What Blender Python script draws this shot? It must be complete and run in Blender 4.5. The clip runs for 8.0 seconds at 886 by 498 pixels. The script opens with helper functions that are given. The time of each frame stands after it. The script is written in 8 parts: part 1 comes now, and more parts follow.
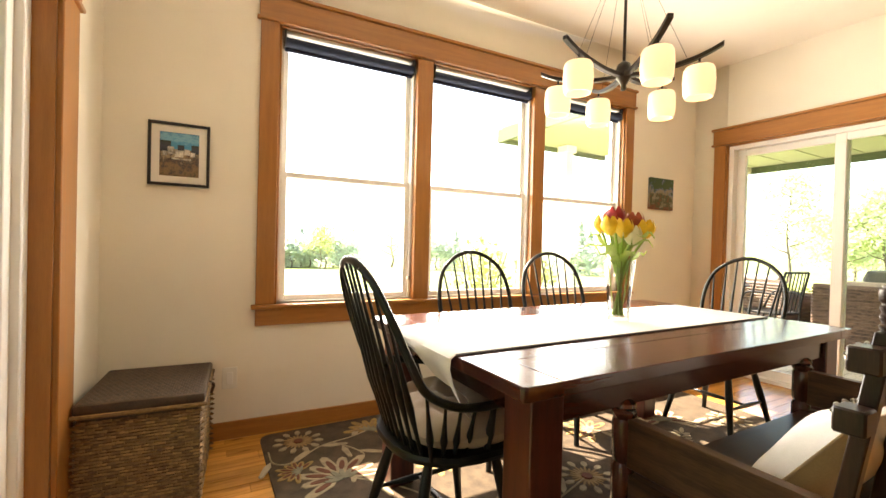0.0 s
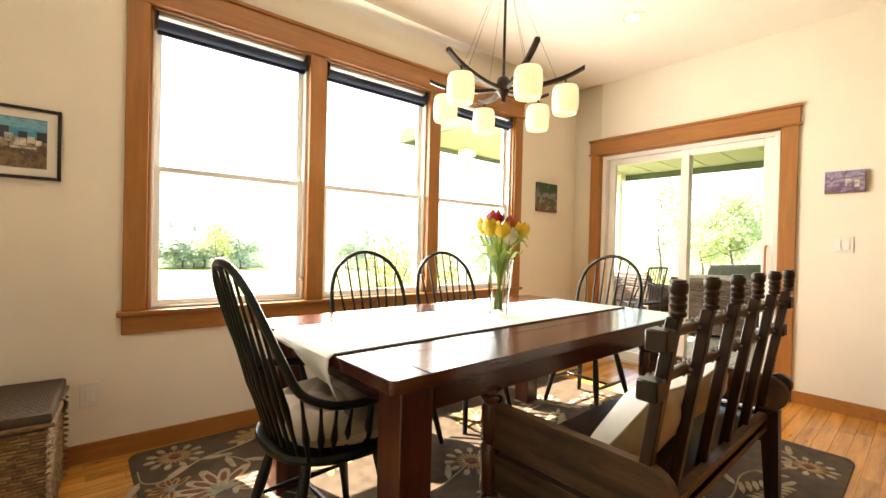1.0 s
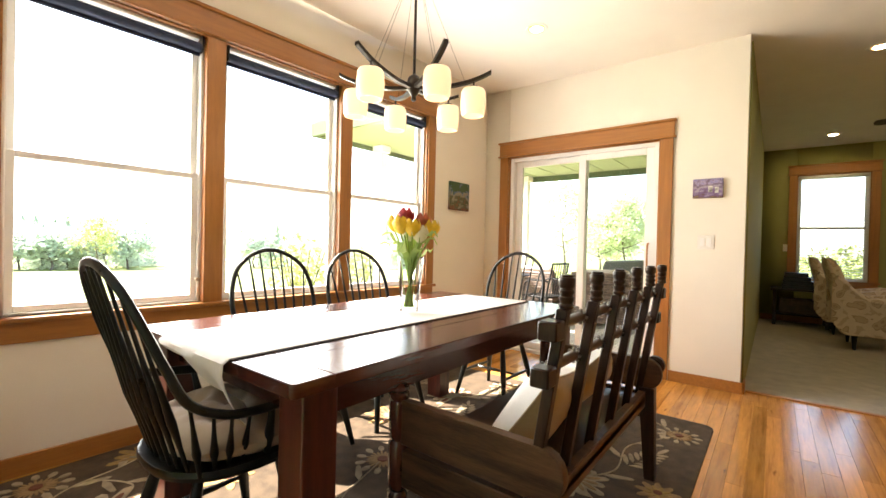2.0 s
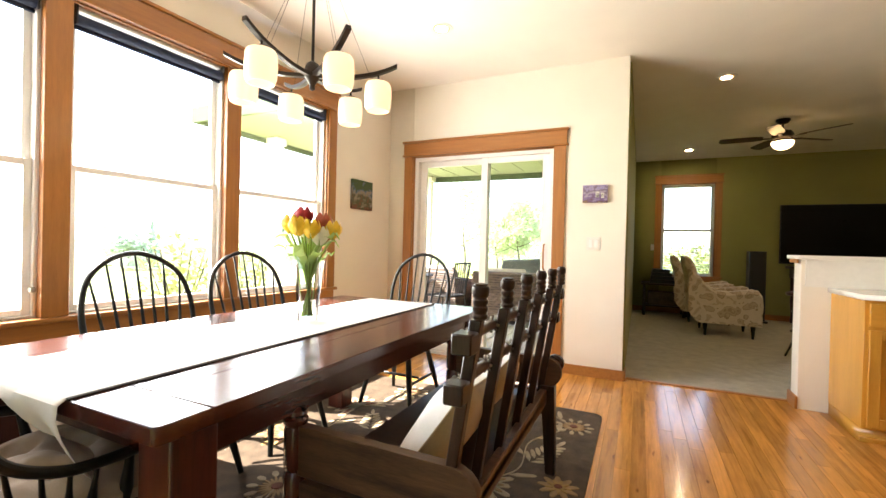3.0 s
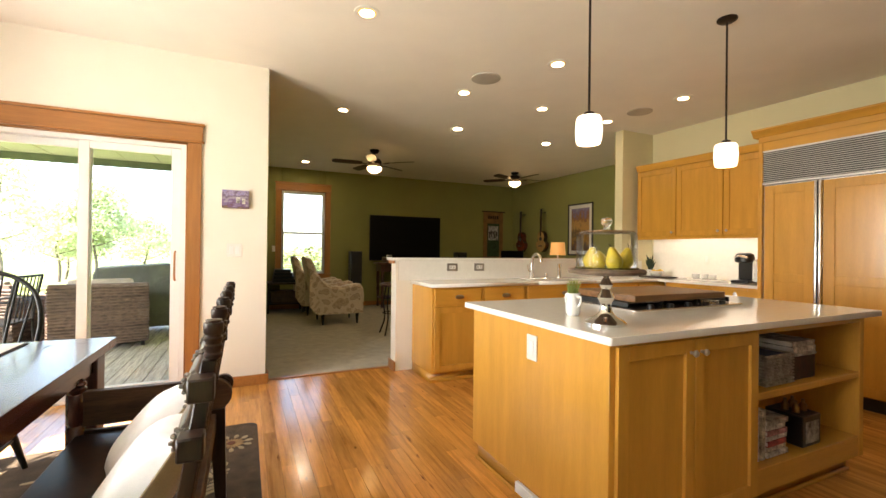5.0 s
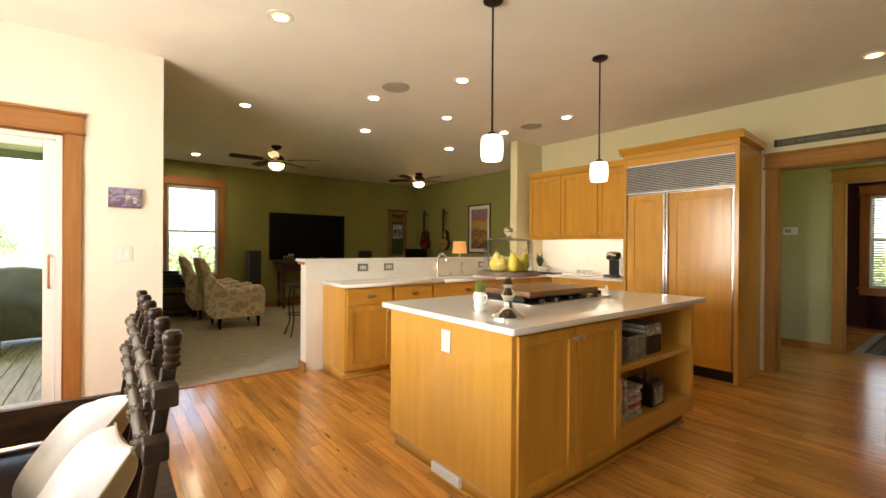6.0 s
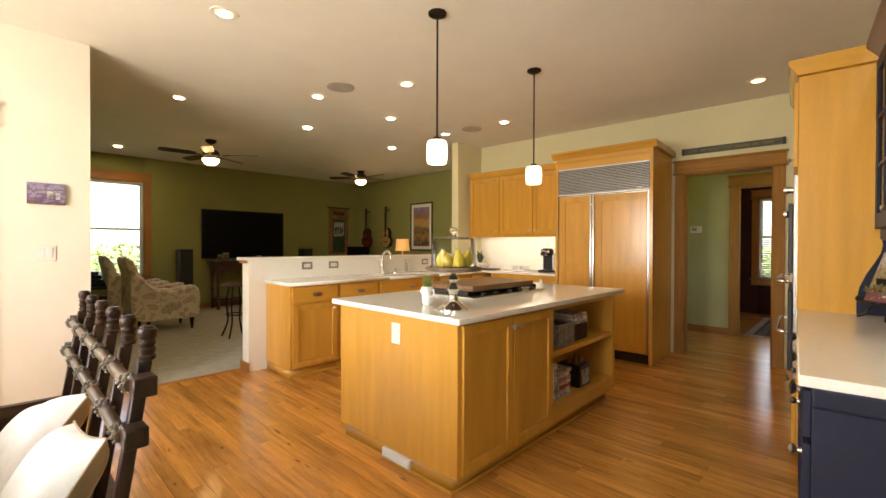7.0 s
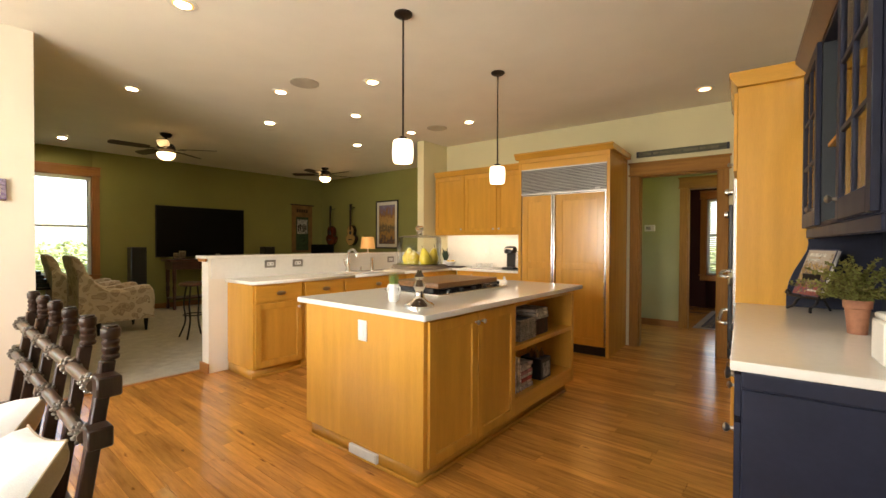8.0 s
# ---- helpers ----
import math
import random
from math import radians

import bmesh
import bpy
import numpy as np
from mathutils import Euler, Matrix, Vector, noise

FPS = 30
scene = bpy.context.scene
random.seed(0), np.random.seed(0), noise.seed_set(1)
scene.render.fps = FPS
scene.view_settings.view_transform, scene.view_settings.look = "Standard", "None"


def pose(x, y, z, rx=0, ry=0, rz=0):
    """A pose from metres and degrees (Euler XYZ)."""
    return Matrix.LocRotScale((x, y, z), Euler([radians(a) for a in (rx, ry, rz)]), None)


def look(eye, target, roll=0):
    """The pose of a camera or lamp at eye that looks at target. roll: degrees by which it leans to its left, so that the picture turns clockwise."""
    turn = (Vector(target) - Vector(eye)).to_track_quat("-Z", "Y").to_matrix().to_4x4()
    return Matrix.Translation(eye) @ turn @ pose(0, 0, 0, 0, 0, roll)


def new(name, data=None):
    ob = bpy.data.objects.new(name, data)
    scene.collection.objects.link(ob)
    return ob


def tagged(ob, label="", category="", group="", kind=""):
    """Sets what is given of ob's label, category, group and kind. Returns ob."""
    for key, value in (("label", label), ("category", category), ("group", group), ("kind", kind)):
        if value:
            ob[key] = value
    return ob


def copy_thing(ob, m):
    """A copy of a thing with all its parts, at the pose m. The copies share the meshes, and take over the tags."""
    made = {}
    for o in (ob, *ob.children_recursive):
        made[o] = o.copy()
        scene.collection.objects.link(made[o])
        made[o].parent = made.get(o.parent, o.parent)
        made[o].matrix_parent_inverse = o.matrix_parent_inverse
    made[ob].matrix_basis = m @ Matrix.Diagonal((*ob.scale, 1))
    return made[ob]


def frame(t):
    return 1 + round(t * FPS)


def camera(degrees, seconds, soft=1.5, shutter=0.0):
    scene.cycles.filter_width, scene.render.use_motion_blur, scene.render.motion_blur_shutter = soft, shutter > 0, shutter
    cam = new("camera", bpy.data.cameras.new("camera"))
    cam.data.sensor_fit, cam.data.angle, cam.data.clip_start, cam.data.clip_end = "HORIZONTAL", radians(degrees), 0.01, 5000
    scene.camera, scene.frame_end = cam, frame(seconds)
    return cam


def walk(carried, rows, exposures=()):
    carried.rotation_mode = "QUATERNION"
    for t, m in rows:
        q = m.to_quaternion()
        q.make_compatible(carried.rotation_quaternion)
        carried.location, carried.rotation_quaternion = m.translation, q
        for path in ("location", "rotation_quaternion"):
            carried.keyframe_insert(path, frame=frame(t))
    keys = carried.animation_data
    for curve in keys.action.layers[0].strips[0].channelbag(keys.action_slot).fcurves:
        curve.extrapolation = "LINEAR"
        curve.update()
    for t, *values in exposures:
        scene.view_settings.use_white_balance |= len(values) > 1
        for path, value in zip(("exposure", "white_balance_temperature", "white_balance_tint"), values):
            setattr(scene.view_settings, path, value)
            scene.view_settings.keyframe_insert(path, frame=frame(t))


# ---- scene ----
cam = camera(92.3, 8.0)
PATH = [
    (0, (0.12, 0.266, 1.099), (1.096, 2.012, 1.079), 1.5),
    (0.5, (0.135, 0.191, 1.118), (1.282, 1.83, 1.099), 1.2),
    (1, (0.177, 0.16, 1.111), (1.491, 1.668, 1.094), 1.4),
    (1.5, (0.186, 0.13, 1.106), (1.648, 1.496, 1.09), 1.4),
    (3, (0.275, 0.2, 1.133), (2.09, 1.039, 1.118), 1.4),
    (3.5, (0.318, 0.288, 1.134), (2.258, 0.775, 1.133), 1.3),
    (4, (0.314, 0.352, 1.161), (2.314, 0.356, 1.167), 1.3),
    (4.5, (0.256, 0.4, 1.181), (2.199, -0.076, 1.192), 0.9),
    (5, (0.166, 0.486, 1.205), (1.98, -0.355, 1.212), 0.7),
    (6.5, (-0.008, 0.752, 1.257), (1.468, -0.598, 1.245), 0.3),
    (7, (-0.053, 0.813, 1.253), (1.331, -0.63, 1.236), 0.2),
    (7.5, (-0.078, 0.842, 1.258), (1.238, -0.664, 1.236), 0.2),
    (8, (-0.088, 0.854, 1.255), (1.175, -0.696, 1.228), 0.2),
]
walk(cam, [(t, look(e, g, r)) for t, e, g, r in PATH],
     [(t, e, k, 13) for t, e, k in ((0, 2.98, 7700), (1.0, 2.94, 7500), (1.7, 2.92, 7100), (3.2, 3.15, 6600), (4.2, 3.18, 6650), (5.0, 3.08, 6800), (6.5, 3.15, 7000), (8.0, 3.10, 7050))])

# ---- world and sun ----
SUN = Vector((-0.32, 1.0, 1.25)).normalized()
world = bpy.data.worlds.new("sky")
scene.world = world
world.use_nodes = True
wn = world.node_tree.nodes
sky = wn.new("ShaderNodeTexSky")
sky.sky_type = "NISHITA"
sky.sun_disc = False
sky.dust_density, sky.ozone_density = 1.6, 0.7
sky.sun_elevation = math.asin(SUN.z)
sky.sun_rotation = math.atan2(SUN.x, SUN.y)
wn["Background"].inputs["Strength"].default_value = 0.15
world.node_tree.links.new(sky.outputs["Color"], wn["Background"].inputs["Color"])
sun = new("sun", bpy.data.lights.new("sun", "SUN"))
sun.data.energy, sun.data.angle, sun.data.color = 5.0, radians(0.6), (1.0, 0.93, 0.82)
sun.matrix_world = look(SUN * 30, (0, 0, 0))

wl = new("window_light", bpy.data.lights.new("window_light", "AREA"))      # sky and sunlit lawn seen by the triple window
wl.data.shape, wl.data.size, wl.data.size_y, wl.data.energy, wl.data.color = "RECTANGLE", 3.1, 1.8, 38, (1.0, 0.975, 0.94)
wl.matrix_world = pose(1.3, 2.83, 0, 0, 0, -2.3) @ look((0.58, 0.62, 1.45), (0.58, -2.0, 2.5))

sl = new("study_light", bpy.data.lights.new("study_light", "AREA"))      # daylight of the study window
sl.data.shape, sl.data.size, sl.data.size_y, sl.data.energy, sl.data.color = "RECTANGLE", 0.58, 1.4, 0.3, (0.92, 0.96, 1.0)
sl.matrix_world = look((0.90, -8.93, 1.4), (0.90, -6.0, 1.6))
hl = new("hall_light", bpy.data.lights.new("hall_light", "AREA"))      # unseen window lamp, added at the hall's end to brighten the hall
hl.data.shape, hl.data.size, hl.data.size_y, hl.data.energy, hl.data.color = "RECTANGLE", 0.8, 1.2, 0.085, (1.0, 0.97, 0.9)
hl.matrix_world = look((-0.63, -5.65, 1.55), (2.0, -5.75, 1.45))


# ---- materials ----
def mat(name, color, rough=0.5, metal=0.0, vary=0.12, scale=6.0, stretch=(1, 1, 1), bump=0.1, fine=60.0, second=None, coat=0.0, rnd=0.0, island=False, world_space=False, sheen=0.0, spec=0.5, patchy=0.2):
    """A surface with broad variation, fine grain and relief. stretch draws the grain out along an axis; rnd varies it from piece to piece."""
    m = bpy.data.materials.new(name)
    m.use_nodes = True
    nt = m.node_tree
    N, L = nt.nodes, nt.links
    b = N["Principled BSDF"]
    b.inputs["Roughness"].default_value = rough
    b.inputs["Metallic"].default_value = metal
    b.inputs["Coat Weight"].default_value = coat
    b.inputs["Coat Roughness"].default_value = 0.12
    b.inputs["Sheen Weight"].default_value = sheen
    b.inputs["Specular IOR Level"].default_value = spec
    if world_space:
        geo = N.new("ShaderNodeNewGeometry")
        src = geo.outputs["Position"]
    else:
        tc = N.new("ShaderNodeTexCoord")
        src = tc.outputs["Object"]
    if rnd:
        if island:
            g2 = N.new("ShaderNodeNewGeometry")
            ro = g2.outputs["Random Per Island"]
        else:
            oi = N.new("ShaderNodeObjectInfo")
            ro = oi.outputs["Random"]
        mul = N.new("ShaderNodeVectorMath")
        mul.operation = "SCALE"
        mul.inputs[0].default_value = (37.0, 23.0, 11.0)
        L.new(ro, mul.inputs["Scale"])
        add = N.new("ShaderNodeVectorMath")
        L.new(src, add.inputs[0])
        L.new(mul.outputs[0], add.inputs[1])
        src = add.outputs[0]
    mp = N.new("ShaderNodeMapping")
    mp.inputs["Scale"].default_value = stretch
    L.new(src, mp.inputs["Vector"])
    n1 = N.new("ShaderNodeTexNoise")
    n1.inputs["Scale"].default_value = scale
    n1.inputs["Detail"].default_value = 4
    n2 = N.new("ShaderNodeTexNoise")
    n2.inputs["Scale"].default_value = fine
    n2.inputs["Detail"].default_value = 3
    L.new(mp.outputs[0], n1.inputs["Vector"])
    L.new(mp.outputs[0], n2.inputs["Vector"])
    mix = N.new("ShaderNodeMath")
    mix.operation = "MULTIPLY_ADD"
    L.new(n2.outputs[0], mix.inputs[0])
    mix.inputs[1].default_value = 0.4
    L.new(n1.outputs[0], mix.inputs[2])
    ramp = N.new("ShaderNodeValToRGB")
    c = Vector(color[:3])
    d = Vector(second[:3]) if second else c * (1 - vary * 2.2)
    e = c * (1 + vary)
    ramp.color_ramp.elements[0].position, ramp.color_ramp.elements[1].position = 0.42, 0.98
    ramp.color_ramp.elements[0].color = (*d, 1)
    ramp.color_ramp.elements[1].color = (*e, 1)
    L.new(mix.outputs[0], ramp.inputs[0])
    out = ramp.outputs[0]
    if rnd:
        hsv = N.new("ShaderNodeHueSaturation")
        mr = N.new("ShaderNodeMapRange")
        mr.inputs["To Min"].default_value, mr.inputs["To Max"].default_value = 1 - rnd, 1 + rnd
        L.new(ro, mr.inputs["Value"])
        L.new(mr.outputs[0], hsv.inputs["Value"])
        L.new(out, hsv.inputs["Color"])
        out = hsv.outputs[0]
    L.new(out, b.inputs["Base Color"])
    if bump:
        bp = N.new("ShaderNodeBump")
        bp.inputs["Strength"].default_value = bump
        bp.inputs["Distance"].default_value = 0.004
        L.new(mix.outputs[0], bp.inputs["Height"])
        L.new(bp.outputs[0], b.inputs["Normal"])
    rr = N.new("ShaderNodeMapRange")
    rr.inputs["To Min"].default_value, rr.inputs["To Max"].default_value = max(0.02, rough * (1 - patchy)), min(1, rough * (1 + patchy))
    L.new(n1.outputs[0], rr.inputs["Value"])
    L.new(rr.outputs[0], b.inputs["Roughness"])
    return m


def glass_mat(name, color=(1, 1, 1), rough=0.0, ior=1.45):
    m = bpy.data.materials.new(name)
    m.use_nodes = True
    b = m.node_tree.nodes["Principled BSDF"]
    b.inputs["Base Color"].default_value = (*color, 1)
    b.inputs["Transmission Weight"].default_value = 1
    b.inputs["Roughness"].default_value = rough
    b.inputs["IOR"].default_value = ior
    return m


def pane_mat(name, ior=1.25, gain=1.0):
    """Thin window glass: clear, with a faint mirror on top."""
    m = bpy.data.materials.new(name)
    m.use_nodes = True
    N, L = m.node_tree.nodes, m.node_tree.links
    N.remove(N["Principled BSDF"])
    tr, gl, mx, fr = N.new("ShaderNodeBsdfTransparent"), N.new("ShaderNodeBsdfGlossy"), N.new("ShaderNodeMixShader"), N.new("ShaderNodeFresnel")
    gl.inputs["Roughness"].default_value = 0.01
    fr.inputs["IOR"].default_value = ior
    tr.inputs["Color"].default_value = (0.97, 0.98, 0.97, 1)
    gm = N.new("ShaderNodeMath")
    gm.operation = "MULTIPLY"
    gm.inputs[1].default_value = gain
    L.new(fr.outputs[0], gm.inputs[0])
    L.new(gm.outputs[0], mx.inputs[0])
    L.new(tr.outputs[0], mx.inputs[1])
    L.new(gl.outputs[0], mx.inputs[2])
    L.new(mx.outputs[0], N["Material Output"].inputs["Surface"])
    return m


def leaf_mat(name, color, vary=0.35):
    """Thin leaves: they scatter light back and let part of it through, and differ from leaf to leaf."""
    m = bpy.data.materials.new(name)
    m.use_nodes = True
    N, L = m.node_tree.nodes, m.node_tree.links
    N.remove(N["Principled BSDF"])
    df, tr, gs, mx, mg = N.new("ShaderNodeBsdfDiffuse"), N.new("ShaderNodeBsdfTranslucent"), N.new("ShaderNodeBsdfGlossy"), N.new("ShaderNodeMixShader"), N.new("ShaderNodeMixShader")
    geo, hs, mr, mh = N.new("ShaderNodeNewGeometry"), N.new("ShaderNodeHueSaturation"), N.new("ShaderNodeMapRange"), N.new("ShaderNodeMapRange")
    hs.inputs["Color"].default_value = (*color, 1)
    mr.inputs["To Min"].default_value, mr.inputs["To Max"].default_value = 1 - vary, 1 + vary
    mh.inputs["To Min"].default_value, mh.inputs["To Max"].default_value = 0.48, 0.52
    L.new(geo.outputs["Random Per Island"], mr.inputs["Value"])
    L.new(geo.outputs["Random Per Island"], mh.inputs["Value"])
    L.new(mr.outputs[0], hs.inputs["Value"])
    L.new(mh.outputs[0], hs.inputs["Hue"])
    L.new(hs.outputs[0], df.inputs["Color"])
    L.new(hs.outputs[0], tr.inputs["Color"])
    gs.inputs["Roughness"].default_value = 0.45
    mx.inputs[0].default_value, mg.inputs[0].default_value = 0.6, 0.04
    L.new(df.outputs[0], mx.inputs[1])
    L.new(tr.outputs[0], mx.inputs[2])
    L.new(mx.outputs[0], mg.inputs[1])
    L.new(gs.outputs[0], mg.inputs[2])
    L.new(mg.outputs[0], N["Material Output"].inputs["Surface"])
    return m


def oak_mat(name, island):
    """Character-grade oak: boards differ in tone, with soft grain along x, dark knots and streaks, under satin varnish."""
    m = mat(name, (0.65, 0.300, 0.066), 0.2, vary=0.16, scale=2.0, stretch=(1.1, 9, 9), fine=12, bump=0.02, coat=0.3, rnd=0.2, island=island, world_space=True)
    N, L = m.node_tree.nodes, m.node_tree.links
    b = N["Principled BSDF"]
    link_in = b.inputs["Base Color"].links[0]
    base = link_in.from_socket
    geo, mp, vo, nz = N.new("ShaderNodeNewGeometry"), N.new("ShaderNodeMapping"), N.new("ShaderNodeTexVoronoi"), N.new("ShaderNodeTexNoise")
    mp.inputs["Scale"].default_value = (1.5, 6.5, 0.0)
    L.new(geo.outputs["Position"], mp.inputs["Vector"])
    nz.inputs["Scale"].default_value, nz.inputs["Detail"].default_value = 2.2, 4
    L.new(mp.outputs[0], nz.inputs["Vector"])
    warp = N.new("ShaderNodeVectorMath")
    warp.operation = "MULTIPLY_ADD"
    warp.inputs[1].default_value = (0.5, 0.35, 0)
    L.new(nz.outputs["Color"], warp.inputs[0])
    L.new(mp.outputs[0], warp.inputs[2])
    L.new(warp.outputs[0], vo.inputs["Vector"])
    vo.inputs["Scale"].default_value = 2.5
    knot, gate, prod, mixc = N.new("ShaderNodeMapRange"), N.new("ShaderNodeSeparateColor"), N.new("ShaderNodeMath"), N.new("ShaderNodeMix")
    knot.inputs["From Min"].default_value, knot.inputs["From Max"].default_value = 0.03, 0.15
    knot.inputs["To Min"].default_value, knot.inputs["To Max"].default_value = 1.0, 0.0
    L.new(vo.outputs["Distance"], knot.inputs["Value"])
    L.new(vo.outputs["Color"], gate.inputs[0])
    prod.operation = "MULTIPLY"
    L.new(knot.outputs[0], prod.inputs[0])
    L.new(gate.outputs[0], prod.inputs[1])
    mixc.data_type, mixc.blend_type = "RGBA", "MULTIPLY"
    L.new(prod.outputs[0], mixc.inputs["Factor"])
    L.new(base, mixc.inputs["A"])
    mixc.inputs["B"].default_value = (0.20, 0.13, 0.09, 1)
    mp2, sn, sr, mx2 = N.new("ShaderNodeMapping"), N.new("ShaderNodeTexNoise"), N.new("ShaderNodeMapRange"), N.new("ShaderNodeMix")
    mp2.inputs["Scale"].default_value = (1.2, 26.0, 0.0)
    L.new(geo.outputs["Position"], mp2.inputs["Vector"])
    L.new(mp2.outputs[0], sn.inputs["Vector"])
    sn.inputs["Scale"].default_value, sn.inputs["Detail"].default_value, sn.inputs["Distortion"].default_value = 1.6, 5, 0.4
    sr.inputs["From Min"].default_value, sr.inputs["From Max"].default_value = 0.52, 0.68
    sr.inputs["To Max"].default_value = 0.46
    L.new(sn.outputs[0], sr.inputs["Value"])
    mx2.data_type, mx2.blend_type = "RGBA", "MULTIPLY"
    L.new(sr.outputs[0], mx2.inputs["Factor"])
    L.new(mixc.outputs["Result"], mx2.inputs["A"])
    mx2.inputs["B"].default_value = (0.42, 0.33, 0.26, 1)
    L.new(mx2.outputs["Result"], b.inputs["Base Color"])
    return m


def print_mat(name, ground, ink, edge):
    """Woven cloth with an all-over print of curled leaf shapes."""
    m = mat(name, ground, 0.9, vary=0.12, scale=14, fine=260, bump=0.4, sheen=0.3)
    N, L = m.node_tree.nodes, m.node_tree.links
    b = N["Principled BSDF"]
    base = b.inputs["Base Color"].links[0].from_socket
    tc, nz, wp, vo, rp, mx = N.new("ShaderNodeTexCoord"), N.new("ShaderNodeTexNoise"), N.new("ShaderNodeVectorMath"), N.new("ShaderNodeTexVoronoi"), N.new("ShaderNodeValToRGB"), N.new("ShaderNodeMix")
    nz.inputs["Scale"].default_value = 6.0
    L.new(tc.outputs["Object"], nz.inputs["Vector"])
    wp.operation = "MULTIPLY_ADD"
    wp.inputs[1].default_value = (0.16, 0.16, 0.16)
    L.new(nz.outputs["Color"], wp.inputs[0])
    L.new(tc.outputs["Object"], wp.inputs[2])
    L.new(wp.outputs[0], vo.inputs["Vector"])
    vo.inputs["Scale"].default_value = 9.5
    cr = rp.color_ramp
    cr.interpolation = "CONSTANT"
    cr.elements[0].position, cr.elements[0].color = 0.0, (*edge, 1)
    cr.elements[1].position, cr.elements[1].color = 0.16, (*ink, 1)
    for p, c in ((0.24, edge), (0.40, ink), (0.46, ground), (0.80, edge)):
        q = cr.elements.new(p)
        q.color = (*c, 1)
    L.new(vo.outputs["Distance"], rp.inputs[0])
    mx.data_type, mx.blend_type = "RGBA", "MIX"
    mx.inputs["Factor"].default_value = 0.68
    L.new(base, mx.inputs["A"])
    L.new(rp.outputs[0], mx.inputs["B"])
    L.new(mx.outputs["Result"], b.inputs["Base Color"])
    return m


def art_mat(name, bands, rough=0.6, scale=7.0, amp=0.55):
    """Loose brushwork: colours from the foot to the head of the picture, broken up by strokes."""
    m = bpy.data.materials.new(name)
    m.use_nodes = True
    N, L = m.node_tree.nodes, m.node_tree.links
    b = N["Principled BSDF"]
    b.inputs["Roughness"].default_value = rough
    tc, sp, nz, n2, ad, a2, rp = N.new("ShaderNodeTexCoord"), N.new("ShaderNodeSeparateXYZ"), N.new("ShaderNodeTexNoise"), N.new("ShaderNodeTexNoise"), N.new("ShaderNodeMath"), N.new("ShaderNodeMath"), N.new("ShaderNodeValToRGB")
    L.new(tc.outputs["Generated"], sp.inputs[0])
    for n, sc in ((nz, scale), (n2, scale * 4.5)):
        n.inputs["Scale"].default_value, n.inputs["Detail"].default_value = sc, 3
        L.new(tc.outputs["Generated"], n.inputs["Vector"])
    ad.operation = a2.operation = "MULTIPLY_ADD"
    ad.inputs[1].default_value, a2.inputs[1].default_value = amp, amp * 0.5
    L.new(nz.outputs[0], ad.inputs[0])
    L.new(sp.outputs["Z"], ad.inputs[2])
    L.new(n2.outputs[0], a2.inputs[0])
    L.new(ad.outputs[0], a2.inputs[2])
    cr = rp.color_ramp
    lo, hi = amp * 0.6, 1 + amp * 0.9
    k = len(bands)
    cr.elements[0].position, cr.elements[0].color = lo / 2, (*bands[0], 1)
    cr.elements[1].position, cr.elements[1].color = hi / 2, (*bands[-1], 1)
    for i in range(1, k - 1):
        q = cr.elements.new((lo + (hi - lo) * i / (k - 1)) / 2)
        q.color = (*bands[i], 1)
    hv = N.new("ShaderNodeMath")
    hv.operation = "MULTIPLY"
    hv.inputs[1].default_value = 0.5
    L.new(a2.outputs[0], hv.inputs[0])
    L.new(hv.outputs[0], rp.inputs[0])
    L.new(rp.outputs[0], b.inputs["Base Color"])
    return m


def glow(name, color, strength):
    m = bpy.data.materials.new(name)
    m.use_nodes = True
    b = m.node_tree.nodes["Principled BSDF"]
    b.inputs["Base Color"].default_value = (*color, 1)
    b.inputs["Roughness"].default_value = 0.4
    b.inputs["Emission Color"].default_value = (*color, 1)
    b.inputs["Emission Strength"].default_value = strength
    return m


CREAM = mat("cream_wall_paint", (0.82, 0.77, 0.665), 0.75, vary=0.03, scale=2, fine=180, bump=0.12)
BUTTER = mat("butter_wall_paint", (0.70, 0.635, 0.40), 0.75, vary=0.03, scale=2, fine=180, bump=0.12)
OLIVE = mat("olive_wall_paint", (0.285, 0.283, 0.090), 0.8, vary=0.05, scale=2, fine=180, bump=0.12)
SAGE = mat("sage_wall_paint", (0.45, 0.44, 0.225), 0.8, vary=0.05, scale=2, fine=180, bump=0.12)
MAROON = mat("maroon_wall_paint", (0.042, 0.008, 0.006), 0.8, vary=0.05, scale=2, fine=180, bump=0.1)
CEIL = mat("ceiling_paint", (0.87, 0.83, 0.755), 0.85, vary=0.02, scale=3, fine=120, bump=0.25)
WHITE = mat("white_vinyl", (0.80, 0.79, 0.76), 0.35, vary=0.02, bump=0.02)
WHITEP = mat("white_plastic", (0.78, 0.76, 0.70), 0.4, vary=0.02, bump=0.02)
FIR = mat("fir_trim", (0.38, 0.155, 0.036), 0.38, vary=0.1, scale=5, stretch=(9, 9, 0.7), fine=40, bump=0.08, coat=0.15, rnd=0.08)
FIRH = mat("fir_trim_level", (0.38, 0.155, 0.036), 0.38, vary=0.1, scale=5, stretch=(0.7, 9, 9), fine=40, bump=0.08, coat=0.15, rnd=0.08)
# fir of the hall doorways: yellower, rougher and without coat
HALLFIR = mat("hall_fir_trim", (0.34, 0.162, 0.036), 0.6, vary=0.12, scale=5, stretch=(9, 9, 0.7), fine=40, bump=0.08, rnd=0.08, spec=0.2)
HALLFIRH = mat("hall_fir_trim_level", (0.34, 0.162, 0.036), 0.6, vary=0.12, scale=5, stretch=(0.7, 9, 9), fine=40, bump=0.08, rnd=0.08, spec=0.2)
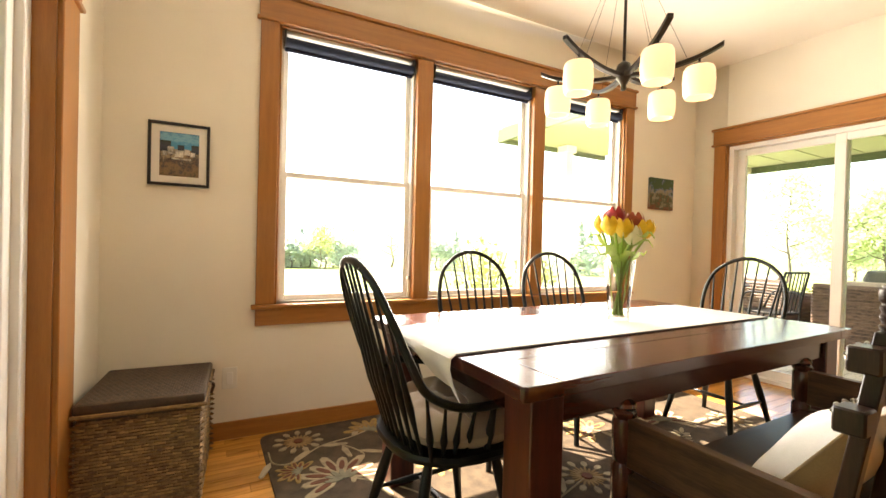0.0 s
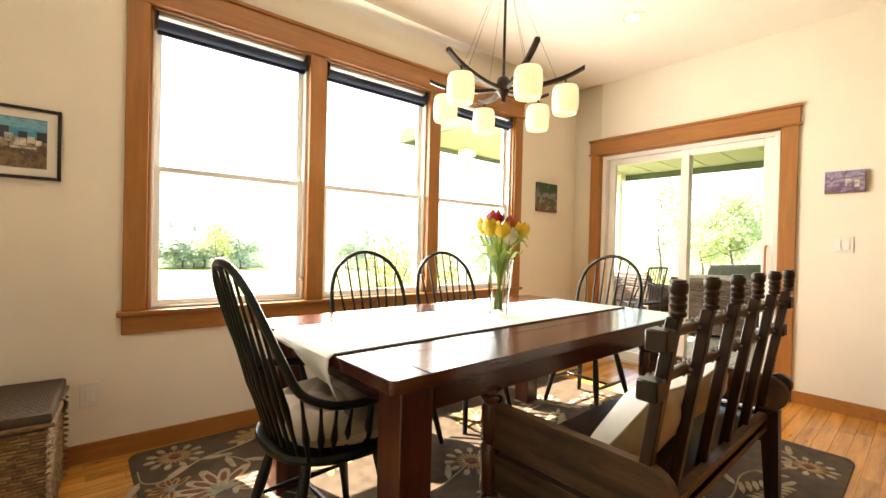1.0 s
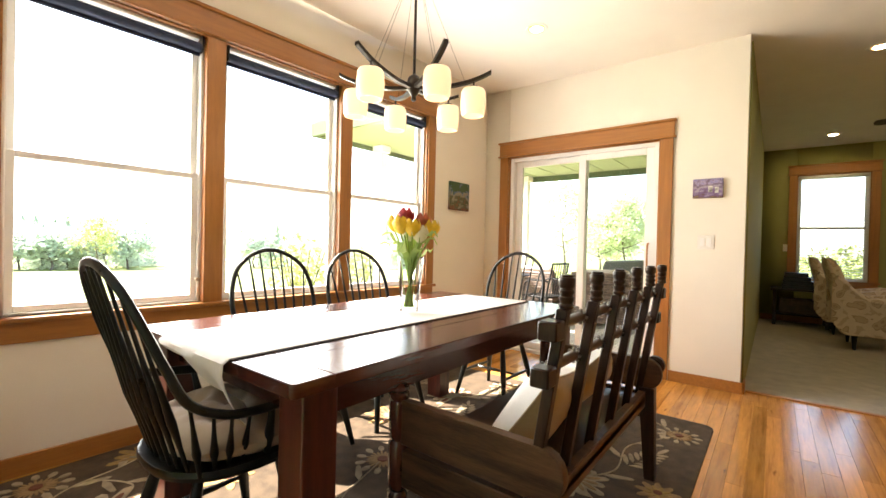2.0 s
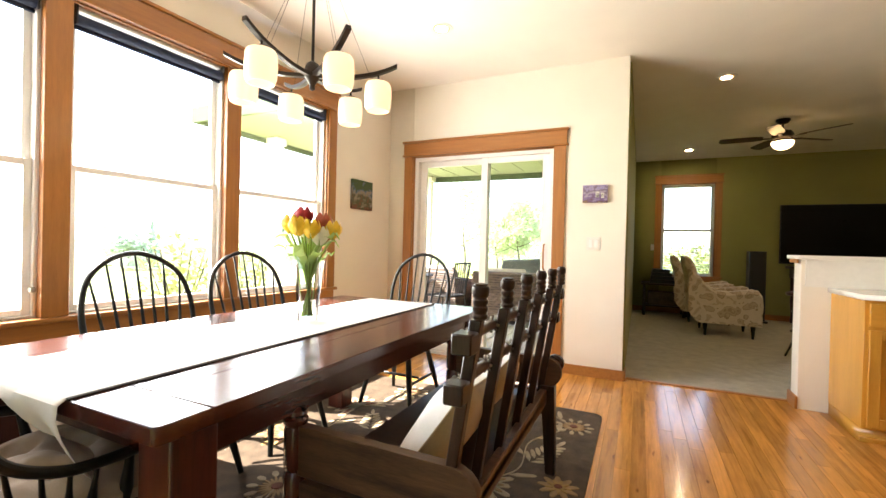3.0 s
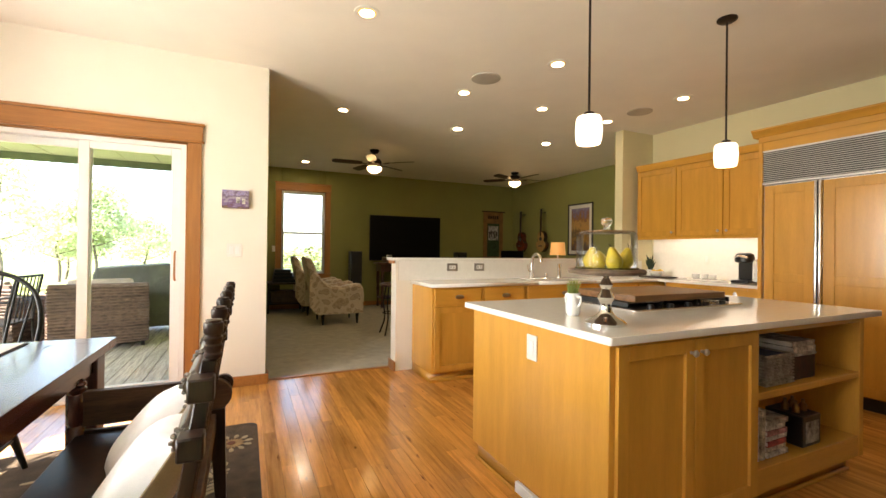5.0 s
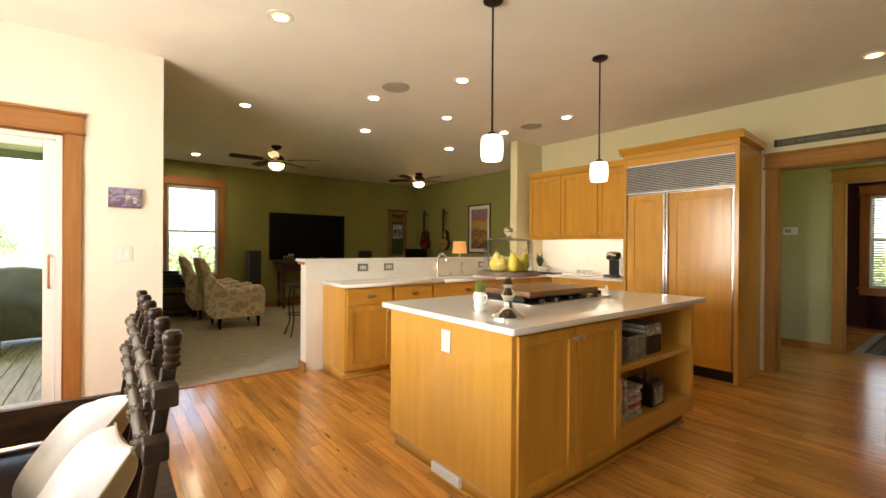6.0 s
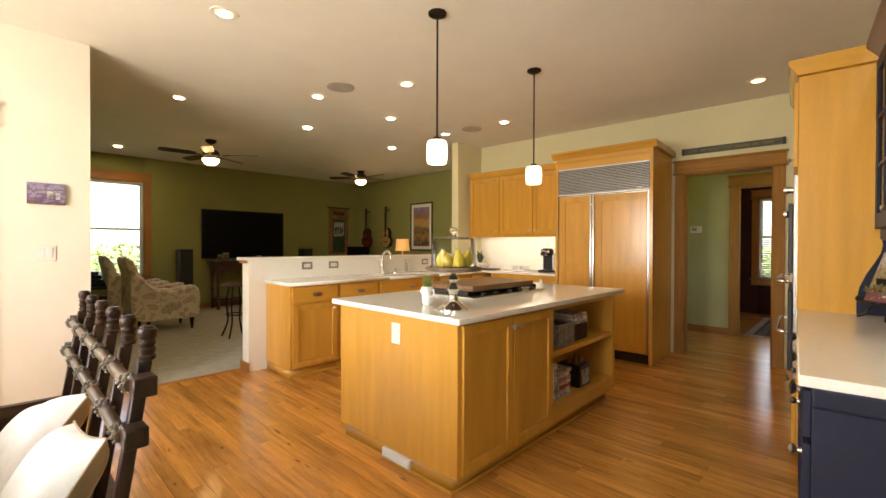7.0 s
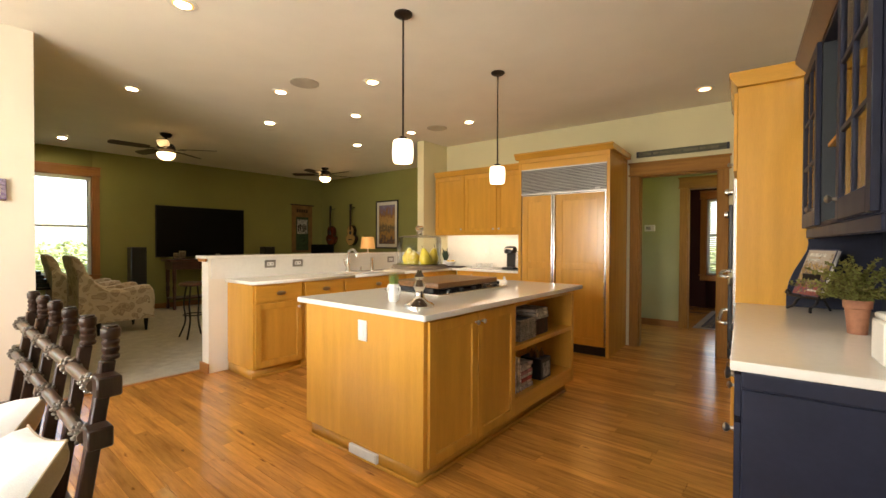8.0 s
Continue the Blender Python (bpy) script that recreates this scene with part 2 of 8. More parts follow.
FIRY = mat("fir_trim_cross", (0.38, 0.155, 0.036), 0.38, vary=0.1, scale=5, stretch=(9, 0.7, 9), fine=40, bump=0.08, coat=0.15, rnd=0.08)
MAPLE = mat("honey_cabinet_wood", (0.64, 0.325, 0.052), 0.24, vary=0.08, scale=3, stretch=(5, 5, 0.5), fine=45, bump=0.05, coat=0.25, rnd=0.06)
MAPLEX = mat("honey_cabinet_wood_level", (0.64, 0.325, 0.052), 0.24, vary=0.08, scale=3, stretch=(0.5, 0.5, 5), fine=45, bump=0.05, coat=0.25, rnd=0.06)
OAK = oak_mat("oak_boards", False)
OAKR = oak_mat("oak_boards_rest", True)
CARPET = mat("beige_carpet", (0.36, 0.315, 0.205), 0.95, vary=0.16, scale=9, fine=260, bump=0.9, sheen=0.3)
MAHOG = mat("mahogany", (0.060, 0.015, 0.009), 0.24, vary=0.14, scale=3, stretch=(0.8, 10, 10), fine=30, bump=0.0, coat=0.25, rnd=0.05, patchy=0.06)
MAHOGV = mat("mahogany_upright", (0.080, 0.019, 0.012), 0.30, vary=0.3, scale=3, stretch=(10, 10, 0.8), fine=30, bump=0.02, coat=0.1)
BLACKW = mat("black_painted_wood", (0.010, 0.011, 0.010), 0.30, vary=0.3, scale=14, bump=0.04, spec=0.28)
WALNUT = mat("dark_walnut", (0.038, 0.018, 0.011), 0.34, vary=0.35, scale=4, stretch=(8, 8, 0.8), fine=40, bump=0.06, spec=0.3)
WALNUTL = mat("worn_walnut_plank", (0.095, 0.052, 0.029), 0.42, vary=0.35, scale=4, stretch=(8, 0.7, 8), fine=40, bump=0.08, spec=0.25)
QUARTZ = mat("white_quartz", (0.84, 0.82, 0.76), 0.12, vary=0.02, scale=30, fine=240, bump=0.0)
STEEL = mat("brushed_steel", (0.76, 0.75, 0.72), 0.24, 1.0, vary=0.08, scale=6, stretch=(40, 40, 1), bump=0.02)
GRILLE = mat("satin_grille_steel", (0.74, 0.72, 0.68), 0.42, 0.6, vary=0.05, scale=3, bump=0)
CHROME = mat("polished_chrome", (0.78, 0.77, 0.74), 0.08, 1.0, vary=0.03, bump=0)
PEWTER = mat("pewter_knob", (0.52, 0.49, 0.44), 0.3, 1.0, vary=0.1, bump=0.05)
BRONZE = mat("oil_rubbed_bronze", (0.030, 0.022, 0.017), 0.4, 0.6, vary=0.25, bump=0.05)
BLACK = mat("black_plastic", (0.012, 0.012, 0.013), 0.35, vary=0.15, bump=0.03)
SCREEN = mat("black_screen", (0.004, 0.004, 0.005), 0.3, vary=0.05, bump=0, spec=0.12)
NAVY = mat("navy_cabinet_paint", (0.020, 0.023, 0.042), 0.5, vary=0.12, scale=5, bump=0.05, spec=0.2)
NAVYIN = mat("navy_cabinet_inside", (0.02, 0.026, 0.034), 0.6, vary=0.1, bump=0.03)
BLINDF = mat("navy_shade_cloth", (0.020, 0.034, 0.075), 0.8, vary=0.15, scale=30, fine=300, bump=0.3)
LINEN = mat("cream_linen", (0.88, 0.86, 0.83), 0.9, vary=0.06, scale=12, fine=400, bump=0.5, sheen=0.3)
TAUPE = mat("taupe_cushion_cloth", (0.42, 0.325, 0.24), 0.92, vary=0.1, scale=12, fine=350, bump=0.5, sheen=0.3)
TANBACK = mat("tan_pillow_satin", (0.40, 0.28, 0.14), 0.5, vary=0.14, scale=8, fine=250, bump=0.35, sheen=0.3)
RUNNER = mat("white_runner_cloth", (0.82, 0.79, 0.74), 0.9, vary=0.03, scale=20, fine=500, bump=0.4)
EDGE = mat("dark_runner_edge", (0.03, 0.022, 0.016), 0.9, vary=0.1)
RUG = mat("brown_rug_pile", (0.085, 0.060, 0.039), 0.97, vary=0.25, scale=14, fine=330, bump=0.9, sheen=0.03, spec=0.2)
RUGCREAM = mat("cream_rug_pile", (0.36, 0.29, 0.185), 0.97, vary=0.2, scale=20, fine=330, bump=0.9)
RUGTAN = mat("tan_rug_pile", (0.30, 0.19, 0.085), 0.97, vary=0.2, scale=20, fine=330, bump=0.9)
RUGRED = mat("rust_rug_pile", (0.15, 0.05, 0.028), 0.97, vary=0.2, scale=20, fine=330, bump=0.9)
RUGGOLD = mat("gold_rug_pile", (0.33, 0.21, 0.07), 0.97, vary=0.2, scale=20, fine=330, bump=0.9)
PANE = pane_mat("window_glass")
THIN = pane_mat("thin_dome_glass", 1.3, 0.75)
CLEAR = mat("solid_clear_glass", (0.97, 0.98, 0.96), 0.02, vary=0.01, bump=0)
CLEAR.node_tree.nodes["Principled BSDF"].inputs["Transmission Weight"].default_value = 1.0
CLEAR = glass_mat("clear_glass", (0.97, 1.0, 0.98))
SHADE = glow("lit_amber_glass", (1.0, 0.74, 0.46), 0.115)
SHADEW = glow("lit_cream_glass", (1.0, 0.82, 0.58), 0.37)
CAN = glow("recessed_lamp", (1.0, 0.80, 0.52), 4.5)
BAFFLE = glow("lit_amber_baffle", (1.0, 0.60, 0.20), 0.10)
CANL = glow("living_room_recessed_lamp", (1.0, 0.80, 0.52), 42.0)
CANDIM = glow("dimmed_recessed_lamp", (1.0, 0.74, 0.38), 1.0)
FANGLOW = glow("lit_fan_bowl", (1.0, 0.64, 0.28), 1.8)
UCL = glow("under_cabinet_tube", (1.0, 0.88, 0.70), 2.5)


# ---- mesh helpers ----
def B():
    return bmesh.new()


def box(bm, x0, x1, y0, y1, z0, z1, bev=0.0, seg=1):
    vs = [bm.verts.new((x, y, z)) for x in (x0, x1) for y in (y0, y1) for z in (z0, z1)]
    f = [(0, 1, 3, 2), (4, 6, 7, 5), (0, 4, 5, 1), (2, 3, 7, 6), (0, 2, 6, 4), (1, 5, 7, 3)]
    faces = [bm.faces.new([vs[i] for i in q]) for q in f]
    if bev:
        bmesh.ops.bevel(bm, geom=list({e for q in faces for e in q.edges}), offset=bev, segments=seg, affect="EDGES", profile=0.5)
    return bm


def lathe(bm, prof, c=(0, 0, 0), seg=20, m=None):
    """Turns a profile of (radius, height) round the upright axis at c, or as the pose m lays it."""
    rings = []
    for r, z in prof:
        ring = []
        for i in range(seg):
            a = 2 * math.pi * i / seg
            v = Vector((r * math.cos(a), r * math.sin(a), z))
            v = (m @ v) if m else v + Vector(c)
            ring.append(bm.verts.new(v))
        rings.append(ring)
    for p, q in zip(rings, rings[1:]):
        for i in range(seg):
            j = (i + 1) % seg
            bm.faces.new((p[i], p[j], q[j], q[i]))
    bm.faces.new(list(reversed(rings[0])))
    bm.faces.new(rings[-1])
    return bm


def tube(bm, pts, r, seg=8, flat=1.0):
    """A rod along pts; r is one radius or one for each point; flat squeezes it."""
    pts = [Vector(p) for p in pts]
    rs = r if isinstance(r, (list, tuple)) else [r] * len(pts)
    rings, side = [], None
    for i, p in enumerate(pts):
        d = (pts[min(i + 1, len(pts) - 1)] - pts[max(i - 1, 0)]).normalized()
        if side is None:
            side = d.orthogonal().normalized()
        side = (side - d * side.dot(d)).normalized()
        up = d.cross(side)
        rings.append([bm.verts.new(p + rs[i] * (math.cos(2 * math.pi * k / seg) * side + flat * math.sin(2 * math.pi * k / seg) * up)) for k in range(seg)])
    for p, q in zip(rings, rings[1:]):
        for k in range(seg):
            j = (k + 1) % seg
            bm.faces.new((p[k], p[j], q[j], q[k]))
    bm.faces.new(list(reversed(rings[0])))
    bm.faces.new(rings[-1])
    return bm


def smooth_path(pts, n=6):
    """A Catmull-Rom line through pts."""
    P = [Vector(p) for p in pts]
    P = [P[0] * 2 - P[1]] + P + [P[-1] * 2 - P[-2]]
    out = []
    for i in range(1, len(P) - 2):
        for k in range(n):
            t = k / n
            a, b, c, d = P[i - 1], P[i], P[i + 1], P[i + 2]
            out.append(0.5 * ((2 * b) + (c - a) * t + (2 * a - 5 * b + 4 * c - d) * t * t + (3 * b - a - 3 * c + d) * t ** 3))
    out.append(P[-2])
    return out


def prism(bm, poly, axis, a, b, bev=0.0):
    """A flat outline pushed from a to b along axis 0, 1 or 2."""
    def place(u, v, w):
        return {0: (w, u, v), 1: (u, w, v), 2: (u, v, w)}[axis]
    lo = [bm.verts.new(place(u, v, a)) for u, v in poly]
    hi = [bm.verts.new(place(u, v, b)) for u, v in poly]
    fs = [bm.faces.new(lo), bm.faces.new(list(reversed(hi)))]
    n = len(poly)
    for i in range(n):
        j = (i + 1) % n
        fs.append(bm.faces.new((lo[j], lo[i], hi[i], hi[j])))
    if bev:
        bmesh.ops.bevel(bm, geom=list({e for q in fs[:2] for e in q.edges}), offset=bev, segments=2, affect="EDGES", profile=0.5)
    return bm


def link(name, bm, material, smooth=True):
    bmesh.ops.recalc_face_normals(bm, faces=bm.faces[:])
    flat, total = [], sum(f.calc_area() for f in bm.faces)
    for i, f in enumerate(bm.faces):      # broad faces between narrow bevels stay flat
        a = f.calc_area()
        if a > 0.02 * total and sum(1 for e in f.edges for o in e.link_faces if o is not f and o.calc_area() < 0.25 * a) >= 3:
            flat.append(i)
    me = bpy.data.meshes.new(name)
    bm.to_mesh(me)
    bm.free()
    me.materials.append(material)
    if smooth:
        me.shade_smooth()
        me.set_sharp_from_angle(angle=radians(38))
        for i in flat:
            me.polygons[i].use_smooth = False
    return new(name, me)


def part(name, bm, material, parent, label="", at=None):
    ob = link(name, bm, material)
    ob.parent = parent
    if at is not None:
        ob.matrix_basis = at
    return tagged(ob, label)


def thing(name, label, category, at=None, group="", kind=""):
    e = new(name)
    if at is not None:
        e.matrix_basis = at
    e.empty_display_size = 0.1
    return tagged(e, label, category, group, kind)


def solid(name, bm, material, label, category, kind="", at=None, group=""):
    ob = link(name, bm, material)
    if at is not None:
        ob.matrix_basis = at
    return tagged(ob, label, category, group, kind)


def pierced(bm, axis, u0, u1, w0, w1, z0, z1, holes):
    """A wall along axis 0 (x) or 1 (y) from u0 to u1, of thickness w0 to w1, with holes (ua, ub, za, zb)."""
    def put(a, b, c, d):
        if b - a > 1e-4 and d - c > 1e-4:
            if axis == 0:
                box(bm, a, b, w0, w1, c, d)
            else:
                box(bm, w0, w1, a, b, c, d)
    u = u0
    for ua, ub, za, zb in sorted(holes):
        put(u, ua, z0, z1)
        put(ua, ub, z0, za)
        put(ua, ub, zb, z1)
        u = ub
    put(u, u1, z0, z1)
    return bm

# ---- structure ----
H = 2.81
XS, YS = 4.272, 0.315      # inner face of the terrace-door wall, and its free corner
XT, YG = 9.15, -5.6        # living-room far walls
WIN = pose(1.3, 2.83, 0, 0, 0, -2.3)      # frame of the window wall: x along it, y outwards
KIT = pose(2.5, -4.62, 0, 0, 0, 3.0)      # frame of the kitchen wall: x along it, y into the room
S = "structure"

# window wall
W0, W1 = -0.83, 1.99       # inner sides of the triple window in the wall's frame
WZ0, WZ1 = 0.735, 2.33
solid("wall_north", pierced(B(), 0, -1.75, 3.1, 0.0, 0.16, 0, H, [(W0, W1, WZ0, WZ1)]), CREAM, "cream painted plaster wall with a triple window", "wall", S, WIN)
# terrace-door wall
DY0, DY1, DZ = 0.93, 2.42, 2.075
solid("wall_east", pierced(B(), 1, YS, 2.80, XS, XS + 0.14, 0, H, [(DY0, DY1, 0, DZ)]), CREAM, "cream painted plaster wall with a sliding door", "wall", S)
solid("wall_terrace", box(B(), XS + 0.14, XT + 0.16, YS - 0.012, YS + 0.14, 0, H), OLIVE, "olive painted living-room wall", "wall", S)
TV0, TV1, TZ0, TZ1 = -1.0, -0.14, 0.70, 2.37
solid("wall_living_far", pierced(B(), 1, YG, YS - 0.012, XT, XT + 0.16, 0, H, [(TV0, TV1, TZ0, TZ1)]), OLIVE, "olive painted wall with one window", "wall", S)
solid("wall_guitars", box(B(), 4.36, XT + 0.16, YG - 0.14, YG, 0, H), OLIVE, "olive painted living-room wall", "wall", S)
solid("wall_divider", box(B(), 4.225, 4.352, YG - 0.14, -3.97, 0, H, 0.004), BUTTER, "butter-cream wall end beside the kitchen", "wall", S)
solid("wall_divider_back", box(B(), 4.352, 4.36, YG, -3.972, 0, H), OLIVE, "olive painted side of the kitchen wall", "wall", S)
# kitchen wall with the hall doorway
HX0, HX1, HZ = -1.97, -1.16, 2.08
solid("wall_kitchen", pierced(B(), 0, -3.2, 1.76, -0.13, 0.0, 0, H, [(HX0, HX1, 0, HZ)]), BUTTER, "butter-cream kitchen wall with a hall doorway", "wall", S, KIT)
HUT = pose(0.05, -0.71, 0, 0, 0, 4.2)      # frame of the west kitchen run: y = 0 at its near end, x = 0 at its front
solid("wall_west_kitchen", box(B(), -0.78, -0.64, -4.6, 0.49, 0, H), BUTTER, "butter-cream kitchen side wall", "wall", S, HUT)
solid("wall_west_return", box(B(), -0.72, -0.33, -0.25, -0.11, 0, H), CREAM, "cream painted wall return", "wall", S)
GY0, GY1, GZ = 0.25, 2.17, 1.95
solid("wall_west", pierced(B(), 1, -0.11, 2.93, -0.47, -0.33, 0, H, [(GY0, GY1, 0, GZ)]), CREAM, "cream painted wall with a garden door", "wall", S)
solid("ceiling", box(B(), -0.75, XT + 0.2, YG - 0.2, 3.05, H, H + 0.12), CEIL, "warm white textured ceiling", "ceiling", S)
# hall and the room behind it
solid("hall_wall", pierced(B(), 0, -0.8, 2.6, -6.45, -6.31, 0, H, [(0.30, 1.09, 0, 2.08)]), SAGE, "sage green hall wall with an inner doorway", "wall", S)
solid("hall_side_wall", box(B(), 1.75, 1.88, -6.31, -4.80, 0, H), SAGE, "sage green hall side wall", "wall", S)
# end wall out of view, with an added opening that holds hall_light
solid("hall_end_wall", pierced(B(), 1, -6.31, -5.0, -0.72, -0.58, 0, H, [(-6.07, -5.23, 0.93, 2.17)]), SAGE, "sage green hall end wall with an unseen opening added for light", "wall", S)
solid("study_far_wall", pierced(B(), 0, -1.2, 2.6, -9.14, -9.0, 0, H, [(0.60, 1.20, 0.65, 2.15)]), MAROON, "dark maroon study wall with a window", "wall", S)
solid("study_side_wall", box(B(), 2.47, 2.6, -9.0, -6.45, 0, H), MAROON, "dark maroon study side wall", "wall", S)
solid("study_inner_wall", box(B(), -1.2, -1.06, -9.0, -6.45, 0, H), MAROON, "dark maroon study side wall", "wall", S)
solid("study_floor", box(B(), -1.2, 2.6, -9.14, -4.95, -0.1, -0.001), OAK, "oak hall and study floor", "floor", S)
solid("hall_ceiling", box(B(), -1.2, 2.6, -9.14, YG - 0.2, H, H + 0.1), CEIL, "white hall ceiling", "ceiling", S)
solid("subfloor", box(B(), -0.8, 4.40, -5.0, 3.0, -0.1, -0.012), OAKR, "oak floor boards", "floor", S)
solid("carpet", box(B(), 4.375, XT, YG, YS - 0.012, -0.1, 0.008), CARPET, "beige cut-pile living-room carpet", "carpet", S)


def skirting(name, bm, label="fir baseboard"):
    return solid(name, bm, FIRH, label, "baseboard", S)


bb = box(B(), -1.63, 2.92, -0.016, 0.0, 0, 0.095, 0.003)
tagged(skirting("baseboard", bb), "fir baseboard under the windows").matrix_basis = WIN
bm = box(B(), XS - 0.016, XS, YS - 0.016, DY0 - 0.105, 0, 0.09, 0.003)
box(bm, XS - 0.016, XS, DY1 + 0.105, 2.69, 0, 0.09, 0.003)
box(bm, XS, XS + 0.14, YS - 0.028, YS - 0.012, 0, 0.09, 0.003)
skirting("baseboard", bm)
skirting("baseboard", box(B(), XT - 0.015, XT, YG, YS - 0.02, 0.008, 0.10, 0.003))
skirting("baseboard", box(B(), 4.36, XT, YG, YG + 0.015, 0.008, 0.10, 0.003))
skirting("baseboard", box(B(), -0.33, -0.315, 2.38, 2.88, 0, 0.095, 0.003))
bm = box(B(), 1.09 + 0.1, 1.75, -6.31, -6.295, 0, 0.1, 0.003)
skirting("baseboard", bm)


def cased(name, at, u0, u1, z0, z1, label, sill=True, w=0.1, head=0.14, jamb=0.1, up=None, level=None):
    """Fir casing round an opening, in a frame with x along the wall, y out of the room and the wall's face at y = 0."""
    up, level = up or FIR, level or FIRH
    e = thing(name, label, "window" if sill else "door frame", at, kind=S)
    d = -0.02
    part("side_casing", box(B(), u0 - w, u0, d, 0, z0 - (0.0 if sill else 0), z1, 0.003), up, e)
    part("side_casing", box(B(), u1, u1 + w, d, 0, z0, z1, 0.003), up, e)
    bm = box(B(), u0 - w - 0.008, u1 + w + 0.008, d - 0.004, 0, z1 + 0.018, z1 + head, 0.003)
    part("head_casing", bm, level, e)
    part("fillet", box(B(), u0 - w - 0.02, u1 + w + 0.02, d - 0.014, 0, z1, z1 + 0.018, 0.005, 2), level, e)
    bm = box(B(), u0 - w - 0.022, u1 + w + 0.022, d - 0.018, 0, z1 + head, z1 + head + 0.022, 0.006, 2)
    part("cap", bm, level, e)
    j = 0.012
    part("jamb", box(B(), u0, u0 + j, -0.002, jamb, z0, z1), up, e)
    part("jamb", box(B(), u1 - j, u1, -0.002, jamb, z0, z1), up, e)
    part("head_jamb", box(B(), u0 + j, u1 - j, -0.002, jamb, z1 - j, z1), level, e)
    if sill:
        part("window_sill", box(B(), u0 - w - 0.022, u1 + w + 0.022, d - 0.02, jamb, z0 - 0.025, z0, 0.005, 2), level, e)
        part("apron", box(B(), u0 - w + 0.0, u1 + w, d + 0.003, 0, z0 - 0.12, z0 - 0.025, 0.003), level, e)
    return e


win = cased("window_1", WIN, W0, W1, WZ0, WZ1, "triple double-hung window with fir casing and white sashes", jamb=0.05)
MULL = [(0.025, 0.135), (0.99, 1.10)]


def sash_pair(e, u0, u1, z0, z1, mid, y=0.055):
    """An upper and a lower sash, each a frame of its own with a pane."""
    t = 0.032
    part("frame", box(box(B(), u0, u0 + 0.016, 0.03, 0.11, z0, z1), u1 - 0.016, u1, 0.03, 0.11, z0, z1), WHITE, e)
    part("frame_rail", box(box(B(), u0 + 0.016, u1 - 0.016, 0.03, 0.11, z1 - 0.02, z1), u0 + 0.016, u1 - 0.016, 0.03, 0.11, z0, z0 + 0.012), WHITE, e)
    for nm, za, zb, yy in (("lower_sash", z0 + 0.012, mid + 0.02, y), ("upper_sash", mid - 0.02, z1 - 0.02, y + 0.028)):
        a, b = u0 + 0.016, u1 - 0.016
        bm = box(B(), a, a + t, yy, yy + 0.026, za, zb, 0.002)
        box(bm, b - t, b, yy, yy + 0.026, za, zb, 0.002)
        box(bm, a + t, b - t, yy, yy + 0.026, za, za + t, 0.002)
        box(bm, a + t, b - t, yy, yy + 0.026, zb - t, zb, 0.002)
        s = part(nm, bm, WHITE, e)
        p = part("pane", box(B(), a + t, b - t, yy + 0.011, yy + 0.015, za + t, zb - t), PANE, s)
        p.visible_shadow = False


for u0, u1 in MULL:
    part("mullion", box(B(), u0, u1, -0.018, 0.09, WZ0, WZ1 - 0.012, 0.003), FIR, win)
edges = [W0 + 0.012, MULL[0][0], MULL[0][1], MULL[1][0], MULL[1][1], W1 - 0.012]
for k in range(3):
    sash_pair(win, edges[2 * k], edges[2 * k + 1], WZ0, WZ1 - 0.012, 1.485)
    part("latch", box(B(), edges[2 * k + 1] - 0.03, edges[2 * k + 1] - 0.008, 0.012, 0.045, 0.86, 0.885, 0.004), PEWTER, win, "small dark latch")
for k in range(3):
    r = thing("roller_shade", "navy roller shade rolled up under the window head", "roller shade", WIN @ pose((edges[2 * k] + edges[2 * k + 1]) / 2, 0.028, WZ1 - 0.06), "roller shades at the windows")
    hw = (edges[2 * k + 1] - edges[2 * k]) / 2 - 0.02
    part("roll", lathe(B(), [(0.027, -hw), (0.027, hw)], seg=16, m=pose(0, 0, -0.02, 0, 90, 0)), BLINDF, r)
    part("cloth", box(B(), -hw, hw, 0.016, 0.02, -0.052, -0.02), BLINDF, r)
    part("hem_bar", box(B(), -hw, hw, 0.011, 0.023, -0.066, -0.052, 0.004), BLINDF, r)
    for s in (-1, 1):
        part("bracket", box(B(), s * hw - 0.004, s * hw + 0.004, -0.03, 0.03, -0.05, 0.045), BLACK, r)

# terrace door: frame of its wall looks along +x, so x runs along -y
EAST = pose(XS, 0, 0, 0, 0, -90)
door = cased("door_1", EAST, -DY1, -DY0, 0, DZ, "white sliding terrace door with fir casing", sill=False, jamb=0.05)
a, b = -DY1 + 0.012, -DY0 - 0.012
bm = box(B(), a, a + 0.04, 0.02, 0.13, 0.0, DZ - 0.012, 0.003)
box(bm, b - 0.04, b, 0.02, 0.13, 0.0, DZ - 0.012, 0.003)
box(bm, a + 0.04, b - 0.04, 0.02, 0.13, DZ - 0.05, DZ - 0.012, 0.003)
box(bm, a + 0.04, b - 0.04, 0.02, 0.13, 0.0, 0.03, 0.003)
part("frame", bm, WHITE, door)
mid = -1.625
